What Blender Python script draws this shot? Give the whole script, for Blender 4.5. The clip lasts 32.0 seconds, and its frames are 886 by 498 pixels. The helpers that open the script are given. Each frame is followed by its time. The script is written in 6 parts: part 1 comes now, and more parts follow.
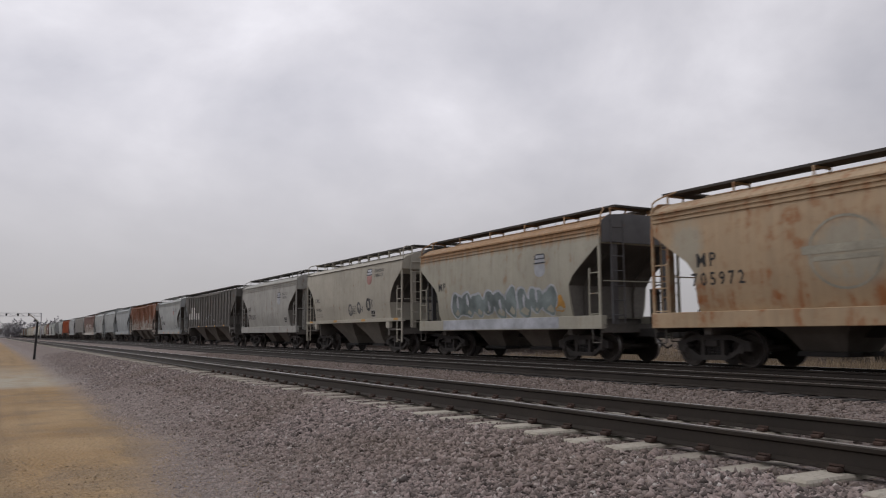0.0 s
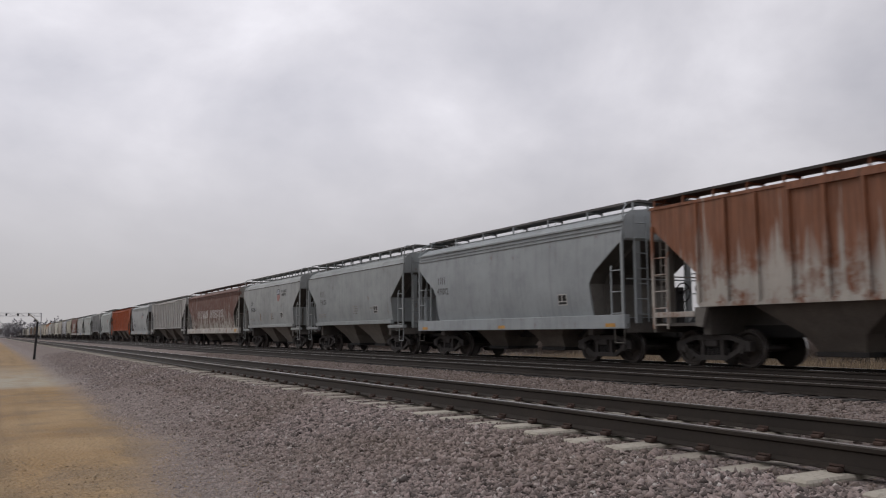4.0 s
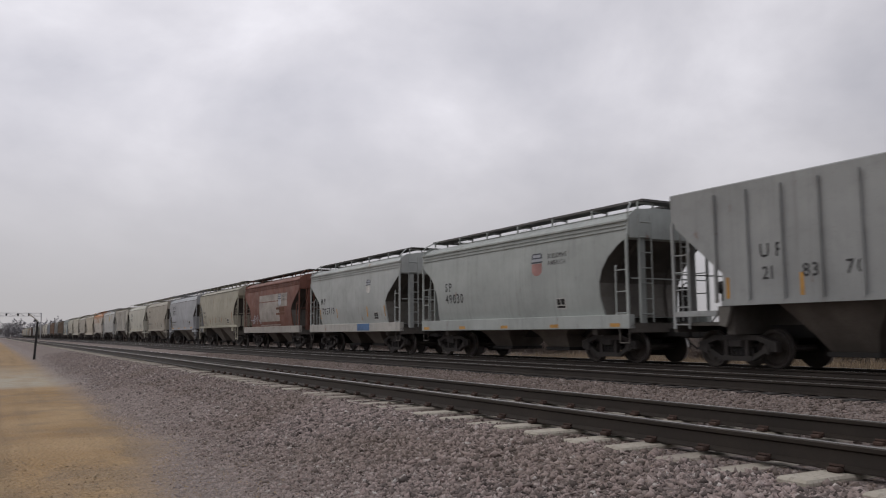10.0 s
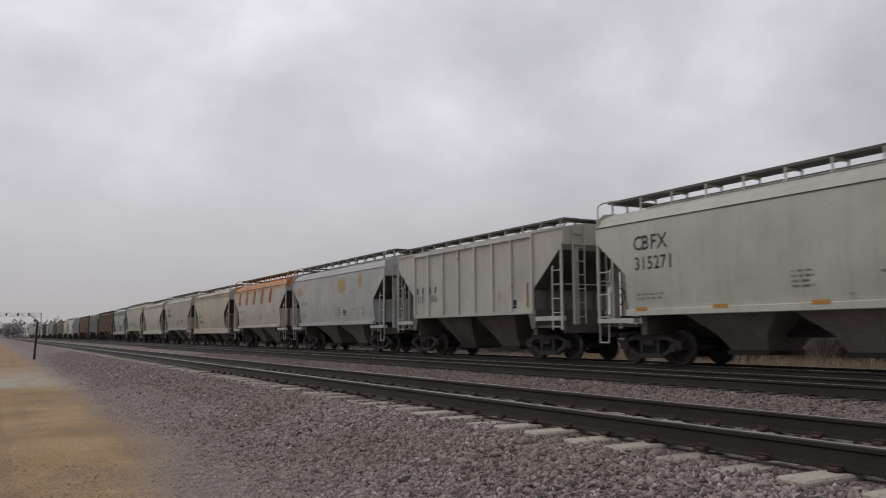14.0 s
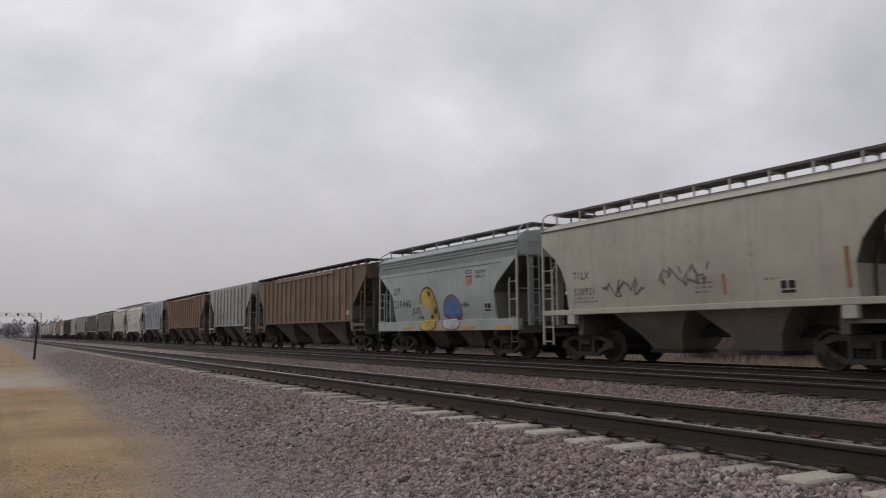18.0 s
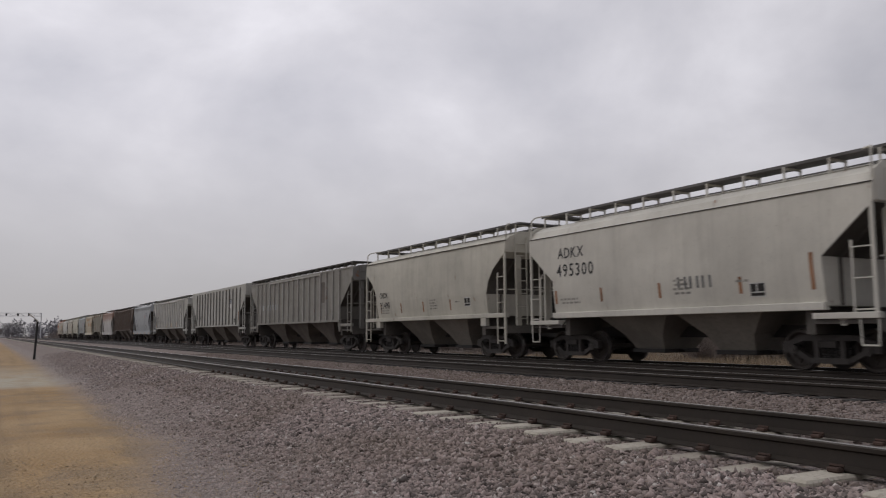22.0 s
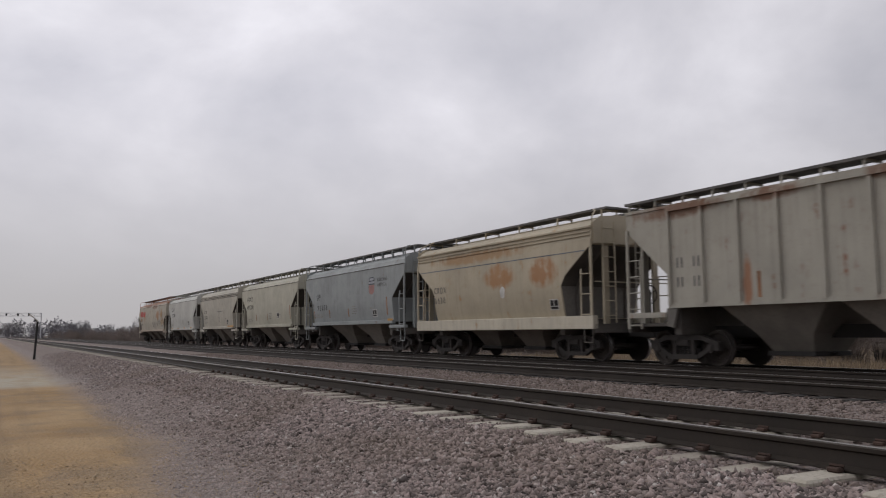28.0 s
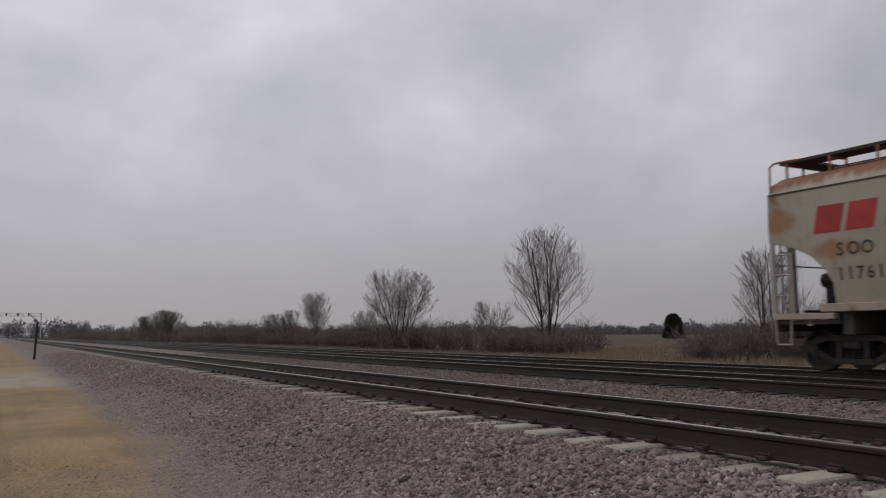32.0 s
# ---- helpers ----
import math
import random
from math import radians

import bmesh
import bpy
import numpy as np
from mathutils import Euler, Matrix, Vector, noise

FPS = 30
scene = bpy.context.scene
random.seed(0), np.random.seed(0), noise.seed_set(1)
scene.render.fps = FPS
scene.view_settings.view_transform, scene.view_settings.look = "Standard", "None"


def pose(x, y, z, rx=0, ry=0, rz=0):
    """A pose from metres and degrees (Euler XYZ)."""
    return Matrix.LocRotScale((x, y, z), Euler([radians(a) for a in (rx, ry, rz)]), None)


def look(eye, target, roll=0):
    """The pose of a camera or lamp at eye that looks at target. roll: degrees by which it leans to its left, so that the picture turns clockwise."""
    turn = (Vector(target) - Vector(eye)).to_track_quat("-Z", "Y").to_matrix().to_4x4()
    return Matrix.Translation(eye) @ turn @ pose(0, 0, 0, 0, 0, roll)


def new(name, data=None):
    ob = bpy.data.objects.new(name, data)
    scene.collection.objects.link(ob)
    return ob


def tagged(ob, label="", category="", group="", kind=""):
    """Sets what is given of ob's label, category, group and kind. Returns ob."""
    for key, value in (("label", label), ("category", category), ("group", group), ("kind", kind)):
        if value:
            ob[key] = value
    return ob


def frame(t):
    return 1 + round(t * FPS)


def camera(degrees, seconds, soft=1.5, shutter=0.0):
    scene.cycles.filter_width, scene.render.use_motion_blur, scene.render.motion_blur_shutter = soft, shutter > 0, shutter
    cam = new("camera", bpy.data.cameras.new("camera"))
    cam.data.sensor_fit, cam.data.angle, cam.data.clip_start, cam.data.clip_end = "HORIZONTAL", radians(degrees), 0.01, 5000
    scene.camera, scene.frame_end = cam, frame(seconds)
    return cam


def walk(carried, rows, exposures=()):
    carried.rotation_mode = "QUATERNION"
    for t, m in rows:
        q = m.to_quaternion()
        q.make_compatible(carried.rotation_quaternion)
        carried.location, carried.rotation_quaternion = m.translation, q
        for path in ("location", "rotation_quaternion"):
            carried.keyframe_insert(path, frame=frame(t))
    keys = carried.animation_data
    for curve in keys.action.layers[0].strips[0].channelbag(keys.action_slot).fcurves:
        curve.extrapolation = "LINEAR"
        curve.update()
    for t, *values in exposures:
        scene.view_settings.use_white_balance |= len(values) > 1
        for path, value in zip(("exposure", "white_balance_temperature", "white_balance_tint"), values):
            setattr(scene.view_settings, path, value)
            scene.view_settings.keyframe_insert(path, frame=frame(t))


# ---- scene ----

# the camera stands still beside the line; x runs along the tracks, y away from the camera, z = 0 at the near rail's top
cam = camera(58.11, 32.0, soft=1.1, shutter=0.12)
EYE = (0.0, 0.0, 0.811)
CAM = look(EYE, (EYE[0] - 0.8658 * 50, EYE[1] + 0.4892 * 50, EYE[2] + 0.10447 * 50), -0.41)
walk(cam, [(0, CAM), (32, CAM)], exposures=[
    (0, 0.09), (2, 0.09), (3, 0.12), (7, 0.11), (8, 0.08), (10, 0.09), (11, 0.05), (12, 0.03), (14, 0.02), (17, -0.02), (18, 0.04), (19, 0.09), (20, 0.12), (21, 0.11), (22, 0.02), (23, -0.04),
    (24, 0.02), (25, 0.08), (28, 0.09), (29, 0.04), (30, 0.02), (30.5, 0.02), (31, -0.02), (31.6, -0.12), (32, -0.24)])

# ---- world and light ----
def sky_world():
    w = bpy.data.worlds.new("overcast")
    w.use_nodes = True
    scene.world = w
    n, l = w.node_tree.nodes, w.node_tree.links
    n.clear()
    out = n.new("ShaderNodeOutputWorld")
    sky = n.new("ShaderNodeTexSky")
    sky.sky_type, sky.sun_disc = "NISHITA", False
    sky.sun_elevation, sky.sun_rotation = radians(38), radians(-115)
    b1 = n.new("ShaderNodeBackground")
    b1.inputs["Strength"].default_value = 0.05
    l.new(sky.outputs[0], b1.inputs[0])
    tc = n.new("ShaderNodeTexCoord")
    mp = n.new("ShaderNodeMapping")
    mp.inputs["Scale"].default_value = (1.0, 1.0, 1.55)
    mp.inputs["Rotation"].default_value = (0.1, -0.12, 0.4)
    l.new(tc.outputs["Generated"], mp.inputs[0])
    a = n.new("ShaderNodeTexNoise")
    a.inputs["Scale"].default_value, a.inputs["Detail"].default_value, a.inputs["Roughness"].default_value = 3.4, 7.0, 0.52
    a.inputs["Distortion"].default_value = 0.15
    l.new(mp.outputs[0], a.inputs["Vector"])
    ramp = n.new("ShaderNodeValToRGB")
    e = ramp.color_ramp.elements
    e[0].position, e[0].color = 0.30, (0.55, 0.546, 0.603, 1)
    e[1].position, e[1].color = 0.70, (0.875, 0.860, 0.917, 1)
    m = ramp.color_ramp.elements.new(0.5)
    m.color = (0.69, 0.678, 0.732, 1)
    l.new(a.outputs["Fac"], ramp.inputs[0])
    # greyer, warmer band of murk towards the horizon
    sep = n.new("ShaderNodeSeparateXYZ")
    l.new(tc.outputs["Generated"], sep.inputs[0])
    mr = n.new("ShaderNodeMapRange")
    mr.inputs["From Min"].default_value, mr.inputs["From Max"].default_value = 0.0, 0.31
    mr.interpolation_type = "SMOOTHSTEP"
    l.new(sep.outputs["Z"], mr.inputs["Value"])
    mix = n.new("ShaderNodeMixRGB")
    mix.inputs[1].default_value = (0.405, 0.393, 0.408, 1)
    l.new(mr.outputs[0], mix.inputs[0])
    l.new(ramp.outputs[0], mix.inputs[2])
    # the cloud is thinner, and brighter, down the line than across it
    gx = n.new("ShaderNodeMapRange")
    for k, v in (("From Min", -1.0), ("From Max", -0.35), ("To Min", 1.19), ("To Max", 0.86)):
        gx.inputs[k].default_value = v
    l.new(sep.outputs["X"], gx.inputs["Value"])
    tint = n.new("ShaderNodeMixRGB")
    tint.blend_type = "MULTIPLY"
    tint.inputs[0].default_value = 1.0
    l.new(mix.outputs[0], tint.inputs[1])
    l.new(gx.outputs[0], tint.inputs[2])
    b2 = n.new("ShaderNodeBackground")
    b2.inputs["Strength"].default_value = 0.91
    l.new(tint.outputs[0], b2.inputs[0])
    ms = n.new("ShaderNodeMixShader")
    ms.inputs[0].default_value = 0.96
    l.new(b1.outputs[0], ms.inputs[1])
    l.new(b2.outputs[0], ms.inputs[2])
    l.new(ms.outputs[0], out.inputs[0])


sky_world()
sun = new("sun", bpy.data.lights.new("sun", "SUN"))
sun.data.energy, sun.data.angle, sun.data.color = 0.62, radians(40), (1.0, 0.96, 0.9)
sun.matrix_world = look((-30, -14, 40), (0, 10, 0))

# ---- materials ----
def mat(name, build, rough=0.8, metal=0.0):
    m = bpy.data.materials.new(name)
    m.use_nodes = True
    n, l = m.node_tree.nodes, m.node_tree.links
    bsdf = n["Principled BSDF"]
    bsdf.inputs["Roughness"].default_value = rough
    bsdf.inputs["Metallic"].default_value = metal
    build(n, l, bsdf)
    return m


def coords(n, l, scale=(1, 1, 1), shift=(0, 0, 0), kind="Object"):
    tc, mp = n.new("ShaderNodeTexCoord"), n.new("ShaderNodeMapping")
    mp.inputs["Scale"].default_value, mp.inputs["Location"].default_value = scale, shift
    l.new(tc.outputs[kind], mp.inputs[0])
    return mp.outputs[0]


def tex(n, l, vec, scale, detail=4.0, rough=0.55):
    t = n.new("ShaderNodeTexNoise")
    t.inputs["Scale"].default_value, t.inputs["Detail"].default_value, t.inputs["Roughness"].default_value = scale, detail, rough
    l.new(vec, t.inputs["Vector"])
    return t.outputs["Fac"]


def ramp_of(n, l, fac, lo, hi, a=0.0, b=1.0):
    r = n.new("ShaderNodeMapRange")
    for k, v in (("From Min", lo), ("From Max", hi), ("To Min", a), ("To Max", b)):
        r.inputs[k].default_value = v
    l.new(fac, r.inputs["Value"])
    return r.outputs[0]


def blend(n, l, fac, c1, c2, mode="MIX"):
    x = n.new("ShaderNodeMixRGB")
    x.blend_type = mode
    for i, c in ((0, fac), (1, c1), (2, c2)):
        if isinstance(c, (int, float)):
            x.inputs[i].default_value = c
        elif isinstance(c, tuple):
            x.inputs[i].default_value = (*c[:3], 1)
        else:
            l.new(c, x.inputs[i])
    return x.outputs[0]


def times(n, l, a, b, op="MULTIPLY"):
    x = n.new("ShaderNodeMath")
    x.operation = op
    x.use_clamp = True
    for i, c in ((0, a), (1, b)):
        if isinstance(c, (int, float)):
            x.inputs[i].default_value = c
        else:
            l.new(c, x.inputs[i])
    return x.outputs[0]


def bump(n, l, bsdf, fac, strength=0.3, distance=0.02):
    b = n.new("ShaderNodeBump")
    b.inputs["Strength"].default_value, b.inputs["Distance"].default_value = strength, distance
    l.new(fac, b.inputs["Height"])
    l.new(b.outputs[0], bsdf.inputs["Normal"])


def plain(name, col, rough=0.7, metal=0.0, vary=0.25, scale=6.0, bumps=0.15):
    """A plain surface with soft patches and fine grain."""
    def build(n, l, bsdf):
        v = coords(n, l)
        big, fine = tex(n, l, v, scale * 0.25, 3), tex(n, l, v, scale * 6, 4)
        dark = tuple(c * (1 - vary) for c in col)
        light = tuple(min(1, c * (1 + vary)) for c in col)
        c = blend(n, l, ramp_of(n, l, big, 0.3, 0.7), dark, light)
        c = blend(n, l, ramp_of(n, l, fine, 0.45, 0.75, 0, 0.5), c, tuple(k * 0.6 for k in col))
        l.new(c, bsdf.inputs["Base Color"])
        bump(n, l, bsdf, fine, bumps, 0.01)
    return mat(name, build, rough, metal)


RUST = (0.17, 0.062, 0.026)
DIRT = (0.075, 0.065, 0.055)


def car_paint(name, col, rust=0.1, streak=0.3, grime=0.35, rust_col=RUST, top=None, seed=0, rust_from_top=0.0, spots=()):
    """Weathered car paint: patches, runs of dirt and rust down the side, spots; top: colour of rust coming from the roof edge."""
    def build(n, l, bsdf):
        sh = (seed * 3.71, seed * 1.3, seed * 0.9)
        v = coords(n, l, (1, 1, 1), sh)
        runs = tex(n, l, coords(n, l, (5.0, 1.0, 0.28), sh), 1.0, 5, 0.6)
        fineruns = tex(n, l, coords(n, l, (16.0, 2.0, 0.55), sh), 1.0, 4, 0.6)
        big = tex(n, l, v, 0.55, 4)
        mid = tex(n, l, v, 2.3, 5, 0.62)
        fine = tex(n, l, v, 26, 4)
        c = blend(n, l, ramp_of(n, l, big, 0.3, 0.7), tuple(k * 0.92 for k in col), tuple(min(1, k * 1.2) for k in col))
        c = blend(n, l, ramp_of(n, l, fineruns, 0.48, 0.85, 0, streak * 0.45), c, tuple(k * 0.55 + 0.02 for k in col))
        c = blend(n, l, times(n, l, ramp_of(n, l, runs, 0.50, 0.76), grime * 0.75), c, DIRT)
        c = blend(n, l, ramp_of(n, l, mid, 0.5, 0.8, 0, grime * 0.8), c, tuple(k * 0.5 + 0.01 for k in col))
        # narrow runs of washed-down dirt, and paler rubbed patches
        thin = tex(n, l, coords(n, l, (9.0, 1.0, 0.16), (sh[0] + 5, sh[1], sh[2])), 1.0, 5, 0.65)
        c = blend(n, l, times(n, l, ramp_of(n, l, thin, 0.58, 0.72, 0, 0.6), min(1.0, max(0.0, grime * 2.2 - 0.3))), c, tuple(k * 0.42 + 0.012 for k in col))
        c = blend(n, l, times(n, l, ramp_of(n, l, thin, 0.44, 0.34), ramp_of(n, l, big, 0.4, 0.65, 0, 0.3)), c, tuple(min(0.7, k * 1.2 + 0.02) for k in col))
        if rust > 0:
            f = times(n, l, ramp_of(n, l, mid, 0.62 - 0.22 * rust, 0.70 - 0.1 * rust), ramp_of(n, l, runs, 0.56 - 0.28 * rust, 0.70 - 0.2 * rust))
            c = blend(n, l, f, c, blend(n, l, fine, rust_col, tuple(k * 1.5 for k in rust_col)))
        if rust_from_top > 0:
            sep = n.new("ShaderNodeSeparateXYZ")
            l.new(coords(n, l), sep.inputs[0])
            z = times(n, l, ramp_of(n, l, sep.outputs["Z"], 4.3 - 3.2 * rust_from_top, 4.4 - 1.0 * rust_from_top), 1.0)
            f = ramp_of(n, l, times(n, l, z, ramp_of(n, l, runs, 0.25, 0.62, 0.25, 1.25)), 0.25, 0.62)
            c = blend(n, l, f, c, blend(n, l, ramp_of(n, l, fineruns, 0.35, 0.65), rust_col, tuple(k * 1.8 for k in rust_col)))
        for cx, cz, rx, rz, sc in spots:
            # an uneven stain of its own shape on the side
            q = n.new("ShaderNodeSeparateXYZ")
            l.new(coords(n, l, (1 / rx, 1, 1 / rz), (-cx / rx, 0, -cz / rz)), q.inputs[0])
            d = n.new("ShaderNodeCombineXYZ")
            l.new(q.outputs["X"], d.inputs["X"])
            l.new(q.outputs["Z"], d.inputs["Y"])
            ln = n.new("ShaderNodeVectorMath")
            ln.operation = "LENGTH"
            l.new(d.outputs[0], ln.inputs[0])
            near = times(n, l, ramp_of(n, l, ln.outputs["Value"], 1.25, 0.25), ramp_of(n, l, mid, 0.3, 0.62, 0.35, 1.6))
            c = blend(n, l, ramp_of(n, l, times(n, l, near, ramp_of(n, l, runs, 0.3, 0.6, 0.6, 1.3)), 0.16, 0.8, 0, 0.8), c, sc)
        c = blend(n, l, ramp_of(n, l, fine, 0.62, 0.78, 0, 0.45), c, DIRT)
        l.new(c, bsdf.inputs["Base Color"])
        l.new(ramp_of(n, l, mid, 0.3, 0.7, 0.5, 0.8), bsdf.inputs["Roughness"])
        h = times(n, l, mid, times(n, l, fine, 0.3), "ADD")
        bump(n, l, bsdf, h, 0.18, 0.02)
    return mat(name, build, 0.65)


M_BLACK = plain("grimy_black_steel", (0.020, 0.018, 0.017), 0.75, 0, 0.35)
M_TRUCK = plain("dusty_cast_steel", (0.036, 0.031, 0.028), 0.8, 0, 0.45, 5)
M_WHEEL = plain("brown_wheel_steel", (0.038, 0.030, 0.025), 0.6, 0.3, 0.4, 8)
M_TREAD = plain("bright_wheel_rim", (0.35, 0.34, 0.33), 0.35, 0.9, 0.2, 8)
M_WALK = plain("grey_walkway_grating", (0.11, 0.105, 0.10), 0.7, 0.2, 0.35)
M_WALKDARK = plain("dark_walkway_grating", (0.05, 0.045, 0.04), 0.75, 0.2, 0.35)
M_YELLOW = plain("amber_reflective_tape", (0.50, 0.26, 0.05), 0.45, 0, 0.3)
M_LETTER = plain("faded_black_lettering", (0.03, 0.03, 0.032), 0.7, 0, 0.5)
M_LETTERGREY = plain("worn_grey_lettering", (0.12, 0.12, 0.12), 0.7, 0, 0.5)
M_WHITE = plain("off_white_lettering", (0.62, 0.61, 0.58), 0.7, 0, 0.3)
M_REDLETTER = plain("red_lettering", (0.42, 0.035, 0.03), 0.6, 0, 0.25)
M_PINK = plain("faded_red_emblem", (0.40, 0.215, 0.195), 0.7, 0, 0.3)
M_NAVY = plain("faded_navy_emblem", (0.035, 0.038, 0.055), 0.7, 0, 0.4)
M_TAG = plain("grey_white_sprayed_tag", (0.42, 0.44, 0.48), 0.7, 0, 0.35)
M_TAGBLUE = plain("blue_sprayed_tag", (0.075, 0.155, 0.31), 0.7, 0, 0.3)
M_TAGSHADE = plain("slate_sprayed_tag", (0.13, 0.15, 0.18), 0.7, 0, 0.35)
M_TAGYELLOW = plain("yellow_sprayed_tag", (0.46, 0.33, 0.065), 0.75, 0, 0.4, 5)
M_TAGRED = plain("dull_red_sprayed_line", (0.26, 0.065, 0.075), 0.75, 0, 0.35)
M_TAGTEAL = plain("teal_grey_sprayed_tag", (0.185, 0.225, 0.225), 0.75, 0, 0.5, 5)
M_ORANGERUST = plain("orange_rust_patch", (0.36, 0.15, 0.05), 0.85, 0, 0.4)
M_BROWNRUST = plain("brown_rust_patch", (0.13, 0.055, 0.03), 0.85, 0, 0.4)
M_PATCHWHITE = plain("white_repaint_patch", (0.55, 0.54, 0.51), 0.7, 0, 0.2)
M_BAND = plain("grey_green_band_paint", (0.215, 0.245, 0.238), 0.75, 0, 0.2, 1)
M_FADED = plain("washed_out_emblem", (0.33, 0.31, 0.25), 0.8, 0, 0.3)
M_PANELGREY = plain("dull_grey_panel", (0.33, 0.30, 0.27), 0.75, 0, 0.25)
M_PATCHRED = plain("dull_red_frame", (0.25, 0.12, 0.08), 0.75, 0, 0.3)
# end grime, darkened further to stand in for shade under the slope sheets
M_GRIMESHADE = plain("grimy_shaded_end_steel", (0.085, 0.077, 0.068), 0.85, 0, 0.4, 2)
# pale bays: dusty paint with some underbody shade in the colour
M_BAYPALE = plain("dusty_shaded_pale_hopper", (0.18, 0.165, 0.142), 0.8, 0, 0.35, 2)
# shadow line below the roof eave, given as a dark strip colour
M_SEAMSHADE = plain("eave_shadow_seam", (0.075, 0.066, 0.055), 0.85, 0, 0.4, 3)
M_STENCIL = plain("faint_stencilled_writing", (0.275, 0.262, 0.235), 0.8, 0, 0.4, 9)
M_STRIP = plain("weathered_brown_strip", (0.27, 0.135, 0.07), 0.75, 0, 0.45, 9)
M_BULKHEAD = plain("dark_bulkhead_steel", (0.15, 0.14, 0.125), 0.85, 0, 0.35, 2)
# dusty bay paint, darkened for the shade beneath the body
M_HOPPER = plain("dusty_shaded_hopper_steel", (0.115, 0.10, 0.085), 0.8, 0, 0.45, 3)


# ---- mesh helpers ----
def part(name, bm, material, parent, label=""):
    me = bpy.data.meshes.new(name)
    bm.to_mesh(me)
    bm.free()
    return part_mesh(name, me, material, parent, label)


def part_mesh(name, me, material, parent, label=""):
    if material is not None and not me.materials:
        me.materials.append(material)
    ob = new(name, me)
    if parent is not None:
        ob.parent = parent
    if label:
        tagged(ob, label)
    return ob


def add_box(bm, x0, x1, y0, y1, z0, z1, bevel=0.0):
    vs = [bm.verts.new((x, y, z)) for x in (x0, x1) for y in (y0, y1) for z in (z0, z1)]
    fs = [bm.faces.new([vs[i] for i in f]) for f in ((0, 1, 3, 2), (4, 6, 7, 5), (0, 4, 5, 1), (2, 3, 7, 6), (0, 2, 6, 4), (1, 5, 7, 3))]
    if bevel:
        es = list({e for f in fs for e in f.edges})
        bmesh.ops.bevel(bm, geom=es, offset=bevel, segments=1, affect="EDGES", profile=0.5)


def boxes(*specs, bevel=0.0):
    bm = bmesh.new()
    for s in specs:
        add_box(bm, *s, bevel=bevel)
    return bm


def add_tube(bm, a, b, r, r2=None, sides=6):
    a, b = Vector(a), Vector(b)
    d = (b - a)
    q = d.to_track_quat("Z", "Y").to_matrix()
    r2 = r if r2 is None else r2
    ring = []
    for c, rr in ((a, r), (b, r2)):
        ring.append([bm.verts.new(c + q @ Vector((math.cos(t) * rr, math.sin(t) * rr, 0))) for t in (2 * math.pi * i / sides for i in range(sides))])
    for i in range(sides):
        j = (i + 1) % sides
        bm.faces.new((ring[0][i], ring[0][j], ring[1][j], ring[1][i]))
    bm.faces.new(ring[0][::-1])
    bm.faces.new(ring[1])


def add_prism(bm, pts, lo, hi, axis="y"):
    """A flat outline of (x, z) points, pushed along y from lo to hi (or of (y, z) points along x)."""
    def at(p, k):
        return (p[0], k, p[1]) if axis == "y" else (k, p[0], p[1])
    a, b = [bm.verts.new(at(p, lo)) for p in pts], [bm.verts.new(at(p, hi)) for p in pts]
    for i in range(len(pts)):
        j = (i + 1) % len(pts)
        bm.faces.new((a[i], a[j], b[j], b[i]))
    bm.faces.new(a[::-1])
    bm.faces.new(b)


def thing(name, label, category, group="", kind=""):
    return tagged(new(name), label, category, group, kind)


def lerp(pts, z):
    """Piecewise linear value at z of (z, value) points in rising order."""
    if z <= pts[0][0]:
        return pts[0][1]
    for (a, u), (b, v) in zip(pts, pts[1:]):
        if z <= b:
            return u + (v - u) * (z - a) / (b - a)
    return pts[-1][1]

# ---- tracks ----
TRACK_1, TRACK_2, TRACK_3 = 6.124, 12.248, 16.764
RAIL_1, RAIL_2, RAIL_3 = 0.0, -0.03, -0.08
GAUGE = 1.505
FAR_X, NEAR_X = -760.0, 60.0
M_RAIL = plain("brown_rail_steel", (0.030, 0.0225, 0.017), 0.6, 0.3, 0.3, 4)
M_RAILTOP = plain("polished_rail_head", (0.50, 0.485, 0.47), 0.32, 0.95, 0.15, 3)


def tie_concrete():
    """Pale concrete, each tie soiled by its own share of ballast dust."""
    def build(n, l, bsdf):
        v = coords(n, l)
        info = n.new("ShaderNodeObjectInfo")
        big, fine = tex(n, l, v, 2.2, 4), tex(n, l, v, 34, 4)
        c = blend(n, l, ramp_of(n, l, big, 0.3, 0.7), (0.40, 0.365, 0.30), (0.54, 0.50, 0.425))
        c = blend(n, l, times(n, l, ramp_of(n, l, info.outputs["Random"], 0.25, 1.0, 0.05, 0.75), ramp_of(n, l, big, 0.65, 0.3, 0.5, 1.0)), c, (0.20, 0.165, 0.14))
        c = blend(n, l, ramp_of(n, l, fine, 0.5, 0.72, 0, 0.6), c, (0.17, 0.145, 0.12))
        l.new(c, bsdf.inputs["Base Color"])
        bump(n, l, bsdf, fine, 0.3, 0.01)
    return mat("pale_tie_concrete", build, 0.9)


M_CONCRETE = tie_concrete()
M_WOODTIE = plain("dark_creosoted_wood", (0.035, 0.03, 0.027), 0.9, 0, 0.4, 6, 0.4)
M_CLIP = plain("rusty_rail_clip", (0.06, 0.035, 0.026), 0.8, 0.2, 0.4, 12)


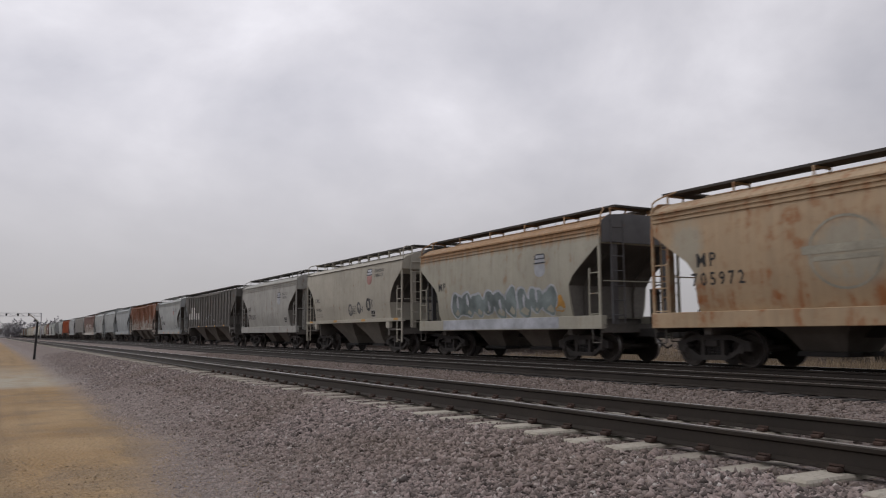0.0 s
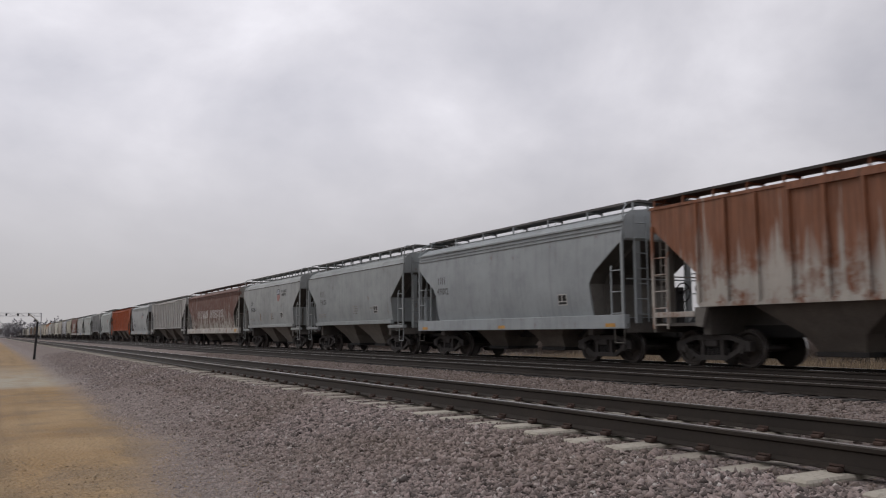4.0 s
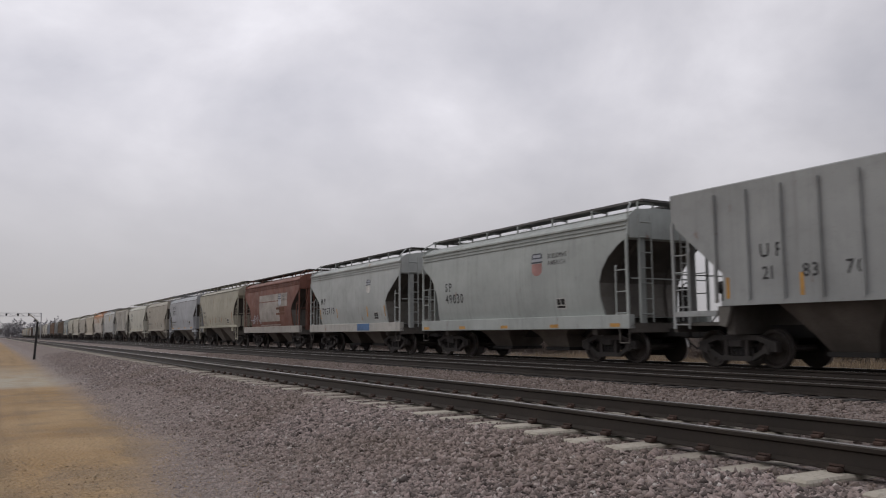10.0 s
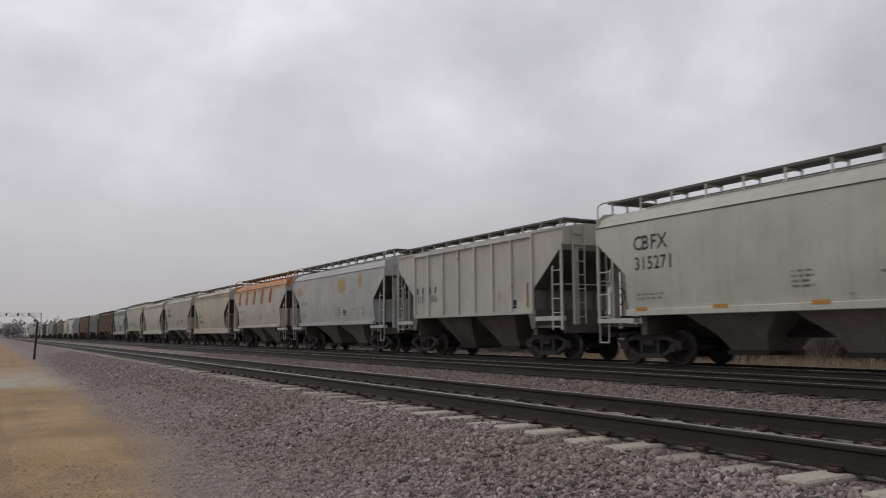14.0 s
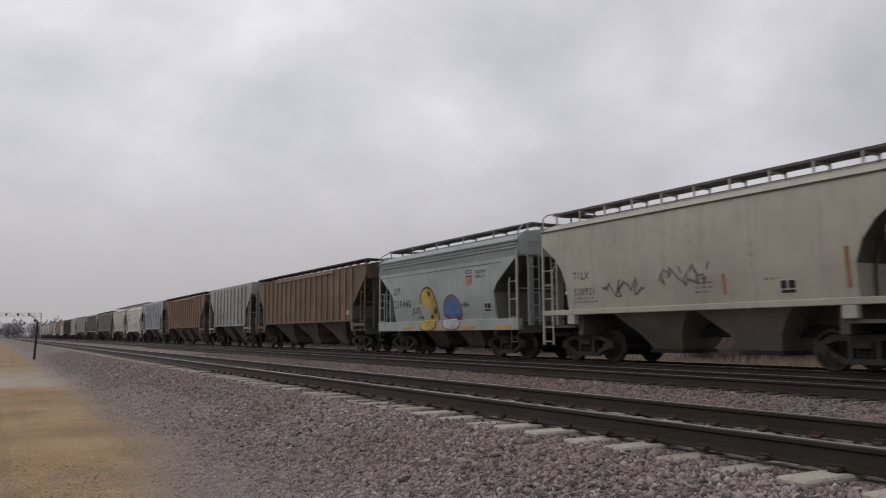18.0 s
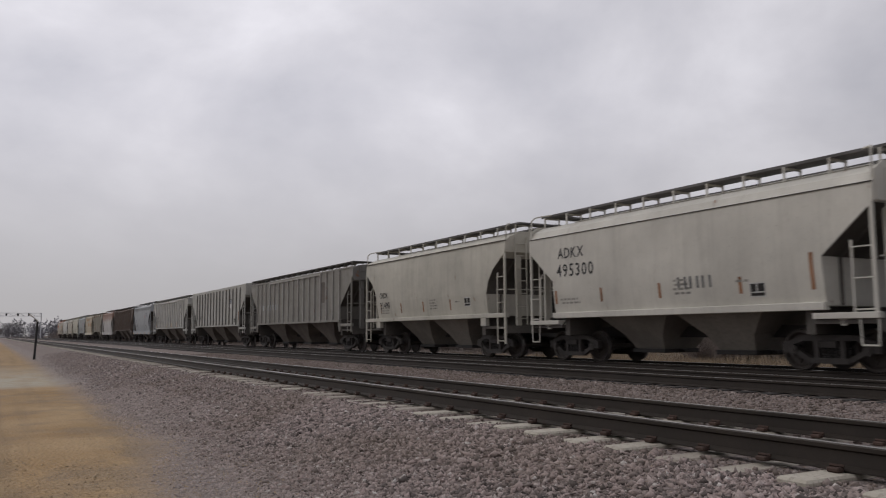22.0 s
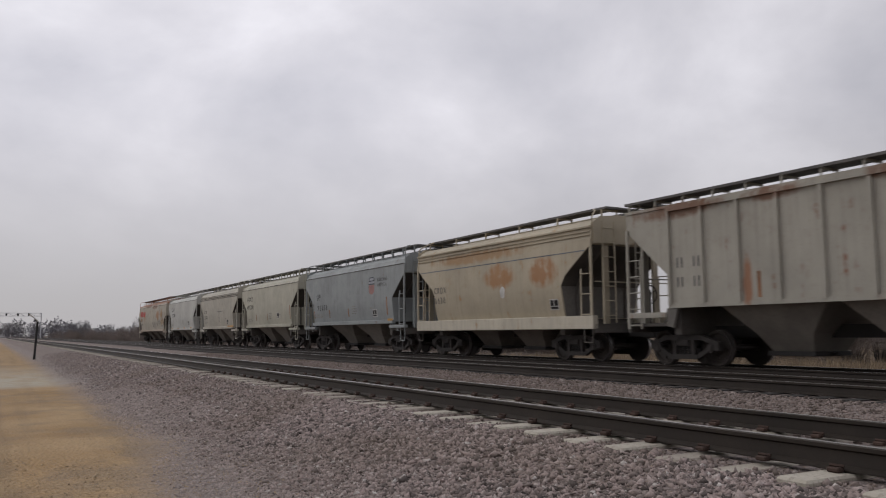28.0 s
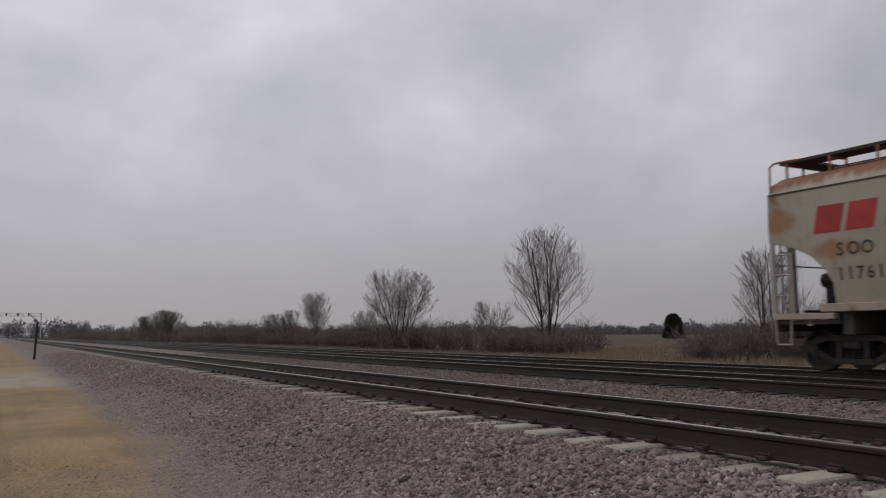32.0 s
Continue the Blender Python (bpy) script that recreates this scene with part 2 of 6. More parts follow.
def rail_mesh(h=0.185):
    pts = [(-0.076, -h), (0.076, -h), (0.076, -h + 0.012), (0.016, -h + 0.035), (0.010, -0.055), (0.036, -0.038), (0.037, -0.01), (0.028, 0.0),
           (-0.028, 0.0), (-0.037, -0.01), (-0.036, -0.038), (-0.010, -0.055), (-0.016, -h + 0.035), (-0.076, -h + 0.012)]
    bm = bmesh.new()
    add_prism(bm, pts, FAR_X, NEAR_X, "x")
    me = bpy.data.meshes.new("rail")
    bm.to_mesh(me)
    bm.free()
    me.materials.append(M_RAIL)
    me.materials.append(M_RAILTOP)
    for p in me.polygons:
        if p.normal.z > 0.9 and p.center.z > -0.02:
            p.material_index = 1
    return me


def build_track(yc, z, concrete, label, ties_from, ties_to):
    tr = thing("railway_track", label, "track", kind="structure")
    tr.location = (0, yc, z)
    rm = rail_mesh()
    for s in (-1, 1):
        r = part_mesh("rail", rm, None, tr)
        r.location = (0, s * GAUGE / 2, 0)
    half, hw, step = (1.32, 0.13, 0.61) if concrete else (1.26, 0.115, 0.50)
    bm = bmesh.new()
    if concrete:
        add_box(bm, -hw, hw, -half, half, -0.40, -0.192, 0.018)
    else:
        add_box(bm, -hw, hw, -half, half, -0.36, -0.19)
    me = bpy.data.meshes.new("tie")
    bm.to_mesh(me)
    bm.free()
    me.materials.append(M_CONCRETE if concrete else M_WOODTIE)
    clip = bpy.data.meshes.new("rail_clip")
    bm = bmesh.new()
    for s in (-1, 1):
        for o in (-1, 1):
            yy = s * GAUGE / 2 + o * 0.11
            add_box(bm, -0.05, 0.05, yy - 0.035, yy + 0.035, -0.192, -0.155, 0.01)
            add_tube(bm, (-0.04, yy, -0.145), (0.05, yy - 0.03 * o, -0.15), 0.014)
    bm.to_mesh(clip)
    bm.free()
    clip.materials.append(M_CLIP)
    rnd = random.Random(int(yc * 100))
    x = -8.08 + 0.13 + step * 40
    n = 0
    far = []
    while x > FAR_X:
        if ties_from > x > ties_to:
            t = part_mesh("tie", me, None, tr)
            t.location = (x, rnd.uniform(-0.03, 0.03), rnd.choice((-0.035, -0.015, -0.005, 0.0, 0.0)) + rnd.uniform(-0.012, 0.0) if concrete else rnd.uniform(-0.006, 0.004))
            t.rotation_euler = (0, 0, rnd.uniform(-0.015, 0.015))
            if concrete and x > -22:
                c = part_mesh("rail_clip", clip, None, tr)
                c.location = (x, 0, 0)
        else:
            far.append(x)
        x -= step
    vs, fs = [], []
    for x in far:
        k = len(vs)
        vs += [(a, b, c) for a in (x - hw, x + hw) for b in (-half, half) for c in (-0.4, -0.215)]
        fs += [tuple(k + i for i in f) for f in ((0, 1, 3, 2), (4, 6, 7, 5), (0, 4, 5, 1), (2, 3, 7, 6), (1, 5, 7, 3))]
    fm = bpy.data.meshes.new("far_ties")
    fm.from_pydata(vs, [], fs)
    o = part_mesh("far_ties", fm, M_CONCRETE if concrete else M_WOODTIE, tr)
    tagged(o, kind="stuff")
    return tr


build_track(TRACK_1, RAIL_1, True, "steel rails clipped to pale concrete ties in grey ballast", 12, -75)
build_track(TRACK_2, RAIL_2, False, "steel rails on dark wooden ties in grey ballast", 8, -70)
build_track(TRACK_3, RAIL_3, False, "worn steel rails on dark wooden ties under the train", 4, -50)


# ---- ground ----
def ground_z(y):
    return lerp([(-400, -1.2), (-8, -0.75), (1.9, -0.68), (2.6, -0.58), (4.2, -0.275), (4.6, -0.235), (8.2, -0.235), (9.6, -0.30), (10.6, -0.24), (13.8, -0.23),
                 (15.0, -0.27), (18.6, -0.28), (19.6, -0.5), (21.5, -1.0), (30, -1.05), (700, -2.0), (4000, -4.0)], y)


def plus(n, l, a, b):
    x = n.new("ShaderNodeMath")
    x.operation = "ADD"
    l.new(a, x.inputs[0])
    l.new(b, x.inputs[1])
    return x.outputs[0]


def ground_material():
    def build(n, l, bsdf):
        v = coords(n, l)
        sep = n.new("ShaderNodeSeparateXYZ")
        l.new(v, sep.inputs[0])
        wob = tex(n, l, v, 0.7, 5, 0.65)
        yy = n.new("ShaderNodeMath")
        yy.operation = "MULTIPLY_ADD"
        l.new(wob, yy.inputs[0])
        yy.inputs[1].default_value = 1.3
        l.new(sep.outputs["Y"], yy.inputs[2])
        # crushed stone
        vo = n.new("ShaderNodeTexVoronoi")
        vo.inputs["Scale"].default_value = 21.0
        l.new(v, vo.inputs["Vector"])
        stone = blend(n, l, ramp_of(n, l, tex(n, l, v, 31, 3), 0.3, 0.7), (0.08, 0.066, 0.06), (0.31, 0.254, 0.235))
        hue = n.new("ShaderNodeSeparateXYZ")
        l.new(vo.outputs["Color"], hue.inputs[0])
        stone = blend(n, l, ramp_of(n, l, hue.outputs[0], 0.2, 0.9, 0, 0.7), stone, (0.215, 0.176, 0.166))
        stone = blend(n, l, ramp_of(n, l, tex(n, l, v, 0.35, 4), 0.4, 0.7, 0, 0.4), stone, (0.20, 0.165, 0.135))
        # sandy dirt with gravel in it
        dirt = blend(n, l, ramp_of(n, l, tex(n, l, v, 0.5, 6, 0.6), 0.35, 0.65), (0.33, 0.205, 0.088), (0.43, 0.295, 0.155))
        dirt = blend(n, l, ramp_of(n, l, tex(n, l, v, 34, 5, 0.7), 0.50, 0.64, 0, 0.6), dirt, (0.18, 0.13, 0.082))
        # patches of gravel trodden into the road
        dirt = blend(n, l, times(n, l, ramp_of(n, l, tex(n, l, v, 0.9, 5, 0.65), 0.48, 0.62), ramp_of(n, l, tex(n, l, v, 55, 4, 0.7), 0.42, 0.6, 0.15, 0.9)), dirt, (0.215, 0.165, 0.115))
        dirt = blend(n, l, ramp_of(n, l, tex(n, l, coords(n, l, (0.05, 2.0, 1)), 1.0, 4), 0.48, 0.65, 0, 0.45), dirt, (0.21, 0.15, 0.085))
        # pale gravel laid across the road where a drive comes in
        nx = times(n, l, ramp_of(n, l, sep.outputs["X"], -47, -30), ramp_of(n, l, sep.outputs["X"], -25.6, -27.4))
        dirt = blend(n, l, times(n, l, nx, ramp_of(n, l, tex(n, l, v, 1.3, 4), 0.3, 0.6, 0.35, 1.0)), dirt, blend(n, l, tex(n, l, v, 18, 4), (0.32, 0.28, 0.215), (0.50, 0.46, 0.375)))
        grass = blend(n, l, ramp_of(n, l, tex(n, l, v, 0.12, 6, 0.6), 0.35, 0.65), (0.075, 0.05, 0.03), (0.13, 0.088, 0.05))
        grass = blend(n, l, ramp_of(n, l, tex(n, l, v, 3.5, 6, 0.7), 0.42, 0.7, 0, 0.8), grass, (0.05, 0.038, 0.026))
        # brown leaf litter under the hedgerow, down the line from the open field
        litter = times(n, l, ramp_of(n, l, sep.outputs["X"], -48, -62), ramp_of(n, l, sep.outputs["Y"], 60, 48))
        grass = blend(n, l, litter, grass, blend(n, l, tex(n, l, v, 2.0, 5), (0.035, 0.027, 0.021), (0.075, 0.056, 0.042)))
        # finer, paler chippings where the shoulder meets the road
        chips = blend(n, l, ramp_of(n, l, tex(n, l, v, 75, 3), 0.3, 0.7), (0.12, 0.10, 0.092), (0.36, 0.307, 0.284))
        stone = blend(n, l, ramp_of(n, l, yy.outputs[0], 3.2, 3.9), chips, stone)
        edge = n.new("ShaderNodeMath")
        edge.operation = "MULTIPLY_ADD"
        l.new(tex(n, l, v, 1.6, 6, 0.7), edge.inputs[0])
        edge.inputs[1].default_value = 0.7
        l.new(plus(n, l, sep.outputs["Y"], ramp_of(n, l, sep.outputs["X"], -11.5, -7.0, 0, 0.75)), edge.inputs[2])
        c = blend(n, l, times(n, l, ramp_of(n, l, edge.outputs[0], 1.95, 2.9), ramp_of(n, l, tex(n, l, v, 24, 4, 0.7), 0.35, 0.6, 0.55, 1.6)), dirt, stone)
        c = blend(n, l, ramp_of(n, l, yy.outputs[0], 20.4, 21.6), c, grass)
        l.new(c, bsdf.inputs["Base Color"])
        bump(n, l, bsdf, vo.outputs["Distance"], 0.9, 0.035)
    return mat("ballast_dirt_and_dry_grass", build, 0.95)


def build_ground():
    xs = [-4000, -1500, -800, -500, -300, -200, -150, -110, -85] + [-65 + 2.5 * i for i in range(30)] + [20, 60, 200, 800, 2500]
    ys = [-1500, -300, -60, -20, -8, -4, -2, -1, 0, 0.8, 1.4, 1.9, 2.3, 2.6, 3, 3.4, 3.8, 4.2, 4.6, 5.2, 6.2, 7.2, 8.2, 8.9, 9.6, 10.1, 10.6, 12, 13.8, 15, 16.8, 18.6, 19.1, 19.6, 20.5, 21.5, 24,
          27, 30, 36, 45, 60, 80, 110, 160, 240, 400, 700, 1500, 4000]
    vs = []
    for y in ys:
        for x in xs:
            z = ground_z(y)
            if y < 1.2 or y > 19:
                z += 0.05 * noise.noise((x * 0.35, y * 0.7, 1.7)) + (0.25 * noise.noise((x * 0.02, y * 0.02, 4)) if y > 25 else 0)
            vs.append((x, y, z))
    k = len(xs)
    fs = [(j * k + i, j * k + i + 1, (j + 1) * k + i + 1, (j + 1) * k + i) for j in range(len(ys) - 1) for i in range(k - 1)]
    me = bpy.data.meshes.new("ground")
    me.from_pydata(vs, [], fs)
    for p in me.polygons:
        p.use_smooth = True
    me.materials.append(ground_material())
    tagged(new("ground", me), "grey ballast bed beside a sandy dirt road and dry field", "ground", kind="structure")


build_ground()

# ---- freight cars ----
# side outlines as (z, half width); insets of the body's ends as (z, metres)
SIDE = {
    "A": [(1.30, 1.40), (1.6, 1.50), (2.2, 1.575), (2.9, 1.60), (3.5, 1.575), (3.97, 1.53), (4.0, 1.50), (4.10, 1.42), (4.25, 1.12), (4.36, 0.60)],
    "T": [(1.48, 1.47), (1.7, 1.52), (2.3, 1.585), (3.0, 1.60), (3.6, 1.585), (4.03, 1.55), (4.06, 1.50), (4.16, 1.40), (4.30, 1.05), (4.38, 0.60)],
    "R": [(1.58, 1.53), (3.0, 1.53), (4.10, 1.53), (4.14, 1.50), (4.22, 1.0), (4.28, 0.55)],
}
SIDE["L"] = [(1.40, 1.46), (1.65, 1.52), (2.3, 1.585), (3.0, 1.60), (3.5, 1.59), (3.86, 1.57), (3.89, 1.53), (4.07, 1.44), (4.26, 1.08), (4.37, 0.60)]
SIDE["M"] = [(1.36, 1.46), (1.65, 1.52), (2.3, 1.585), (3.0, 1.60), (3.5, 1.59), (3.92, 1.565), (3.95, 1.53), (4.14, 1.44), (4.34, 1.02), (4.44, 0.60)]
SIDE["F"] = [(1.58, 1.53), (3.0, 1.53), (4.36, 1.53), (4.39, 1.50), (4.46, 0.9), (4.48, 0.5)]
INSET = {
    "A": [(1.30, 1.50), (2.3, 1.50), (2.6, 1.28), (3.45, 0.05), (4.4, 0.0)],
    "T": [(1.40, 1.25), (2.25, 1.25), (2.7, 1.09), (3.1, 0.77), (3.52, 0.19), (3.64, 0.05), (4.4, 0.0)],
    "R": [(1.58, 1.62), (2.25, 1.62), (3.55, 0.10), (3.6, 0.03), (4.4, 0.0)],
}

INSET["M"] = [(1.36, 1.50), (1.86, 1.50), (2.17, 1.34), (2.47, 1.03), (2.67, 0.63), (2.84, 0.02), (4.5, 0.0)]
INSET["F"] = INSET["R"]
INSET["L"] = [(1.40, 1.22), (2.45, 1.22), (3.40, 0.08), (3.46, 0.02), (4.4, 0.0)]
INSET["round"] = [(1.30, 1.18), (1.9, 1.26), (2.3, 1.24), (2.65, 1.10), (3.0, 0.82), (3.3, 0.42), (3.48, 0.06), (3.55, 0.02), (4.4, 0.0)]


def slope_bm(kind, L, sx, cut, low, high, tuck=0.015):
    """The sheet of one end between two heights, laid close over the body."""
    bm = bmesh.new()
    prof, line = SIDE[kind], INSET[cut]
    prev = None
    for z in sorted({z for z, _ in line if low < z < high} | {low, high}):
        w, e = lerp(prof, z) - tuck, sx * (L / 2 - lerp(line, z) + 0.006)
        row = [bm.verts.new((e, -w, z - 0.004)), bm.verts.new((e, w, z - 0.004))]
        if prev:
            bm.faces.new((prev[0], prev[1], row[1], row[0]))
        prev = row
    bmesh.ops.recalc_face_normals(bm, faces=bm.faces)
    return bm


def body_bm(kind, L, cut):
    bm = bmesh.new()
    prof = SIDE[kind]
    zs = sorted({z for z, _ in prof} | {z for z, _ in INSET[cut] if prof[0][0] <= z <= prof[-1][0]})
    rows = []
    for z in zs:
        w, e = lerp(prof, z), L / 2 - lerp(INSET[cut], z)
        rows.append([bm.verts.new(c) for c in ((-e, -w, z), (e, -w, z), (e, w, z), (-e, w, z))])
    for a, b in zip(rows, rows[1:]):
        for i in range(4):
            j = (i + 1) % 4
            bm.faces.new((a[i], a[j], b[j], b[i]))
    bm.faces.new(rows[0][::-1])
    bm.faces.new(rows[-1])
    return bm


def side_ladder_bm(sx, sy, e, z0, z1, z2, wide=0.50):
    """Rungs between a short inner stile, bent in at its top, and the corner stile that runs up to the body."""
    bm = bmesh.new()
    y = sy * 1.56
    xi, xo = sx * (e - 0.05 - wide), sx * (e - 0.04)
    add_tube(bm, (xi, y, z0), (xi, y, z1 - 0.18), 0.028, sides=5)
    add_tube(bm, (xi, y, z1 - 0.18), (xi - sx * 0.05, y - sy * 0.06, z1), 0.026, sides=5)
    add_box(bm, min(xo, xo - sx * 0.075), max(xo, xo - sx * 0.075), y - 0.03, y + 0.03, z0, z2)
    n = max(2, int((z1 - z0) / 0.40))
    for i in range(n):
        z = z0 + 0.10 + (z1 - z0 - 0.25) * i / (n - 1)
        add_tube(bm, (xi, y, z), (xo, y, z), 0.017, sides=5)
    return bm


def ladder_bm(x, y, z0, z1, width, along="x", rungs=None, r=0.022):
    """Two stiles and their rungs, in the plane of the side (along x) or of the end (along y)."""
    bm = bmesh.new()
    n = rungs or max(2, int((z1 - z0) / 0.42))
    for s in (-1, 1):
        o = s * width / 2
        a, b = ((x + o, y, z0), (x + o, y, z1)) if along == "x" else ((x, y + o, z0), (x, y + o, z1))
        add_tube(bm, a, b, r * 1.25, sides=4)
    for i in range(n):
        z = z0 + (z1 - z0) * (i + 0.5) / n
        a, b = ((x - width / 2, y, z), (x + width / 2, y, z)) if along == "x" else ((x, y - width / 2, z), (x, y + width / 2, z))
        add_tube(bm, a, b, r * 0.8, sides=4)
    return bm


WHEELSETS = []


def make_truck_meshes():
    ms = {}
    bm = bmesh.new()
    for s in (-1, 1):
        prof = [(s * 0.685, 0.0), (s * 0.685, 0.30), (s * 0.675, 0.40), (s * 0.675, 0.483), (s * 0.71, 0.48), (s * 0.72, 0.457), (s * 0.815, 0.452), (s * 0.815, 0.39), (s * 0.765, 0.34), (s * 0.76, 0.17), (s * 0.80, 0.13), (s * 0.80, 0.0)]
        n = 24
        rr = [[bm.verts.new((math.cos(2 * math.pi * i / n) * r, y, math.sin(2 * math.pi * i / n) * r)) for i in range(n)] for y, r in prof if r > 0]
        for a, b in zip(rr, rr[1:]):
            for i in range(n):
                j = (i + 1) % n
                bm.faces.new((a[i], a[j], b[j], b[i]))
        bm.faces.new(rr[0])
        bm.faces.new(rr[-1])
        # cored holes' bosses that show the turning
        for k in range(4):
            t = k * math.pi / 2 + 0.4
            add_box(bm, math.cos(t) * 0.25 - 0.03, math.cos(t) * 0.25 + 0.03, min(s * 0.76, s * 0.785), max(s * 0.76, s * 0.785), math.sin(t) * 0.25 - 0.03, math.sin(t) * 0.25 + 0.03)
    add_tube(bm, (0, -1.02, 0), (0, 1.02, 0), 0.085, sides=10)
    bmesh.ops.recalc_face_normals(bm, faces=bm.faces)
    ms["wheelset"] = bm
    # side frame: a cast bow between two pedestals with a spring window
    bm = bmesh.new()
    out = [(-1.16, 0.40), (-1.16, 0.62), (-0.98, 0.66), (-0.60, 0.78), (0.60, 0.78), (0.98, 0.66), (1.16, 0.62), (1.16, 0.40), (0.68, 0.40), (0.46, 0.19), (-0.46, 0.19), (-0.68, 0.40)]
    add_prism(bm, out[0:4] + [(-0.60, 0.66), (-0.95, 0.55), (-0.95, 0.40)], -0.07, 0.07)
    add_prism(bm, [(0.60, 0.66), (0.60, 0.78), (0.98, 0.66), (1.16, 0.62), (1.16, 0.40), (0.95, 0.40), (0.95, 0.55)], -0.07, 0.07)
    add_prism(bm, [(-0.60, 0.66), (-0.60, 0.78), (0.60, 0.78), (0.60, 0.66)], -0.08, 0.08)
    add_prism(bm, [(-0.46, 0.17), (-0.46, 0.29), (0.46, 0.29), (0.46, 0.17)], -0.09, 0.09)
    for s in (-1, 1):
        p = [(s * 0.46, 0.17), (s * 0.46, 0.29), (s * 0.88, 0.52), (s * 0.98, 0.45)]
        add_prism(bm, p if s > 0 else p[::-1], -0.07, 0.07)
        p = [(s * 0.25, 0.28), (s * 0.25, 0.67), (s * 0.36, 0.67), (s * 0.36, 0.28)]
        add_prism(bm, p if s > 0 else p[::-1], -0.07, 0.07)
    bmesh.ops.recalc_face_normals(bm, faces=bm.faces)
    ms["side_frame"] = bm
    bm = bmesh.new()
    coil = [(0.285, 0.045)] + [(0.29 + k * 0.055 + d, r) for k in range(4) for d, r in ((0.0, 0.045), (0.012, 0.064), (0.034, 0.064), (0.046, 0.045))]
    loops = [[bm.verts.new((math.cos(math.pi * i / 4) * r, math.sin(math.pi * i / 4) * r, z)) for i in range(8)] for z, r in coil]
    for a, b in zip(loops, loops[1:]):
        for i in range(8):
            bm.faces.new((a[i], a[(i + 1) % 8], b[(i + 1) % 8], b[i]))
    ms["spring"] = bm
    bm = bmesh.new()
    add_box(bm, -0.20, 0.20, -1.12, 1.12, 0.50, 0.66, 0.02)
    add_box(bm, -0.28, 0.28, -0.35, 0.35, 0.60, 0.74, 0.02)
    ms["bolster"] = bm
    bm = bmesh.new()
    add_tube(bm, (0, -0.06, 0), (0, 0.07, 0), 0.115, sides=12)
    add_tube(bm, (0, -0.085, 0), (0, -0.055, 0), 0.07, sides=8)
    ms["bearing_cap"] = bm
    bm = bmesh.new()
    for s in (-1, 1):
        add_box(bm, s * 0.37 - 0.05, s * 0.37 + 0.05, -0.95, 0.95, 0.36, 0.46)
        for t in (-1, 1):
            add_box(bm, s * 0.42 - 0.04, s * 0.42 + 0.04, t * 0.76 - 0.06, t * 0.76 + 0.06, 0.28, 0.58)
    ms["brake_beam"] = bm
    made = {}
    for k, bm in ms.items():
        me = bpy.data.meshes.new(k)
        bm.to_mesh(me)
        bm.free()
        me.materials.append(M_WHEEL if k == "wheelset" else M_BLACK if k in ("spring", "brake_beam") else M_TRUCK)
        if k == "wheelset":
            me.materials.append(M_TREAD)
            for p in me.polygons:
                c = p.center
                if 0.44 < math.hypot(c.x, c.z) < 0.47 and 0.72 < abs(c.y) < 0.82:
                    p.material_index = 1
        made[k] = me
    return made


TRUCK = make_truck_meshes()


def add_truck(car, x):
    tk = new("truck")
    tk.parent = car
    tk.location = (x, 0, 0)
    part_mesh("bolster", TRUCK["bolster"], None, tk)
    part_mesh("brake_beam", TRUCK["brake_beam"], None, tk)
    for s in (-1, 1):
        o = part_mesh("side_frame", TRUCK["side_frame"], None, tk)
        o.location = (0, s * 1.0, 0)
        for i in (-1, 0, 1):
            o = part_mesh("spring", TRUCK["spring"], None, tk)
            o.location = (i * 0.14, s * 1.0, 0)
    for i, a in enumerate((-0.889, 0.889)):
        w = part_mesh("wheelset", TRUCK["wheelset"], None, tk)
        w.location = (a, 0, 0.457)
        WHEELSETS.append((w, i))
        for s in (-1, 1):
            b = part_mesh("bearing_cap", TRUCK["bearing_cap"], None, tk)
            b.location, b.rotation_euler = (a, s * 1.03, 0.457), (0, 0, 0 if s < 0 else math.pi)


def hopper_bm(x, half, z_top, y_top, w_low=0.70, w_bot=0.54, z_low=0.80, z_bot=0.40):
    """One bay: sheets slope in from all four sides to a neck, then down to a small outlet."""
    bm = bmesh.new()
    rows = []
    for z, w, y in ((z_top, half, y_top), (z_low, w_low + 0.04, 0.86), (z_bot, w_bot, 0.58)):
        rows.append([bm.verts.new(c) for c in ((x - w, -y, z), (x + w, -y, z), (x + w, y, z), (x - w, y, z))])
    for t, b in zip(rows, rows[1:]):
        for i in range(4):
            j = (i + 1) % 4
            bm.faces.new((b[i], b[j], t[j], t[i]))
    bm.faces.new(rows[0])
    bm.faces.new(rows[-1][::-1])
    return bm


def side_y(kind, z):
    return -lerp(SIDE[kind], z)


DIGITS = {}


def make_digits():
    for ch in "0123456789ABCDEFGIKLMNOPRSTUWX":
        cu = bpy.data.curves.new("digit", "FONT")
        cu.body, cu.size, cu.resolution_u, cu.offset = ch, 1.0, 2, 0.012
        ob = new("digit", cu)
        me = bpy.data.meshes.new_from_object(ob.evaluated_get(bpy.context.evaluated_depsgraph_get()))
        DIGITS[ch] = ([tuple(v.co) for v in me.vertices], [tuple(p.vertices) for p in me.polygons])
        bpy.data.objects.remove(ob)
        bpy.data.meshes.remove(me)


make_digits()


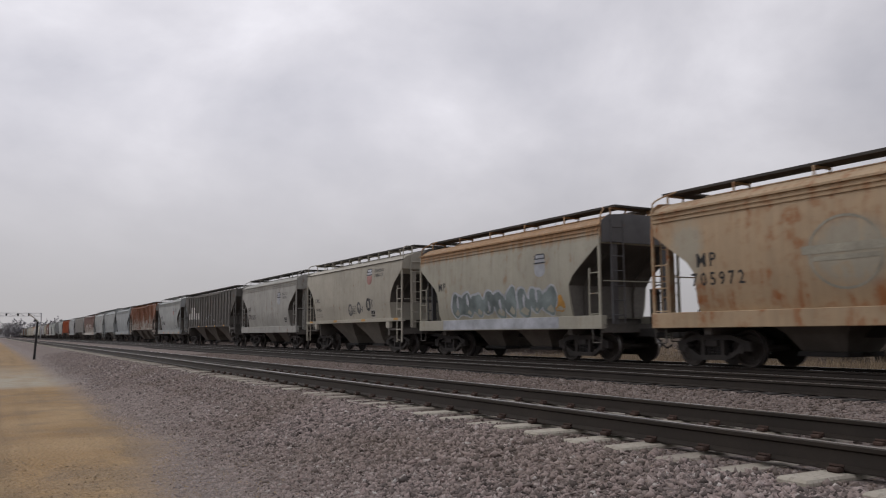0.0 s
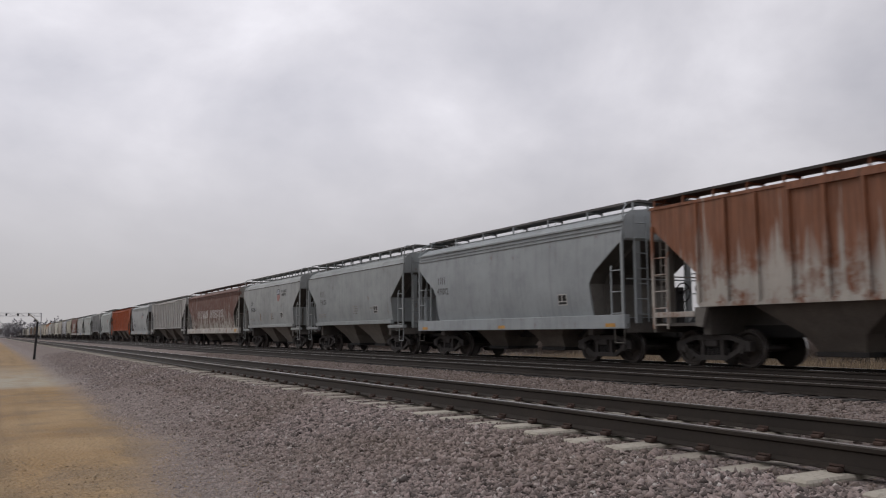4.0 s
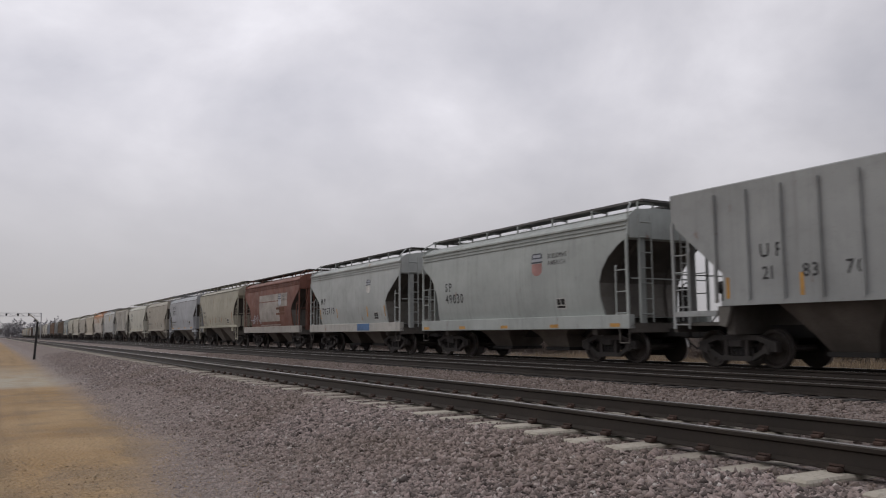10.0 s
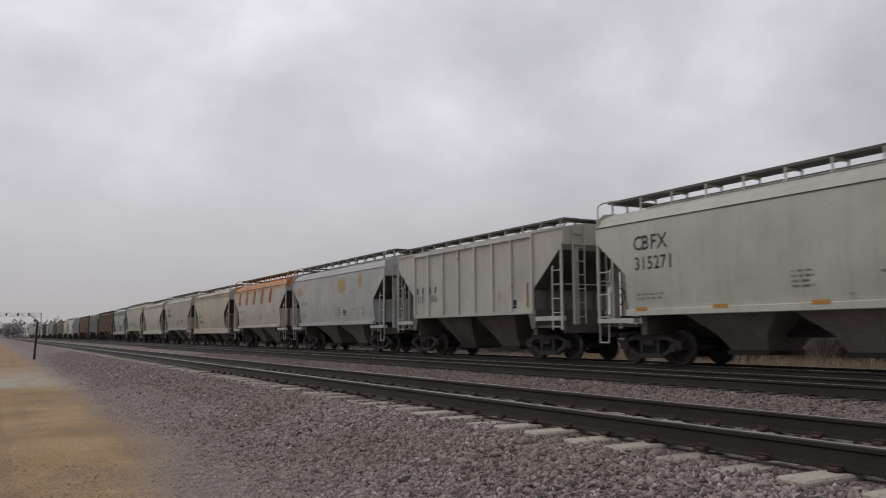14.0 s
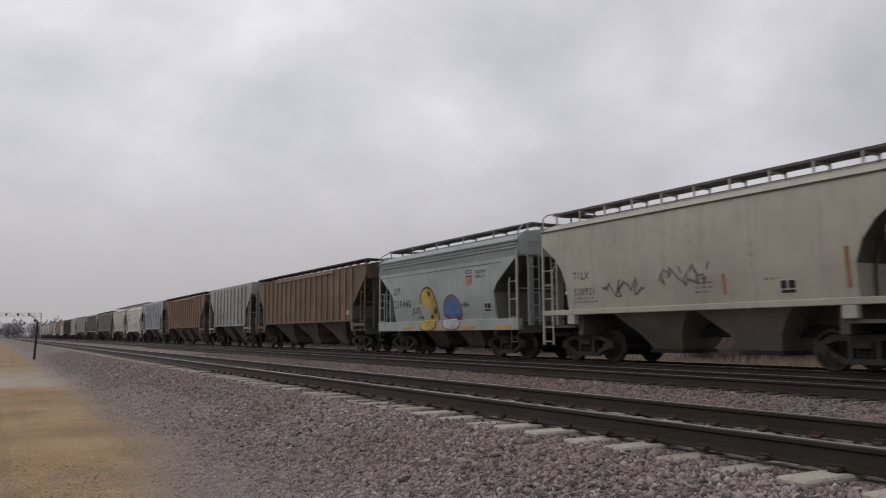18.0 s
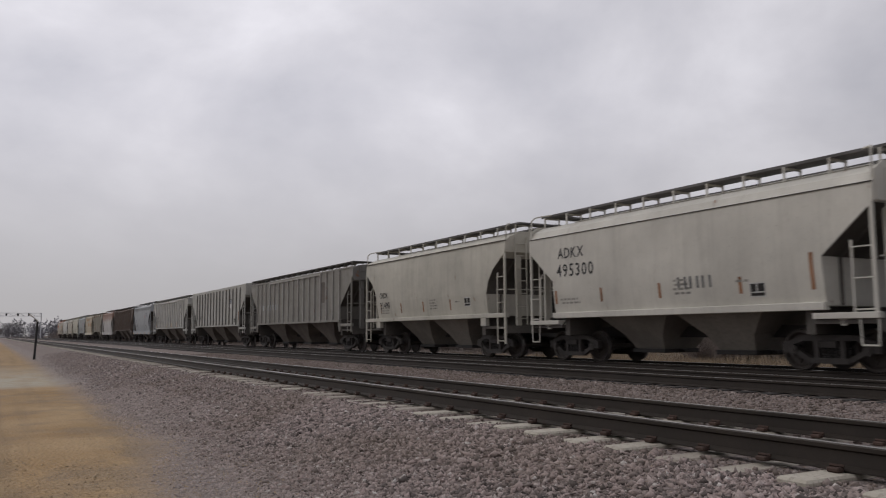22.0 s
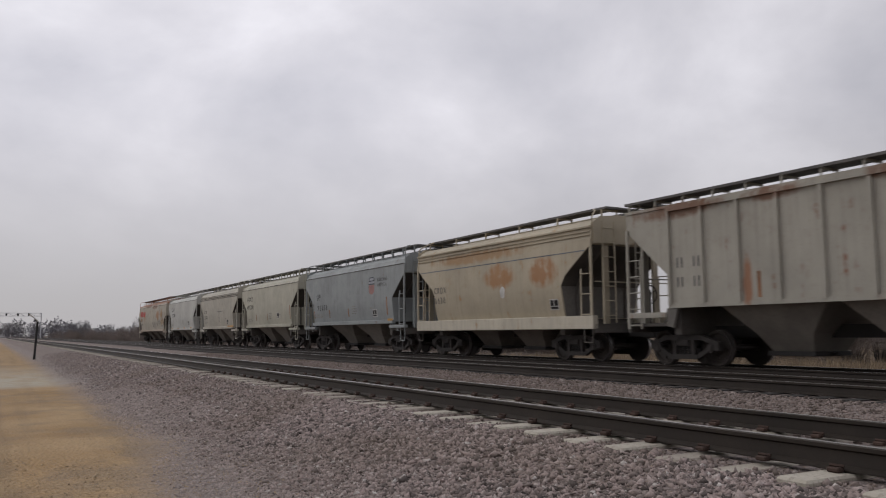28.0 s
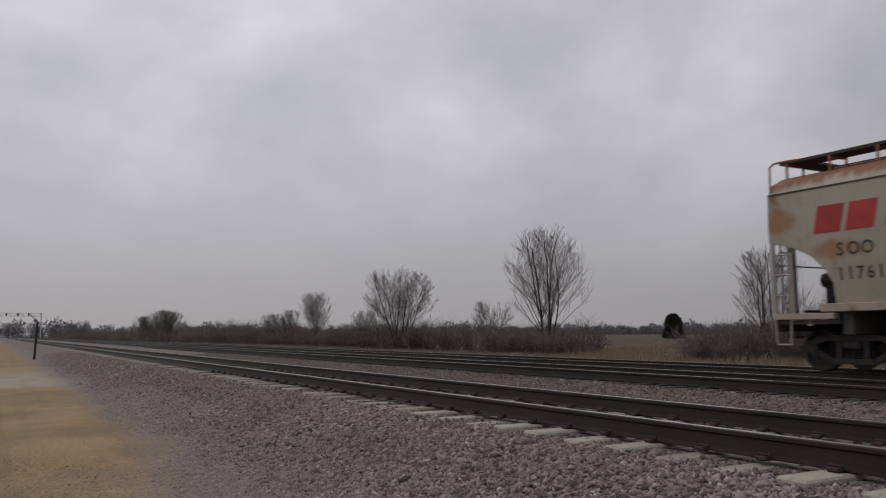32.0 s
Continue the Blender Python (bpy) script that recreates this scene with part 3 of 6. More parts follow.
def number_mesh(kind, text, x, z, h, pitch=None):
    """A car's number on the near side: the digits' outlines laid on the side sheet."""
    vs, fs = [], []
    h *= 1.12
    pen = x
    for i, ch in enumerate(text):
        g, f = DIGITS[ch]
        lo, hi = min(a for a, _, _ in g), max(a for a, _, _ in g)
        # each glyph centred on its own step, or set close after the last one
        left = x + i * pitch + (0.60 - (hi - lo)) * h * 0.625 if pitch else pen
        k = len(vs)
        for a, b, _ in g:
            zz = z + b * h * 1.38
            vs.append((left + (a - lo) * h * 1.25, side_y(kind, zz) - 0.007, zz))
        pen += (hi - lo + 0.16) * h * 1.25
        fs += [tuple(k + q for q in p) for p in f]
    me = bpy.data.meshes.new("number")
    me.from_pydata(vs, [], fs)
    return me


def strip_bm(kind, x0, x1, z0, z1, off=0.006, lean=0.0):
    """A thin patch that lies on the near side sheet."""
    bm = bmesh.new()
    n = 1 if kind in "RF" else max(1, int((z1 - z0) / 0.25))
    prev = None
    for i in range(n + 1):
        z = z0 + (z1 - z0) * i / n
        y = side_y(kind, z) - off
        row = [bm.verts.new((x0 + lean * (z - z0), y, z)), bm.verts.new((x1 + lean * (z - z0), y, z))]
        if prev:
            bm.faces.new((prev[0], prev[1], row[1], row[0]))
        prev = row
    return bm


def merge(*bms):
    out = bmesh.new()
    for b in bms:
        me = bpy.data.meshes.new("tmp")
        b.to_mesh(me)
        out.from_mesh(me)
        bpy.data.meshes.remove(me)
        b.free()
    return out


def bars(kind, x, z, n, w, h, gap, skip=(), solid=False, lean=0.0):
    """A row of plain bars in place of letters: two upright strokes for each."""
    def block(a):
        s = w * 0.25
        if w < 0.13 or solid:
            return [strip_bm(kind, a, a + w, z, z + h, 0.006, lean)]
        return [strip_bm(kind, a, a + s, z, z + h, 0.006, lean), strip_bm(kind, a + w - s, a + w, z, z + h, 0.006, lean)]
    if h > 0.18:
        return merge(*[q for i in range(n) if i not in skip for q in block(x + i * (w + gap))])
    return merge(*[strip_bm(kind, x + i * (w + gap), x + i * (w + gap) + w, z, z + h) for i in range(n) if i not in skip])


def blob_bm(kind, cx, cz, rx, rz, n=16, wob=0.15, seed=0, off=0.005):
    """An uneven rounded patch on the near side sheet."""
    rnd = random.Random(seed)
    ph = [rnd.uniform(0, 6.28) for _ in range(4)]
    bm = bmesh.new()
    c = bm.verts.new((cx, side_y(kind, cz) - off, cz))
    ring = []
    for i in range(n):
        t = 2 * math.pi * i / n
        k = 1 + wob * (math.sin(2 * t + ph[0]) + 0.7 * math.sin(3 * t + ph[1]) + 0.5 * math.sin(5 * t + ph[2]))
        z = cz + rz * k * math.sin(t)
        ring.append(bm.verts.new((cx + rx * k * math.cos(t), side_y(kind, z) - off, z)))
    for i in range(n):
        bm.faces.new((c, ring[i], ring[(i + 1) % n]))
    return bm


def shield_bm(kind, cx, top, rx, tall, off=0.005):
    """A shield's lower half: straight sides and a rounded foot."""
    low = top - tall * 0.5
    pts = [(cx - rx, top), (cx - rx, low)] + [(cx - rx * math.cos(math.pi * i / 10), low - tall * 0.5 * math.sin(math.pi * i / 10)) for i in range(1, 10)] + [(cx + rx, low), (cx + rx, top)]
    bm = bmesh.new()
    c = bm.verts.new((cx, side_y(kind, low) - off, low))
    ring = [bm.verts.new((x, side_y(kind, z) - off, z)) for x, z in pts]
    for p, q in zip(ring, ring[1:] + ring[:1]):
        bm.faces.new((c, p, q))
    return bm


def hopper_car(spec):
    """A covered hopper. spec: kind A, T or R; rear and front end of the body along the line at 16 s; paint; what is drawn on it."""
    kind, front, rear = spec["kind"], spec["front"], spec["rear"]
    L = front - rear
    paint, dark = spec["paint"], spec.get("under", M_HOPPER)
    car = thing("hopper_car", spec["label"], "freight car", "train of covered hopper cars")
    car.location = ((front + rear) / 2, TRACK_3, RAIL_3)
    e = L / 2
    long_car = L > 14
    zt = SIDE[kind][-1][0]
    z0 = SIDE[kind][0][0]
    cut = spec.get("cut", kind)
    body = part("body", body_bm(kind, L, cut), paint, car)
    body.data.polygons.foreach_set("use_smooth", [True] * len(body.data.polygons))
    body.data.set_sharp_from_angle(angle=radians(16))
    walk_m = spec.get("walk", M_WALK)
    # end posts, ladders and platforms
    for sx in (-1, 1):
        for sy in (-1, 1):
            low, high, top = {"T": (0.50, 2.95, 3.6), "A": (1.30, 2.75, 3.6), "L": (1.20, 2.72, 3.55), "M": (1.1, 2.7, 3.4)}.get(kind, (0.95, 2.95, 3.65))
            part("side_ladder", side_ladder_bm(sx, sy, e, low, high, top), spec.get("ladder", paint), car)
            if kind in "LMA":
                bm = bmesh.new()
                for a, b in (((0.06, 1.14), (0.08, 0.58)), ((0.46, 1.14), (0.44, 0.58)), ((0.08, 0.58), (0.44, 0.58))):
                    add_tube(bm, (sx * (e - a[0]), sy * 1.55, a[1]), (sx * (e - b[0]), sy * 1.55, b[1]), 0.02, sides=5)
                part("stirrup_step", bm, spec.get("ladder", paint) if kind != "A" else M_GRIMESHADE, car)
        part("end_ladder", ladder_bm(sx * (e + 0.02), -0.95, 1.15, 4.15, 0.46, "y"), spec.get("end", spec.get("ladder", paint)), car)
        if kind in "AL" or "end" in spec:
            # flat end sheet with squared shoulders
            top = zt - 0.04
            bm = bmesh.new()
            add_prism(bm, [(-1.51, 3.48), (1.51, 3.48), (1.51, top - 0.22), (1.25, top - 0.03), (0.6, top + 0.03), (-0.6, top + 0.03), (-1.25, top - 0.03), (-1.51, top - 0.22)], min(sx * (e - 0.02), sx * (e + 0.014)), max(sx * (e - 0.02), sx * (e + 0.014)), "x")
            bmesh.ops.recalc_face_normals(bm, faces=bm.faces)
            part("end_sheet", bm, spec.get("end", paint), car, "grimy end sheet" if "end" in spec else "")
        bm = bmesh.new()
        add_box(bm, min(sx * (e - 1.55), sx * e), max(sx * (e - 1.55), sx * e), -1.5, 1.5, 1.02, 1.10)
        add_box(bm, min(sx * (e - 0.10), sx * e), max(sx * (e - 0.10), sx * e), -1.52, 1.52, 0.86, 1.12)
        # deck and slope sheet share a colour with the recess's shade put in
        part("end_platform", bm, spec.get('deck', M_GRIMESHADE), car)
        bend = {"T": 2.25, "L": 2.45, "R": 2.25, "F": 2.25, "A": 2.3, "round": 2.3, "M": 1.9}[cut]
        part("slope_sheet", slope_bm(kind, L, sx, cut, bend, 3.44 if cut != "M" else 2.8), M_GRIMESHADE, car, "grimy sloped end sheet, darkened for its shade")
        part("bulkhead", slope_bm(kind, L, sx, cut, z0 + 0.02, bend, 0.03), paint if kind in "TL" else M_BULKHEAD, car, "" if kind in "TL" else "dark upright end bulkhead")
        part("body_bolster", boxes((min(sx * (e - 1.80), sx * (e - 1.58)), max(sx * (e - 1.80), sx * (e - 1.58)), -1.40, 1.40, 0.80, z0 + 0.04)), M_GRIMESHADE, car)
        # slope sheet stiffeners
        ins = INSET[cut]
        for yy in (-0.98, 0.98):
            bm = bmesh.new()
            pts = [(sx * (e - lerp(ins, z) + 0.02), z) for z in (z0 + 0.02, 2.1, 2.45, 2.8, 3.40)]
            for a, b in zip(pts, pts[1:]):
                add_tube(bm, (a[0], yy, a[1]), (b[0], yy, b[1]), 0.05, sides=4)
            part("end_brace", bm, M_GRIMESHADE, car)
            part("end_post", boxes((min(sx * (e - 0.16), sx * (e - 0.06)), max(sx * (e - 0.16), sx * (e - 0.06)), yy - 0.09, yy + 0.09, 1.1, 3.5)), spec.get("end", paint), car)
        bm = bmesh.new()
        add_tube(bm, (sx * (e + 0.03), -1.5, 2.35), (sx * (e + 0.03), 1.5, 2.35), 0.018, sides=5)
        part("grab_bar", bm, paint, car)
        bm = bmesh.new()
        add_box(bm, min(sx * (e - 0.2), sx * (e + 0.45)), max(sx * (e - 0.2), sx * (e + 0.45)), -0.13, 0.13, 0.74, 0.98, 0.02)
        add_box(bm, min(sx * (e + 0.42), sx * (e + 0.74)), max(sx * (e + 0.42), sx * (e + 0.74)), -0.17, 0.15, 0.70, 1.02, 0.04)
        part("coupler", bm, M_BLACK, car)
        bm = bmesh.new()
        pts = [(sx * (e + 0.1), 0.35, 0.85), (sx * (e + 0.3), 0.36, 0.55), (sx * (e + 0.55), 0.36, 0.40), (sx * (e + 0.75), 0.36, 0.5)]
        for a, b in zip(pts, pts[1:]):
            add_tube(bm, a, b, 0.025, sides=6)
        part("brake_hose", bm, M_BLACK, car)
        add_truck(car, sx * (e - 1.52))
    bm = bmesh.new()
    for i in range(16):
        t0, t1 = 2 * math.pi * i / 16, 2 * math.pi * (i + 1) / 16
        add_tube(bm, (e + 0.12, 0.55 + 0.27 * math.cos(t0), 2.0 + 0.27 * math.sin(t0)), (e + 0.12, 0.55 + 0.27 * math.cos(t1), 2.0 + 0.27 * math.sin(t1)), 0.018, sides=5)
    for t in (0.5, 2.6, 4.7):
        add_tube(bm, (e + 0.08, 0.55, 2.0), (e + 0.12, 0.55 + 0.27 * math.cos(t), 2.0 + 0.27 * math.sin(t)), 0.014, sides=5)
    add_tube(bm, (e - 0.1, 0.55, 2.0), (e + 0.13, 0.55, 2.0), 0.05, sides=8)
    add_box(bm, e - 0.14, e + 0.02, 0.42, 0.68, 1.1, 2.15)
    part("brake_wheel", bm, M_BLACK if not spec.get("pale_gear") else paint, car)
    bm = bmesh.new()
    add_tube(bm, (-e + 0.30, -0.10, 2.02), (-e + 0.85, -0.10, 2.02), 0.17, sides=12)
    add_box(bm, -e + 0.40, -e + 0.72, -0.22, 0.05, 1.10, 1.90)
    add_tube(bm, (-e + 0.55, -1.2, 1.30), (-e + 0.55, 1.2, 1.30), 0.03, sides=6)
    for yy in (-0.45, 0.5):
        add_tube(bm, (-e + 0.25, yy, 1.1), (-e + 0.85, yy, 1.75), 0.02, sides=5)
    part("air_reservoir", bm, M_BLACK, car)
    # centre sill
    part("center_sill", boxes((-e + 0.1, e - 0.1, -0.16, 0.16, 0.72, 1.02)), M_BLACK, car)
    # side sill
    for sy in (-1, 1):
        bm = bmesh.new()
        if kind == "A":
            a, b = sy * 1.40, sy * 1.60
            add_box(bm, -e, e, min(a, b), max(a, b), 0.97, 1.36, 0.012)
        elif kind in "TLM":
            a, b = sy * 1.42, sy * 1.60
            y0, y1 = min(a, b), max(a, b)
            if kind == "T":
                add_box(bm, -e + 0.02, e - 0.02, y0, y1, z0 - 0.08, z0 + 0.07, 0.012)
                for sx in (-1, 1):
                    add_box(bm, min(sx * (e - 1.62), sx * (e - 1.28)), max(sx * (e - 1.62), sx * (e - 1.28)), y0 + 0.01, y1 - 0.01, z0 - 0.36, z0 - 0.08, 0.012)
            else:
                add_box(bm, -e + 1.2, e - 1.2, y0, y1, z0 - 0.09, z0 + 0.08, 0.012)
                for sx in (-1, 1):
                    add_box(bm, min(sx * (e - 1.50), sx * (e - 0.02)), max(sx * (e - 1.50), sx * (e - 0.02)), y0, y1, 1.12, 1.25, 0.01)
                    add_prism(bm, [(sx * (e - 0.95), 1.12), (sx * (e - 0.91), 0.98), (sx * (e - 0.82), 0.98), (sx * (e - 0.78), 1.12)], y0 + 0.1, y1)
        else:
            a, b = sy * 1.46, sy * 1.58
            y0, y1 = min(a, b), max(a, b)
            add_box(bm, -e + 1.6, e - 1.6, y0, y1, 1.48, 1.595)
            for sx in (-1, 1):
                add_box(bm, min(sx * (e - 1.45), sx * (e - 0.02)), max(sx * (e - 1.45), sx * (e - 0.02)), y0, y1, 1.24, 1.38, 0.01)
                bracket = bmesh.new()
                add_prism(bracket, [(sx * (e - 1.85), 1.475), (sx * (e - 1.47), 1.475), (sx * (e - 1.47), 1.02), (sx * (e - 1.68), 0.98)], y0 + 0.02, y1 - 0.02)
                bmesh.ops.recalc_face_normals(bracket, faces=bracket.faces)
                part("bolster_bracket", bracket, M_BULKHEAD, car)
        bmesh.ops.recalc_face_normals(bm, faces=bm.faces)
        part("side_sill", bm, spec.get("sill", paint), car)
    # hopper bays
    n = 3 if long_car else 2
    span = (L - 2 * (2.75 if long_car else 2.85))
    half = span / n / 2
    for i in range(n):
        x = -span / 2 + span * (i + 0.5) / n
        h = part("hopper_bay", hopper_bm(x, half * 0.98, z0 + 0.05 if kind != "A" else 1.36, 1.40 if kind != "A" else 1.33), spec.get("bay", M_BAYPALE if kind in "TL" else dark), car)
        part("outlet_gate", boxes((x - 0.62, x + 0.62, -0.66, 0.66, 0.30, 0.41), (x - 0.78, x + 0.78, -0.10, 0.10, 0.33, 0.40), bevel=0.01), M_BLACK, h)
    # roof: hatch trough and running boards on stanchions
    part("roof_hatch", boxes((-e + 0.8, e - 0.8, -0.32, 0.32, zt - 0.02, zt + 0.11), bevel=0.02), paint, car)
    style = spec.get("roof", "raised")
    if style != "none":
        zb = zt + (0.25 if kind == "L" else 0.24 if kind in "TM" else 0.17 if kind == "A" else 0.07)
        yb, hb = (0.74, 0.29) if kind not in "RF" else (1.22, 0.29)
        for sy in (-1, 1):
            w = part("running_board", boxes((-e - 0.05, e + 0.05, sy * yb - hb, sy * yb + hb, zb, zb + 0.065)), walk_m, car)
            m = int(L / (1.1 if kind in "TLM" else 1.9 if kind == "A" else 1.0))
            for i in range(m + 1):
                x = -e + 0.15 + (L - 0.3) * i / m
                zz = zt - 0.16 if kind not in "RF" else 4.12
                part("board_bracket", boxes((x - 0.025, x + 0.025, sy * yb - hb - 0.02, sy * yb + hb + 0.02, zb - 0.05, zb + 0.005), (x - 0.02, x + 0.02, sy * yb - hb - 0.02, sy * yb - hb + 0.02, zz, zb), (x - 0.02, x + 0.02, sy * yb + hb - 0.02, sy * yb + hb + 0.02, zz, zb)), spec.get("bracket", paint), w)
        for sx in (-1, 1):
            part("end_board", boxes((min(sx * (e - 0.5), sx * (e + 0.05)), max(sx * (e - 0.5), sx * (e + 0.05)), -yb + hb, yb - hb, zb + 0.004, zb + 0.06)), walk_m, car)
            for sy in (-1, 1):
                bm = bmesh.new()
                lo = 0.0 if kind in "TLM" else 0.14
                pts = [(sx * (e - 0.05), sy * 1.52, 3.8), (sx * (e - 0.05), sy * 1.50, zb - 0.12 - lo), (sx * (e - 0.10), sy * 1.40, zb - 0.02 - lo), (sx * (e - 0.25), sy * 1.20, zb + 0.03 - lo * 0.5), (sx * (e - 0.5), sy * (yb + hb), zb + 0.05)]
                for a, b in zip(pts, pts[1:]):
                    add_tube(bm, a, b, 0.024, sides=5)
                part("roof_handrail", bm, paint, car)
    # ribs and chord of ribbed cars, seams of the smooth ones
    if kind in "RF":
        nr = spec.get("ribs", 17 if long_car else 9)
        i0, i1 = spec.get("rib_ends", (1.62, 1.62))
        x0, x1 = -e + i0, e - i1
        hw = 0.03 if kind == "F" else 0.042
        for i in range(nr):
            x = x0 + (x1 - x0) * i / (nr - 1)
            for sy in (-1, 1):
                a, b = sy * 1.525, sy * 1.605
                # lighter rib paints hold both wear and the light that ribs catch
                part("rib", boxes((x - hw, x + hw, min(a, b), max(a, b), 1.56, 4.06 if kind == "R" else 4.18)), spec.get("rib", paint), car)
        for sy in (-1, 1):
            if kind == "F":
                continue
            a, b = sy * 1.50, sy * 1.60
            k = 3 if long_car else 0
            c0, c1 = x0 + (x1 - x0) * k / (nr - 1), x1 - (x1 - x0) * k / (nr - 1)
            part("top_chord", boxes((c0 - 0.05, c1 + 0.05, min(a, sy * 1.612), max(a, sy * 1.612), 3.98, 4.08)), spec.get("rib", paint), car)
            part("top_edge", boxes((-e, e, min(a, sy * 1.56), max(a, sy * 1.56), 4.085, 4.16)), paint, car)
    else:
        for sy in (-1, 1):
            a, b = sy * 1.50, sy * (1.60 if kind == "A" else 1.588)
            zc = {"A": 3.95, "T": 4.02, "L": 3.84, "M": 3.90}[kind]
            # on smooth cars other than kind A the strip is coloured as eave shadow
            part("roof_seam", boxes((-e + 0.02, e - 0.02, min(a, b), max(a, b), zc, zc + (0.05 if kind == "A" else 0.028))), spec.get("seam", paint if kind == "A" else M_SEAMSHADE), car)
            if kind == "A":
                part("roof_seam", boxes((-e + 0.1, e - 0.1, min(sy * 1.52, sy * 1.59), max(sy * 1.52, sy * 1.59), 3.72, 3.75)), spec.get("seam", paint), car)
                part("roof_seam", boxes((-e + 0.1, e - 0.1, min(sy * 1.52, sy * 1.585), max(sy * 1.52, sy * 1.585), 3.83, 3.86)), spec.get("seam", paint), car)
    if kind in "TL":
        stencils(car, kind, e)
    for f in spec.get("marks", ()):
        f(car, kind, e)
    spec["car"] = car
    return car


# ---- what is painted on the cars ----
def number(text, x, z, h, m=None, pitch=None):
    """x from the rear end of the side sheet."""
    return lambda car, kind, e: part_mesh("car_number", number_mesh(kind, text, -e + x, z, h, pitch), m or M_LETTER, car)


def row(n, x, z, w, h, gap, m=None, skip=(), name="lettering", solid=False, lean=0.0):
    def draw(car, kind, e):
        if h < 0.4:
            part(name, bars(kind, -e + x, z, n, w, h, gap, skip, solid, lean), m or M_LETTER, car)
            return
        for i in range(n):
            part(name, bars(kind, -e + x + i * (w + gap), z, 1, w, h, gap, (), solid, lean), m or M_LETTER, car)
    return draw


def patch(x0, x1, z0, z1, m, name="paint_patch", lean=0.0, off=0.006):
    return lambda car, kind, e: part(name, strip_bm(kind, -e + x0, -e + x1, z0, z1, off, lean), m, car)


def blob(x, z, rx, rz, m, seed=1, wob=0.15, name="rust_patch", off=0.005):
    return lambda car, kind, e: part(name, blob_bm(kind, -e + x, z, rx, rz, 18, wob, seed, off), m, car)


def emblem(x, z, s=1.0, low=None, words=True):
    """A dark-edged plate over a plain shield, and two short lines of bars beside it."""
    def draw(car, kind, e):
        X = -e + x
        part("emblem_field", strip_bm(kind, X + 0.05 * s, X + 0.57 * s, z + 0.22 * s, z + 0.48 * s, 0.005), M_TAG, car)
        part("emblem", merge(strip_bm(kind, X + 0.09 * s, X + 0.53 * s, z + 0.475 * s, z + 0.515 * s, 0.009), strip_bm(kind, X + 0.03 * s, X + 0.09 * s, z + 0.36 * s, z + 0.48 * s, 0.009), strip_bm(kind, X + 0.53 * s, X + 0.59 * s, z + 0.36 * s, z + 0.48 * s, 0.009),
                             strip_bm(kind, X + 0.02 * s, X + 0.60 * s, z + 0.335 * s, z + 0.37 * s, 0.009), strip_bm(kind, X, X + 0.62 * s, z + 0.19 * s, z + 0.235 * s, 0.009)), M_NAVY, car)
        part("emblem_shield", shield_bm(kind, X + 0.31 * s, z + 0.17 * s, 0.29 * s, 0.42 * s), low or M_PINK, car)
        if words:
            for line, zz in (("BUILDING", 0.30), ("AMERICA", 0.07)):
                part_mesh("lettering", number_mesh(kind, line, X + 0.92 * s, z + zz * s, 0.145 * s), M_LETTERGREY, car)
    return draw


def placard(x, z):
    def draw(car, kind, e):
        X = -e + x
        part("data_plate", strip_bm(kind, X, X + 0.44, z, z + 0.34, 0.006), M_PATCHWHITE, car)
        part("plate_writing", merge(strip_bm(kind, X + 0.03, X + 0.19, z + 0.13, z + 0.31, 0.010), strip_bm(kind, X + 0.23, X + 0.41, z + 0.13, z + 0.31, 0.010), strip_bm(kind, X + 0.03, X + 0.41, z + 0.03, z + 0.10, 0.010)), M_BLACK, car)
    return draw


def shape_bm(kind, pts, off=0.006, dz=0.05):
    """A closed outline of (x, z) points filled by thin level strips that follow the side sheet and the sill below it."""
    bm = bmesh.new()
    lo, hi = min(z for _, z in pts), max(z for _, z in pts)
    n = max(2, int((hi - lo) / dz))

    def cuts(z):
        xs = []
        for (xa, za), (xb, zb) in zip(pts, pts[1:] + pts[:1]):
            if (za <= z) != (zb <= z):
                xs.append(xa + (xb - xa) * (z - za) / (zb - za))
        return sorted(xs)

    for i in range(n):
        za, zb = lo + (hi - lo) * i / n, lo + (hi - lo) * (i + 1) / n
        mid = cuts((za + zb) / 2)
        ca, cb = cuts(za + 0.002), cuts(zb - 0.002)
        if not len(ca) == len(cb) == len(mid):
            ca = cb = mid
        ya, yb = (min(side_y(kind, z), -1.602 if kind == "A" and z < 1.365 else 0) - off for z in (za, zb))
        for k in range(0, len(ca) - 1, 2):
            bm.faces.new([bm.verts.new(c) for c in ((ca[k], ya, za), (ca[k + 1], ya, za), (cb[k + 1], yb, zb), (cb[k], yb, zb))])
    bmesh.ops.remove_doubles(bm, verts=bm.verts, dist=0.02)
    return bm


def sprayed(pts, m, edge=None, grow_by=0.07, off=0.006):
    """A sprayed shape with an outline of another colour round it; x from the rear end."""
    def draw(car, kind, e):
        line = list(pts)
        for _ in range(2):
            # round the corners off
            line = [(a[0] + (b[0] - a[0]) * k, a[1] + (b[1] - a[1]) * k) for a, b in zip(line, line[1:] + line[:1]) for k in (0.25, 0.75)]
        cx, cz = sum(p[0] for p in line) / len(line), sum(p[1] for p in line) / len(line)
        here = [(x - e, z) for x, z in line]
        if edge is not None:
            wide = []
            for x, z in line:
                d = math.hypot(x - cx, z - cz) or 1
                wide.append((x - e + (x - cx) / d * grow_by, max(0.99, z + (z - cz) / d * grow_by)))
            part("tag_outline", shape_bm(kind, wide, off), edge, car)
        part("sprayed_tag", shape_bm(kind, here, off + 0.004), m, car)
    return draw


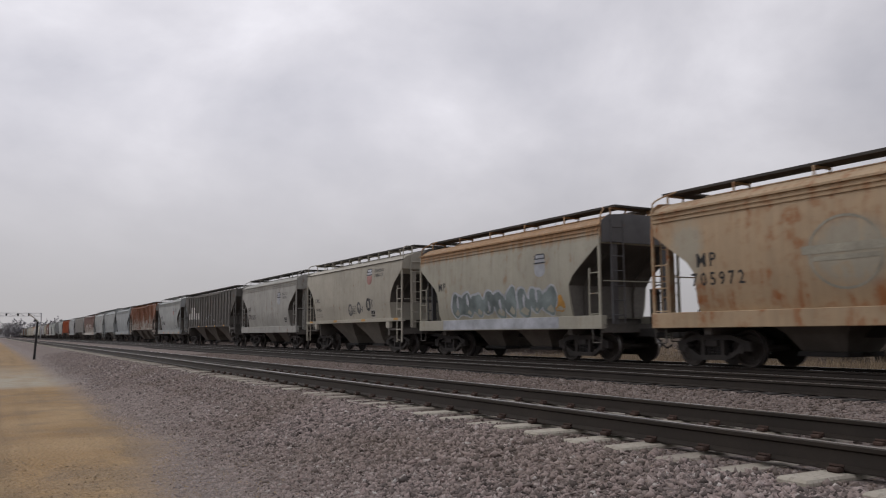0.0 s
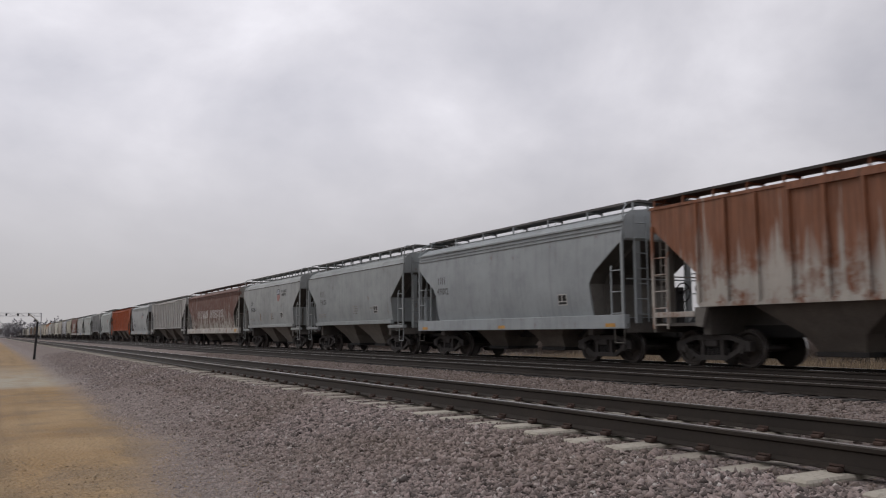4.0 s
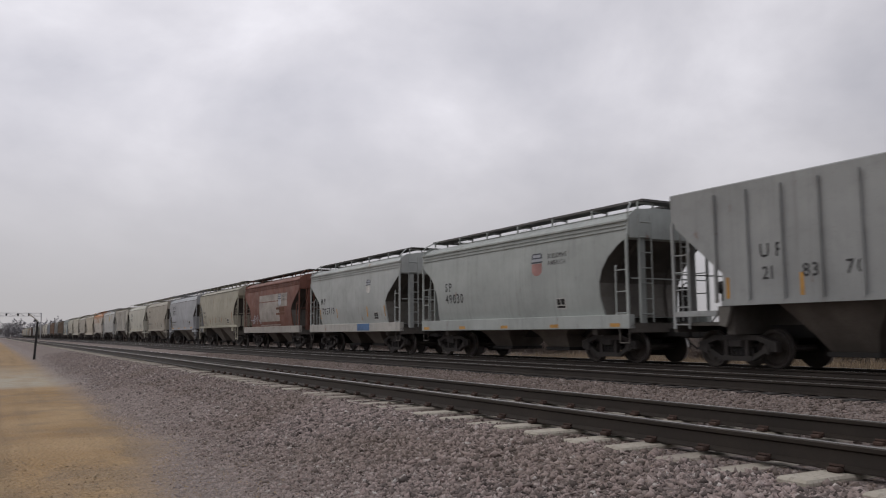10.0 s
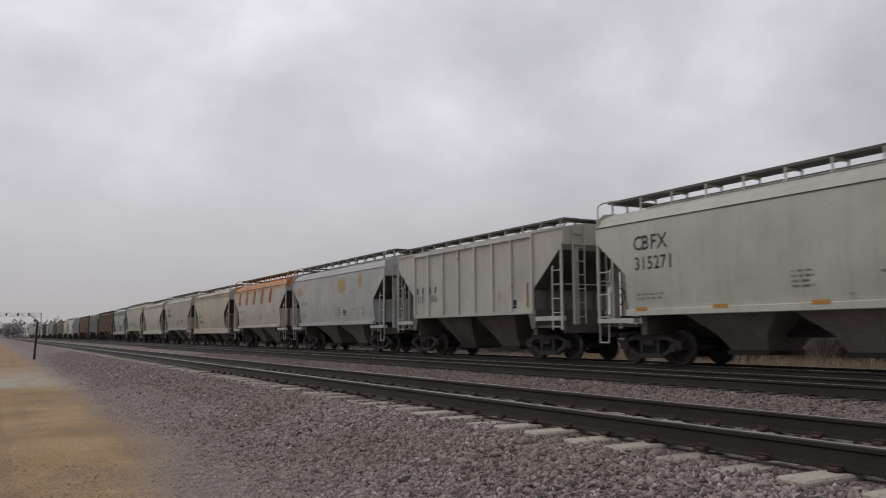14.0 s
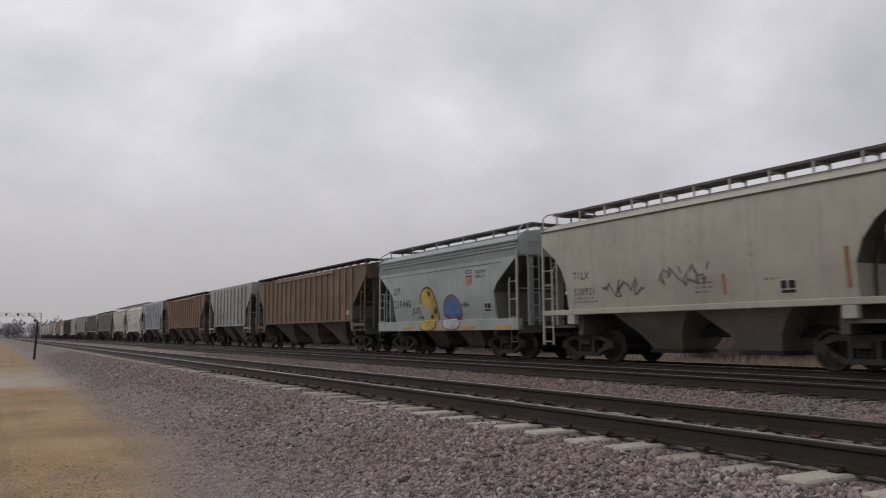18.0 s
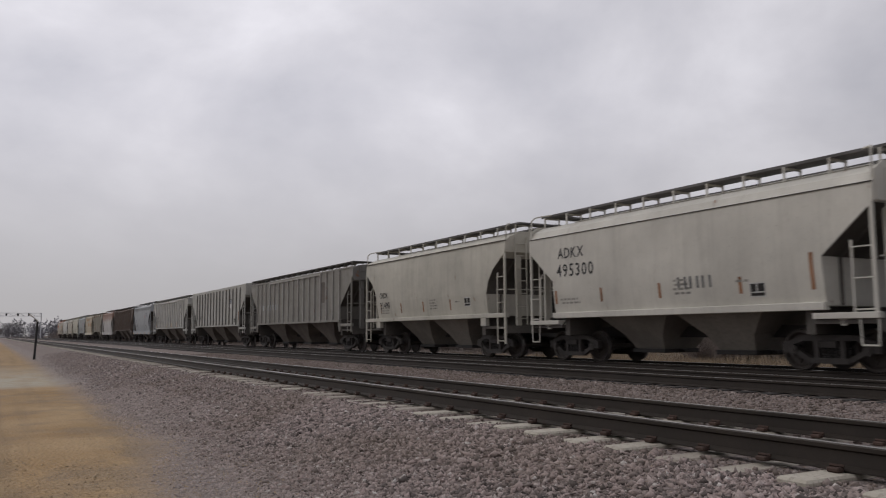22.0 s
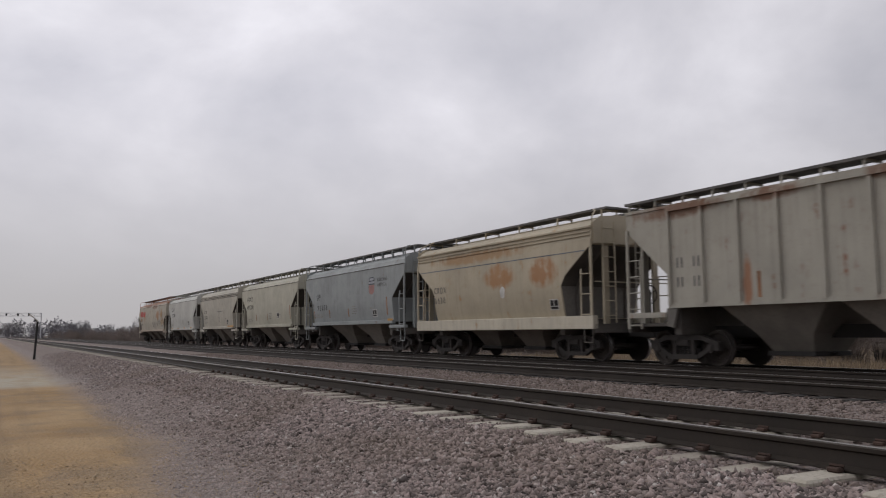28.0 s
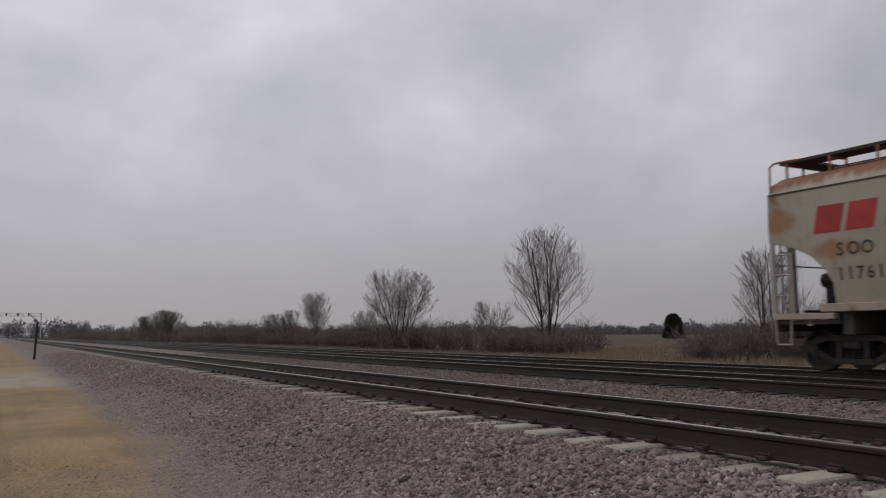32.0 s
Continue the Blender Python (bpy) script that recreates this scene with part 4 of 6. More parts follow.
def ring(x, z, rx, rz, m, thick=0.06, name="faded_emblem", n=28, off=0.007):
    """A round painted line."""
    def draw(car, kind, e):
        bm = bmesh.new()
        rows = []
        for k in (1.0, 1.0 - thick / rx):
            rows.append([bm.verts.new((x - e + rx * k * math.cos(t), side_y(kind, z + rz * k * math.sin(t)) - off, z + rz * k * math.sin(t))) for t in (2 * math.pi * i / n for i in range(n))])
        for i in range(n):
            j = (i + 1) % n
            bm.faces.new((rows[0][i], rows[0][j], rows[1][j], rows[1][i]))
        part(name, bm, m, car)
    return draw


def tapes(z, n=4, x0=0.6, x1=None, w=0.42, h=0.10):
    """Amber reflective strips along the sill."""
    def draw(car, kind, e):
        y = -1.606
        end = x1 or 2 * e - 0.8
        for i in range(n):
            x = -e + x0 + (end - x0) * i / max(1, n - 1)
            part("reflector", boxes((x, x + w, y, y + 0.004, z, z + h)), M_YELLOW, car)
    return draw


def vtapes(xs, z, h=0.55, m=None):
    """Upright amber reflective strips on the side sheet."""
    def draw(car, kind, e):
        for x in xs:
            part("reflector", strip_bm(kind, -e + x, -e + x + 0.10, z, z + h), m or M_YELLOW, car)
    return draw


def tag(x, z, w, h, n, m1, m2, seed):
    """Sprayed tag: a row of swelling rounded shapes, dark inside a pale outline."""
    def draw(car, kind, e):
        rnd = random.Random(seed)
        for i in range(n):
            cx, cz = x - e + w * (i + 0.5) / n, z + h * (0.5 + rnd.uniform(-0.06, 0.06))
            rx, rz, k = w / n * rnd.uniform(0.58, 0.68), h * rnd.uniform(0.46, 0.56), rnd.randrange(1000)
            lift = 0.0015 * (i % 2)
            part("tag_outline", blob_bm(kind, cx, cz, rx, rz, 20, 0.10, k, 0.006 + lift), m1, car)
            part("sprayed_tag", blob_bm(kind, cx + 0.03, cz - 0.02, rx * 0.84, rz * 0.88, 20, 0.13, k, 0.010 + lift), m2, car)
            if i % 3 != 2:
                part("tag_outline", blob_bm(kind, cx + rx * 0.15, cz + rz * rnd.uniform(-0.3, 0.3), rx * 0.16, rz * 0.42, 12, 0.2, k + 1, 0.0145 + lift), m1, car)
    return draw


def scrawl(x, z, w, h, n, m, seed, r=0.03):
    """A loose sprayed line, one bent ribbon."""
    def draw(car, kind, e):
        rnd = random.Random(seed)
        pts = [Vector((-e + x + w * (i / n) + rnd.uniform(-0.12, 0.12) * w, z + rnd.uniform(0, 1) * h)) for i in range(n)]
        bm = bmesh.new()
        prev = None
        for i, p in enumerate(pts):
            d = (pts[min(i + 1, n - 1)] - pts[max(i - 1, 0)])
            q = Vector((-d.y, d.x)).normalized() * r if d.length > 1e-6 else Vector((r, 0))
            pair = [bm.verts.new((c.x, side_y(kind, c.y) - 0.009, c.y)) for c in (p - q, p + q)]
            if prev:
                bm.faces.new((prev[0], prev[1], pair[1], pair[0]))
            prev = pair
        part("sprayed_scrawl", bm, m, car)
    return draw


def stencils(car, kind, e):
    """Small stencilled writing, too faint to read: short level bars under the number and at mid-length."""
    rnd = random.Random(int(e * 1000))
    for x, z, rows, wide in ((1.55, 1.74, 2, 1.1), (2 * e * 0.53, 1.82, 4, 0.62), (2 * e * 0.70, 2.02, 1, 0.5)):
        bits = []
        for k in range(rows):
            a, end = x + rnd.uniform(0, 0.08), x + wide * rnd.uniform(0.75, 1.0)
            while a < end:
                b = min(end, a + rnd.uniform(0.08, 0.22))
                bits.append(strip_bm(kind, a - e, b - e, z + k * 0.11, z + k * 0.11 + 0.055, 0.0065))
                a = b + 0.05
        tagged(part("stencilled_writing", merge(*bits), M_STENCIL, car), kind="stuff")


# ---- the train, from its front to its tail ----
DARKGREY = (0.085, 0.08, 0.072)
BROWN = (0.135, 0.083, 0.052)
ORANGE = (0.32, 0.078, 0.029)
P = car_paint
CARS = [
    dict(kind="A", front=357.3, rear=345.97, label="rust-streaked tan covered hopper car with faded round emblem", paint=P("tan_paint_orange_rust", (0.40, 0.29, 0.18), 0.62, 0.5, 0.22, (0.25, 0.10, 0.036), seed=1, spots=((0.0, 2.5, 1.0, 0.75, (0.34, 0.33, 0.27)), (-4.4, 2.9, 0.6, 0.9, (0.37, 0.35, 0.28)))), walk=M_WALKDARK,
         marks=[number("MP", 1.62, 2.46, 0.31, None, 0.36), number("705972", 1.38, 2.00, 0.29, None, 0.285), patch(4.55, 6.55, 2.50, 2.68, M_FADED, "faded_emblem", off=0.0075), patch(4.8, 6.3, 2.34, 2.44, M_FADED, "faded_emblem", off=0.0075), ring(5.55, 2.5, 0.85, 0.78, M_FADED)]),
    dict(kind="A", front=343.97, rear=332.81, label="cream covered hopper car, rusty roof edge and sprayed tag", paint=P("cream_paint_rusty_top", (0.345, 0.328, 0.268), 0.25, 0.4, 0.3, (0.25, 0.15, 0.075), seed=2, rust_from_top=0.30), walk=M_WALKDARK, end=P("sooty_end_paint", (0.10, 0.10, 0.104), 0.05, 0.4, 0.4, seed=61),
         marks=[number("MP", 1.63, 2.49, 0.28, None, 0.32), emblem(7.94, 2.88, 0.97, M_TAG, False), tag(2.6, 1.38, 6.4, 1.0, 9, M_TAG, M_TAGTEAL, 5), blob(9.15, 1.75, 0.22, 0.3, M_YELLOW, 3), lambda car, k, e: part("sprayed_tag", boxes((-3.6, 3.6, -1.606, -1.602, 1.0, 1.35)), M_TAG, car)]),
    dict(kind="T", front=331.22, rear=319.38, label="clean beige covered hopper car with small black scrawls", paint=P("beige_paint_clean", (0.385, 0.36, 0.30), 0.05, 0.3, 0.2, seed=3), walk=M_WALKDARK,
         marks=[number("CMO", 1.40, 2.51, 0.20, M_LETTERGREY, 0.24), number("191985", 1.44, 2.04, 0.16, M_LETTERGREY, 0.133), emblem(8.17, 3.37, 0.95), ring(6.15, 2.02, 0.25, 0.30, M_LETTERGREY, 0.09, "sprayed_ring"), scrawl(6.05, 1.75, 0.6, 0.3, 9, M_LETTERGREY, 2), ring(7.2, 2.10, 0.24, 0.28, M_LETTERGREY, 0.10, "sprayed_ring"), scrawl(7.05, 1.85, 0.7, 0.35, 10, M_LETTERGREY, 3), ring(8.3, 2.22, 0.26, 0.30, M_LETTER, 0.11, "sprayed_ring"), scrawl(8.15, 2.0, 0.7, 0.5, 12, M_LETTERGREY, 4), placard(8.56, 1.62), tapes(1.45, 4)]),
    dict(kind="A", front=317.62, rear=306.23, label="dirty grey covered hopper car with faded emblem", paint=P("dull_grey_paint", (0.33, 0.325, 0.30), 0.15, 0.5, 0.45, seed=4), walk=M_WALKDARK,
         marks=[number("MP", 1.68, 2.35, 0.29, None, 0.38), number("706800", 1.68, 1.85, 0.29, None, 0.287), emblem(7.93, 2.90, 0.98, M_TAG), placard(9.14, 1.57)]),
    dict(kind="R", front=304.51, rear=287.29, label="soot-dark ribbed covered hopper car with white patches", rib=P("lit_worn_rib_sooty_grey", (0.115, 0.108, 0.098), 0.12, 0.3, 0.25, seed=60), paint=P("sooty_grey_paint", DARKGREY, 0.15, 0.4, 0.5, seed=5), walk=M_WALKDARK,
         marks=[patch(1.7, 2.35, 2.17, 2.68, M_PATCHWHITE), patch(2.6, 3.2, 2.18, 3.22, M_PATCHWHITE), patch(3.45, 4.05, 2.19, 3.20, M_PATCHWHITE), patch(4.3, 4.95, 2.14, 2.69, M_PATCHWHITE), patch(5.15, 5.8, 2.14, 2.68, M_PATCHWHITE), scrawl(7.4, 1.9, 3.6, 0.7, 12, M_TAG, 7, 0.018), placard(12.6, 1.75), tapes(1.49, 4, 5.6, 13.8), vtapes((15.5,), 1.62, 0.8)]),
    dict(kind="A", front=285.27, rear=274.30, label="grey covered hopper car with red and navy emblem", paint=P("mid_grey_paint", (0.315, 0.33, 0.325), 0.05, 0.35, 0.3, seed=6),
         marks=[number("MP", 1.85, 2.43, 0.30, None, 0.40), number("706880", 1.88, 1.89, 0.33, None, 0.295), emblem(7.62, 2.98, 0.82), placard(8.65, 1.5), tapes(1.02, 5, 0.6)]),
    dict(kind="R", front=272.2, rear=254.83, label="heavily rusted white ribbed covered hopper car", paint=P("white_paint_brown_rust", (0.40, 0.37, 0.33), 0.75, 0.5, 0.4, (0.15, 0.06, 0.03), seed=7, rust_from_top=0.85), walk=M_WALKDARK, end=P("chalky_end_paint", (0.24, 0.225, 0.20), 0.3, 0.4, 0.45, seed=62),
         marks=[blob(11.5, 2.2, 0.5, 0.6, M_PATCHWHITE, 4, 0.3)]),
    dict(kind="A", front=253.8, rear=241.57, label="blue-grey covered hopper car with plain sides", paint=P("blue_grey_paint", (0.30, 0.325, 0.335), 0.05, 0.35, 0.3, seed=8),
         marks=[row(2, 1.7, 2.75, 0.22, 0.28, 0.1, M_LETTERGREY), number("49012", 1.6, 2.35, 0.24, M_LETTERGREY), placard(9.2, 1.7), tapes(1.02, 3, 0.4)]),
    dict(kind="L", front=240.2, rear=228.5, label="grey covered hopper car with smooth round sides", paint=P("smooth_grey_paint", (0.28, 0.30, 0.30), 0.02, 0.3, 0.3, seed=9),
         marks=[row(2, 1.9, 2.8, 0.22, 0.28, 0.1, M_LETTERGREY), number("95120", 1.9, 2.4, 0.24, M_LETTERGREY), placard(8.6, 1.8)]),
    dict(kind="L", front=227.1, rear=215.54, label="grey covered hopper car with amber strips and emblem", paint=P("grey_paint_amber_strips", (0.30, 0.315, 0.31), 0.03, 0.3, 0.3, seed=10),
         marks=[number("UP", 1.85, 2.75, 0.25, None, 0.30), number("95206", 1.85, 2.35, 0.25), emblem(7.4, 3.1, 0.95), placard(8.0, 1.85), vtapes((3.9, 6.2), 1.75, 0.45, M_STRIP)]),
    dict(kind="A", front=214.3, rear=197.5, label="long rust-brown covered hopper car with white block lettering", paint=P("white_paint_deep_rust", (0.40, 0.38, 0.34), 0.85, 0.6, 0.4, (0.078, 0.028, 0.017), seed=11, rust_from_top=1.05), sill=P("white_sill_rust", (0.46, 0.44, 0.40), 0.5, 0.5, 0.4, seed=12), walk=M_WALKDARK, pale_gear=True, end=P("chalky_rusty_end", (0.30, 0.29, 0.265), 0.4, 0.5, 0.45, (0.13, 0.05, 0.03), seed=67), ladder=P("chalky_ladder", (0.36, 0.345, 0.31), 0.3, 0.4, 0.3, seed=68),
         marks=[row(5, 3.95, 2.20, 0.50, 0.62, 0.27, M_WHITE, name="block_lettering"), row(7, 8.46, 2.18, 0.40, 0.60, 0.19, M_WHITE, name="block_lettering"), number("76121", 1.22, 1.94, 0.23, M_LETTER, 0.276), tapes(1.08, 1, 15.7, 15.7, 0.6, 0.18)]),
    dict(kind="R", front=196.25, rear=178.75, label="pale grey ribbed covered hopper car with emblem", rib=P("lit_worn_rib_pale_grey", (0.43, 0.42, 0.40), 0.12, 0.3, 0.25, seed=60), paint=P("pale_grey_paint", (0.36, 0.355, 0.34), 0.12, 0.4, 0.3, (0.24, 0.11, 0.05), seed=13),
         marks=[number("UP", 1.66, 2.80, 0.25, None, 0.885), number("8252", 1.62, 2.28, 0.25, None, 0.885), emblem(12.04, 3.10, 0.77, M_TAG, False), placard(12.96, 1.72)]),
    dict(kind="A", cut="round", front=176.9, rear=164.73, label="grey covered hopper car with wide sill and amber strips", paint=P("silver_grey_paint", (0.33, 0.345, 0.345), 0.04, 0.3, 0.25, seed=14),
         marks=[number("CNW", 1.78, 2.32, 0.31, None, 0.40), number("437095", 1.90, 1.82, 0.33, None, 0.272), emblem(7.88, 2.96, 0.84), placard(9.37, 1.4), tapes(1.02, 4, 0.2)]),
    dict(kind="R", front=163.36, rear=145.94, label="burnt-orange ribbed covered hopper car", rib=P("lit_worn_rib_burnt_orange", (0.42, 0.115, 0.045), 0.12, 0.3, 0.25, seed=60), paint=P("burnt_orange_paint", ORANGE, 0.5, 0.4, 0.35, (0.20, 0.045, 0.022), seed=15), walk=M_WALKDARK, end=P("dark_orange_end", (0.15, 0.042, 0.022), 0.2, 0.4, 0.4, seed=65),
         marks=[patch(1.75, 2.35, 2.90, 3.12, M_LETTER, "lettering"), patch(2.75, 3.3, 2.39, 2.91, M_LETTER, "lettering"), patch(3.6, 4.05, 2.36, 2.98, M_LETTER, "lettering"), patch(4.4, 5.05, 2.72, 2.96, M_LETTER, "lettering"), blob(8.4, 2.1, 0.2, 0.16, M_LETTER, 3), row(2, 12.8, 1.66, 0.55, 0.48, 0.33, M_PATCHRED, name="plate_frame")]),
    dict(kind="L", front=144.61, rear=132.59, label="grey-blue covered hopper car with red shield emblem", paint=P("cool_grey_paint", (0.315, 0.34, 0.33), 0.05, 0.3, 0.3, seed=16),
         marks=[number("UP", 1.52, 2.64, 0.29, None, 0.35), number("95078", 1.68, 2.08, 0.28, None, 0.278), emblem(8.31, 2.96, 0.98), placard(8.59, 1.62), vtapes((10.6,), 1.55, 0.9, M_STRIP)]),
    dict(kind="F", rib_ends=(1.45, 1.45), front=131.13, rear=119.77, label="grey short ribbed covered hopper car", roof="none", paint=P("plain_grey_paint", (0.30, 0.31, 0.305), 0.04, 0.3, 0.3, seed=17), ribs=10,
         marks=[number("UP", 2.72, 2.55, 0.29, None, 0.40), number("21", 2.76, 2.05, 0.27), number("83", 3.80, 2.05, 0.27), number("70", 4.82, 2.05, 0.27), vtapes((1.72, 3.72, 5.85), 1.65, 0.5), emblem(7.85, 3.25, 0.7), placard(8.8, 1.75)]),
    dict(kind="A", cut="round", front=118.2, rear=106.1, label="pale grey-green covered hopper car with emblem", paint=P("grey_green_paint", (0.35, 0.375, 0.36), 0.03, 0.3, 0.28, seed=18),
         marks=[number("SP", 1.90, 2.45, 0.29, None, 0.30), number("49030", 1.90, 1.99, 0.32, None, 0.274), emblem(7.60, 2.91, 0.94), placard(8.8, 1.59), tapes(1.02, 5, 0.2)]),
    dict(kind="A", front=104.09, rear=93.02, label="light grey covered hopper car with blue sprayed tag", paint=P("light_grey_paint", (0.38, 0.40, 0.39), 0.08, 0.45, 0.3, (0.3, 0.16, 0.06), seed=19), walk=M_WALKDARK, sill=P("pale_sill", (0.40, 0.39, 0.36), 0.15, 0.5, 0.4, seed=20),
         marks=[number("MP", 1.72, 2.41, 0.28, None, 0.42), number("705719", 1.82, 1.88, 0.31, None, 0.288), emblem(7.52, 2.95, 0.81, M_WHITE, False), vtapes((1.48, 3.78, 7.5, 9.4), 1.65, 0.48), placard(8.29, 1.52), lambda car, k, e: part("sprayed_tag", boxes((0.98, 2.38, -1.608, -1.602, 1.02, 1.34)), M_TAGBLUE, car, "blue sprayed tag on the sill")]),
    dict(kind="A", front=91.23, rear=79.97, label="red-brown covered hopper car with grey centre panel", paint=P("red_brown_paint", (0.16, 0.062, 0.042), 0.2, 0.4, 0.35, (0.09, 0.035, 0.02), seed=21), sill=P("grey_sill", (0.33, 0.31, 0.28), 0.2, 0.5, 0.4, seed=22), walk=M_WALKDARK,
         marks=[patch(3.5, 7.6, 1.42, 3.34, M_PANELGREY, "grey_panel", off=0.004), patch(7.6, 9.1, 2.55, 3.34, M_PANELGREY, "grey_panel", off=0.004), emblem(7.41, 2.83, 0.94, M_TAG), scrawl(1.5, 1.5, 2.2, 0.7, 22, M_TAG, 9), patch(7.0, 8.6, 2.05, 2.5, M_BROWNRUST, "brown_patch", off=0.008)]),
    dict(kind="T", front=78.23, rear=66.31, label="olive-cream covered hopper car with open hopper bays", paint=P("olive_cream_paint", (0.335, 0.318, 0.255), 0.05, 0.35, 0.25, seed=23), walk=M_WALKDARK,
         marks=[row(4, 1.5, 2.55, 0.12, 0.18, 0.05, M_LETTERGREY), number("471024", 1.5, 2.2, 0.2, M_LETTERGREY), placard(8.9, 1.71), vtapes((1.3, 3.6, 5.4, 7.2), 1.75, 0.42, M_STRIP), vtapes((10.2,), 1.75, 0.75, M_STRIP)]),
    dict(kind="L", front=65.03, rear=53.34, label="clean light grey covered hopper car", paint=P("clean_light_grey_paint", (0.345, 0.358, 0.378), 0.02, 0.25, 0.2, seed=24),
         marks=[number("GBRX", 1.62, 3.24, 0.29, None, 0.310), number("69273", 1.59, 2.73, 0.36, None, 0.248), row(8, 1.3, 2.0, 0.2, 0.12, 0.06, M_LETTERGREY), placard(8.7, 1.75), tapes(1.43, 4, 1.6, 9.5, 0.8)]),
    dict(kind="L", front=51.92, rear=40.18, label="dusty beige covered hopper car", paint=P("dusty_beige_paint", (0.345, 0.32, 0.268), 0.04, 0.35, 0.35, seed=25),
         marks=[number("ADKX", 1.38, 3.29, 0.24, None, 0.340), number("492121", 1.35, 2.73, 0.27, None, 0.243), row(8, 1.4, 2.0, 0.2, 0.12, 0.06, M_LETTERGREY), placard(8.46, 1.66), vtapes((3.2, 5.5), 1.7, 0.4, M_STRIP), vtapes((10.2,), 1.7, 0.75, M_STRIP)]),
    dict(kind="L", front=39.0, rear=26.92, label="pale cream covered hopper car with brown sill strips", paint=P("pale_cream_paint", (0.47, 0.465, 0.405), 0.02, 0.25, 0.2, seed=26),
         marks=[number("CBFX", 1.6, 3.07, 0.36, None, 0.300), number("315271", 1.58, 2.54, 0.32, None, 0.242), placard(9.0, 1.75), tapes(1.43, 4, 1.6, 9.6, 0.45)]),
    dict(kind="R", front=25.35, rear=13.88, label="off-white short ribbed covered hopper car", rib=P("lit_worn_rib_off_white", (0.52, 0.51, 0.48), 0.12, 0.3, 0.25, seed=60), paint=P("off_white_paint", (0.46, 0.445, 0.39), 0.08, 0.35, 0.22, (0.3, 0.14, 0.06), seed=27), ribs=8,
         marks=[row(2, 1.75, 2.45, 0.6, 0.26, 0.45, M_LETTERGREY), number("310", 1.78, 2.1, 0.26, M_LETTERGREY, 0.2), number("303", 2.85, 2.1, 0.26, M_LETTERGREY, 0.2), placard(8.51, 1.66), vtapes((9.5,), 1.7, 0.8, M_STRIP)]),
    dict(kind="L", front=12.58, rear=0.22, label="grey-white covered hopper car with ochre smudges", paint=P("grey_white_paint", (0.41, 0.415, 0.40), 0.05, 0.35, 0.28, (0.34, 0.2, 0.07), seed=28, spots=((1.2, 3.3, 0.6, 0.5, (0.38, 0.27, 0.08)), (3.4, 3.4, 0.3, 0.4, (0.38, 0.27, 0.08)), (-5.0, 3.2, 0.5, 0.3, (0.36, 0.28, 0.12)))),
         marks=[row(3, 1.6, 2.45, 0.2, 0.2, 0.1, M_LETTERGREY), placard(7.5, 1.75), vtapes((9.9,), 1.75, 0.4, M_STRIP)]),
    dict(kind="L", front=-1.1, rear=-12.7, label="white covered hopper car with orange rust stripes", paint=P("white_paint_orange_stripes", (0.46, 0.43, 0.38), 0.2, 0.4, 0.25, (0.34, 0.15, 0.06), seed=29, rust_from_top=0.3),
         marks=[patch(1.2 + 1.75 * i, 1.75 + 1.75 * i, 2.85, 3.75, M_ORANGERUST, "orange_stripe", 0.25) for i in range(5)] + [row(3, 1.6, 2.3, 0.24, 0.2, 0.1, M_LETTERGREY)]),
    dict(kind="A", front=-14.2, rear=-25.7, label="cream covered hopper car with brown sill strip", paint=P("warm_cream_paint", (0.45, 0.41, 0.33), 0.08, 0.35, 0.25, (0.34, 0.2, 0.08), seed=30),
         marks=[number("CEFX", 1.87, 2.22, 0.22, None, 0.220), number("309000", 1.95, 1.80, 0.24, None, 0.225), tapes(1.2, 1, 1.2, 1.2, 1.5, 0.12)]),
    dict(kind="L", front=-27.1, rear=-38.94, label="grey-cream covered hopper car with rust-red strips", paint=P("grey_cream_paint", (0.375, 0.355, 0.305), 0.03, 0.3, 0.25, seed=31),
         marks=[number("ADKX", 1.68, 3.02, 0.33, None, 0.310), number("496060", 1.66, 2.54, 0.36, None, 0.288), vtapes((1.25, 3.6, 6.1, 8.0), 1.75, 0.4, M_STRIP), vtapes((10.2,), 1.7, 0.8, M_STRIP), placard(7.8, 1.9)]),
    dict(kind="A", front=-40.58, rear=-52.03, label="pale cream covered hopper car with wide sill", paint=P("cream_paint", (0.45, 0.43, 0.36), 0.04, 0.3, 0.22, seed=32), walk=M_WALKDARK,
         marks=[number("WSSX", 1.93, 2.35, 0.25, None, 0.250), number("2155", 1.97, 1.85, 0.23, None, 0.225), placard(8.74, 1.56), row(6, 7.7, 2.3, 0.16, 0.08, 0.05, M_LETTERGREY)]),
    dict(kind="T", front=-53.31, rear=-65.19, label="olive-cream covered hopper car with grey sprayed scrawl", paint=P("olive_grey_paint", (0.39, 0.375, 0.31), 0.03, 0.3, 0.25, seed=33),
         marks=[number("TILX", 1.6, 2.43, 0.21, M_LETTERGREY, 0.180), number("520921", 1.60, 1.97, 0.19, M_LETTERGREY, 0.167), scrawl(2.9, 1.85, 1.6, 0.5, 24, M_LETTERGREY, 11), scrawl(5.2, 2.0, 1.6, 0.6, 24, M_LETTERGREY, 12), placard(8.78, 1.68), vtapes((7.2,), 1.75, 0.5, M_STRIP), vtapes((10.4,), 1.75, 0.85, M_STRIP)]),
    dict(kind="A", front=-66.5, rear=-77.45, label="grey-blue covered hopper car with yellow and blue tags", paint=P("blue_white_paint", (0.325, 0.36, 0.348), 0.03, 0.3, 0.25, seed=34), seam=P("grey_green_band", (0.215, 0.245, 0.238), 0, 0.3, 0.3, seed=35),
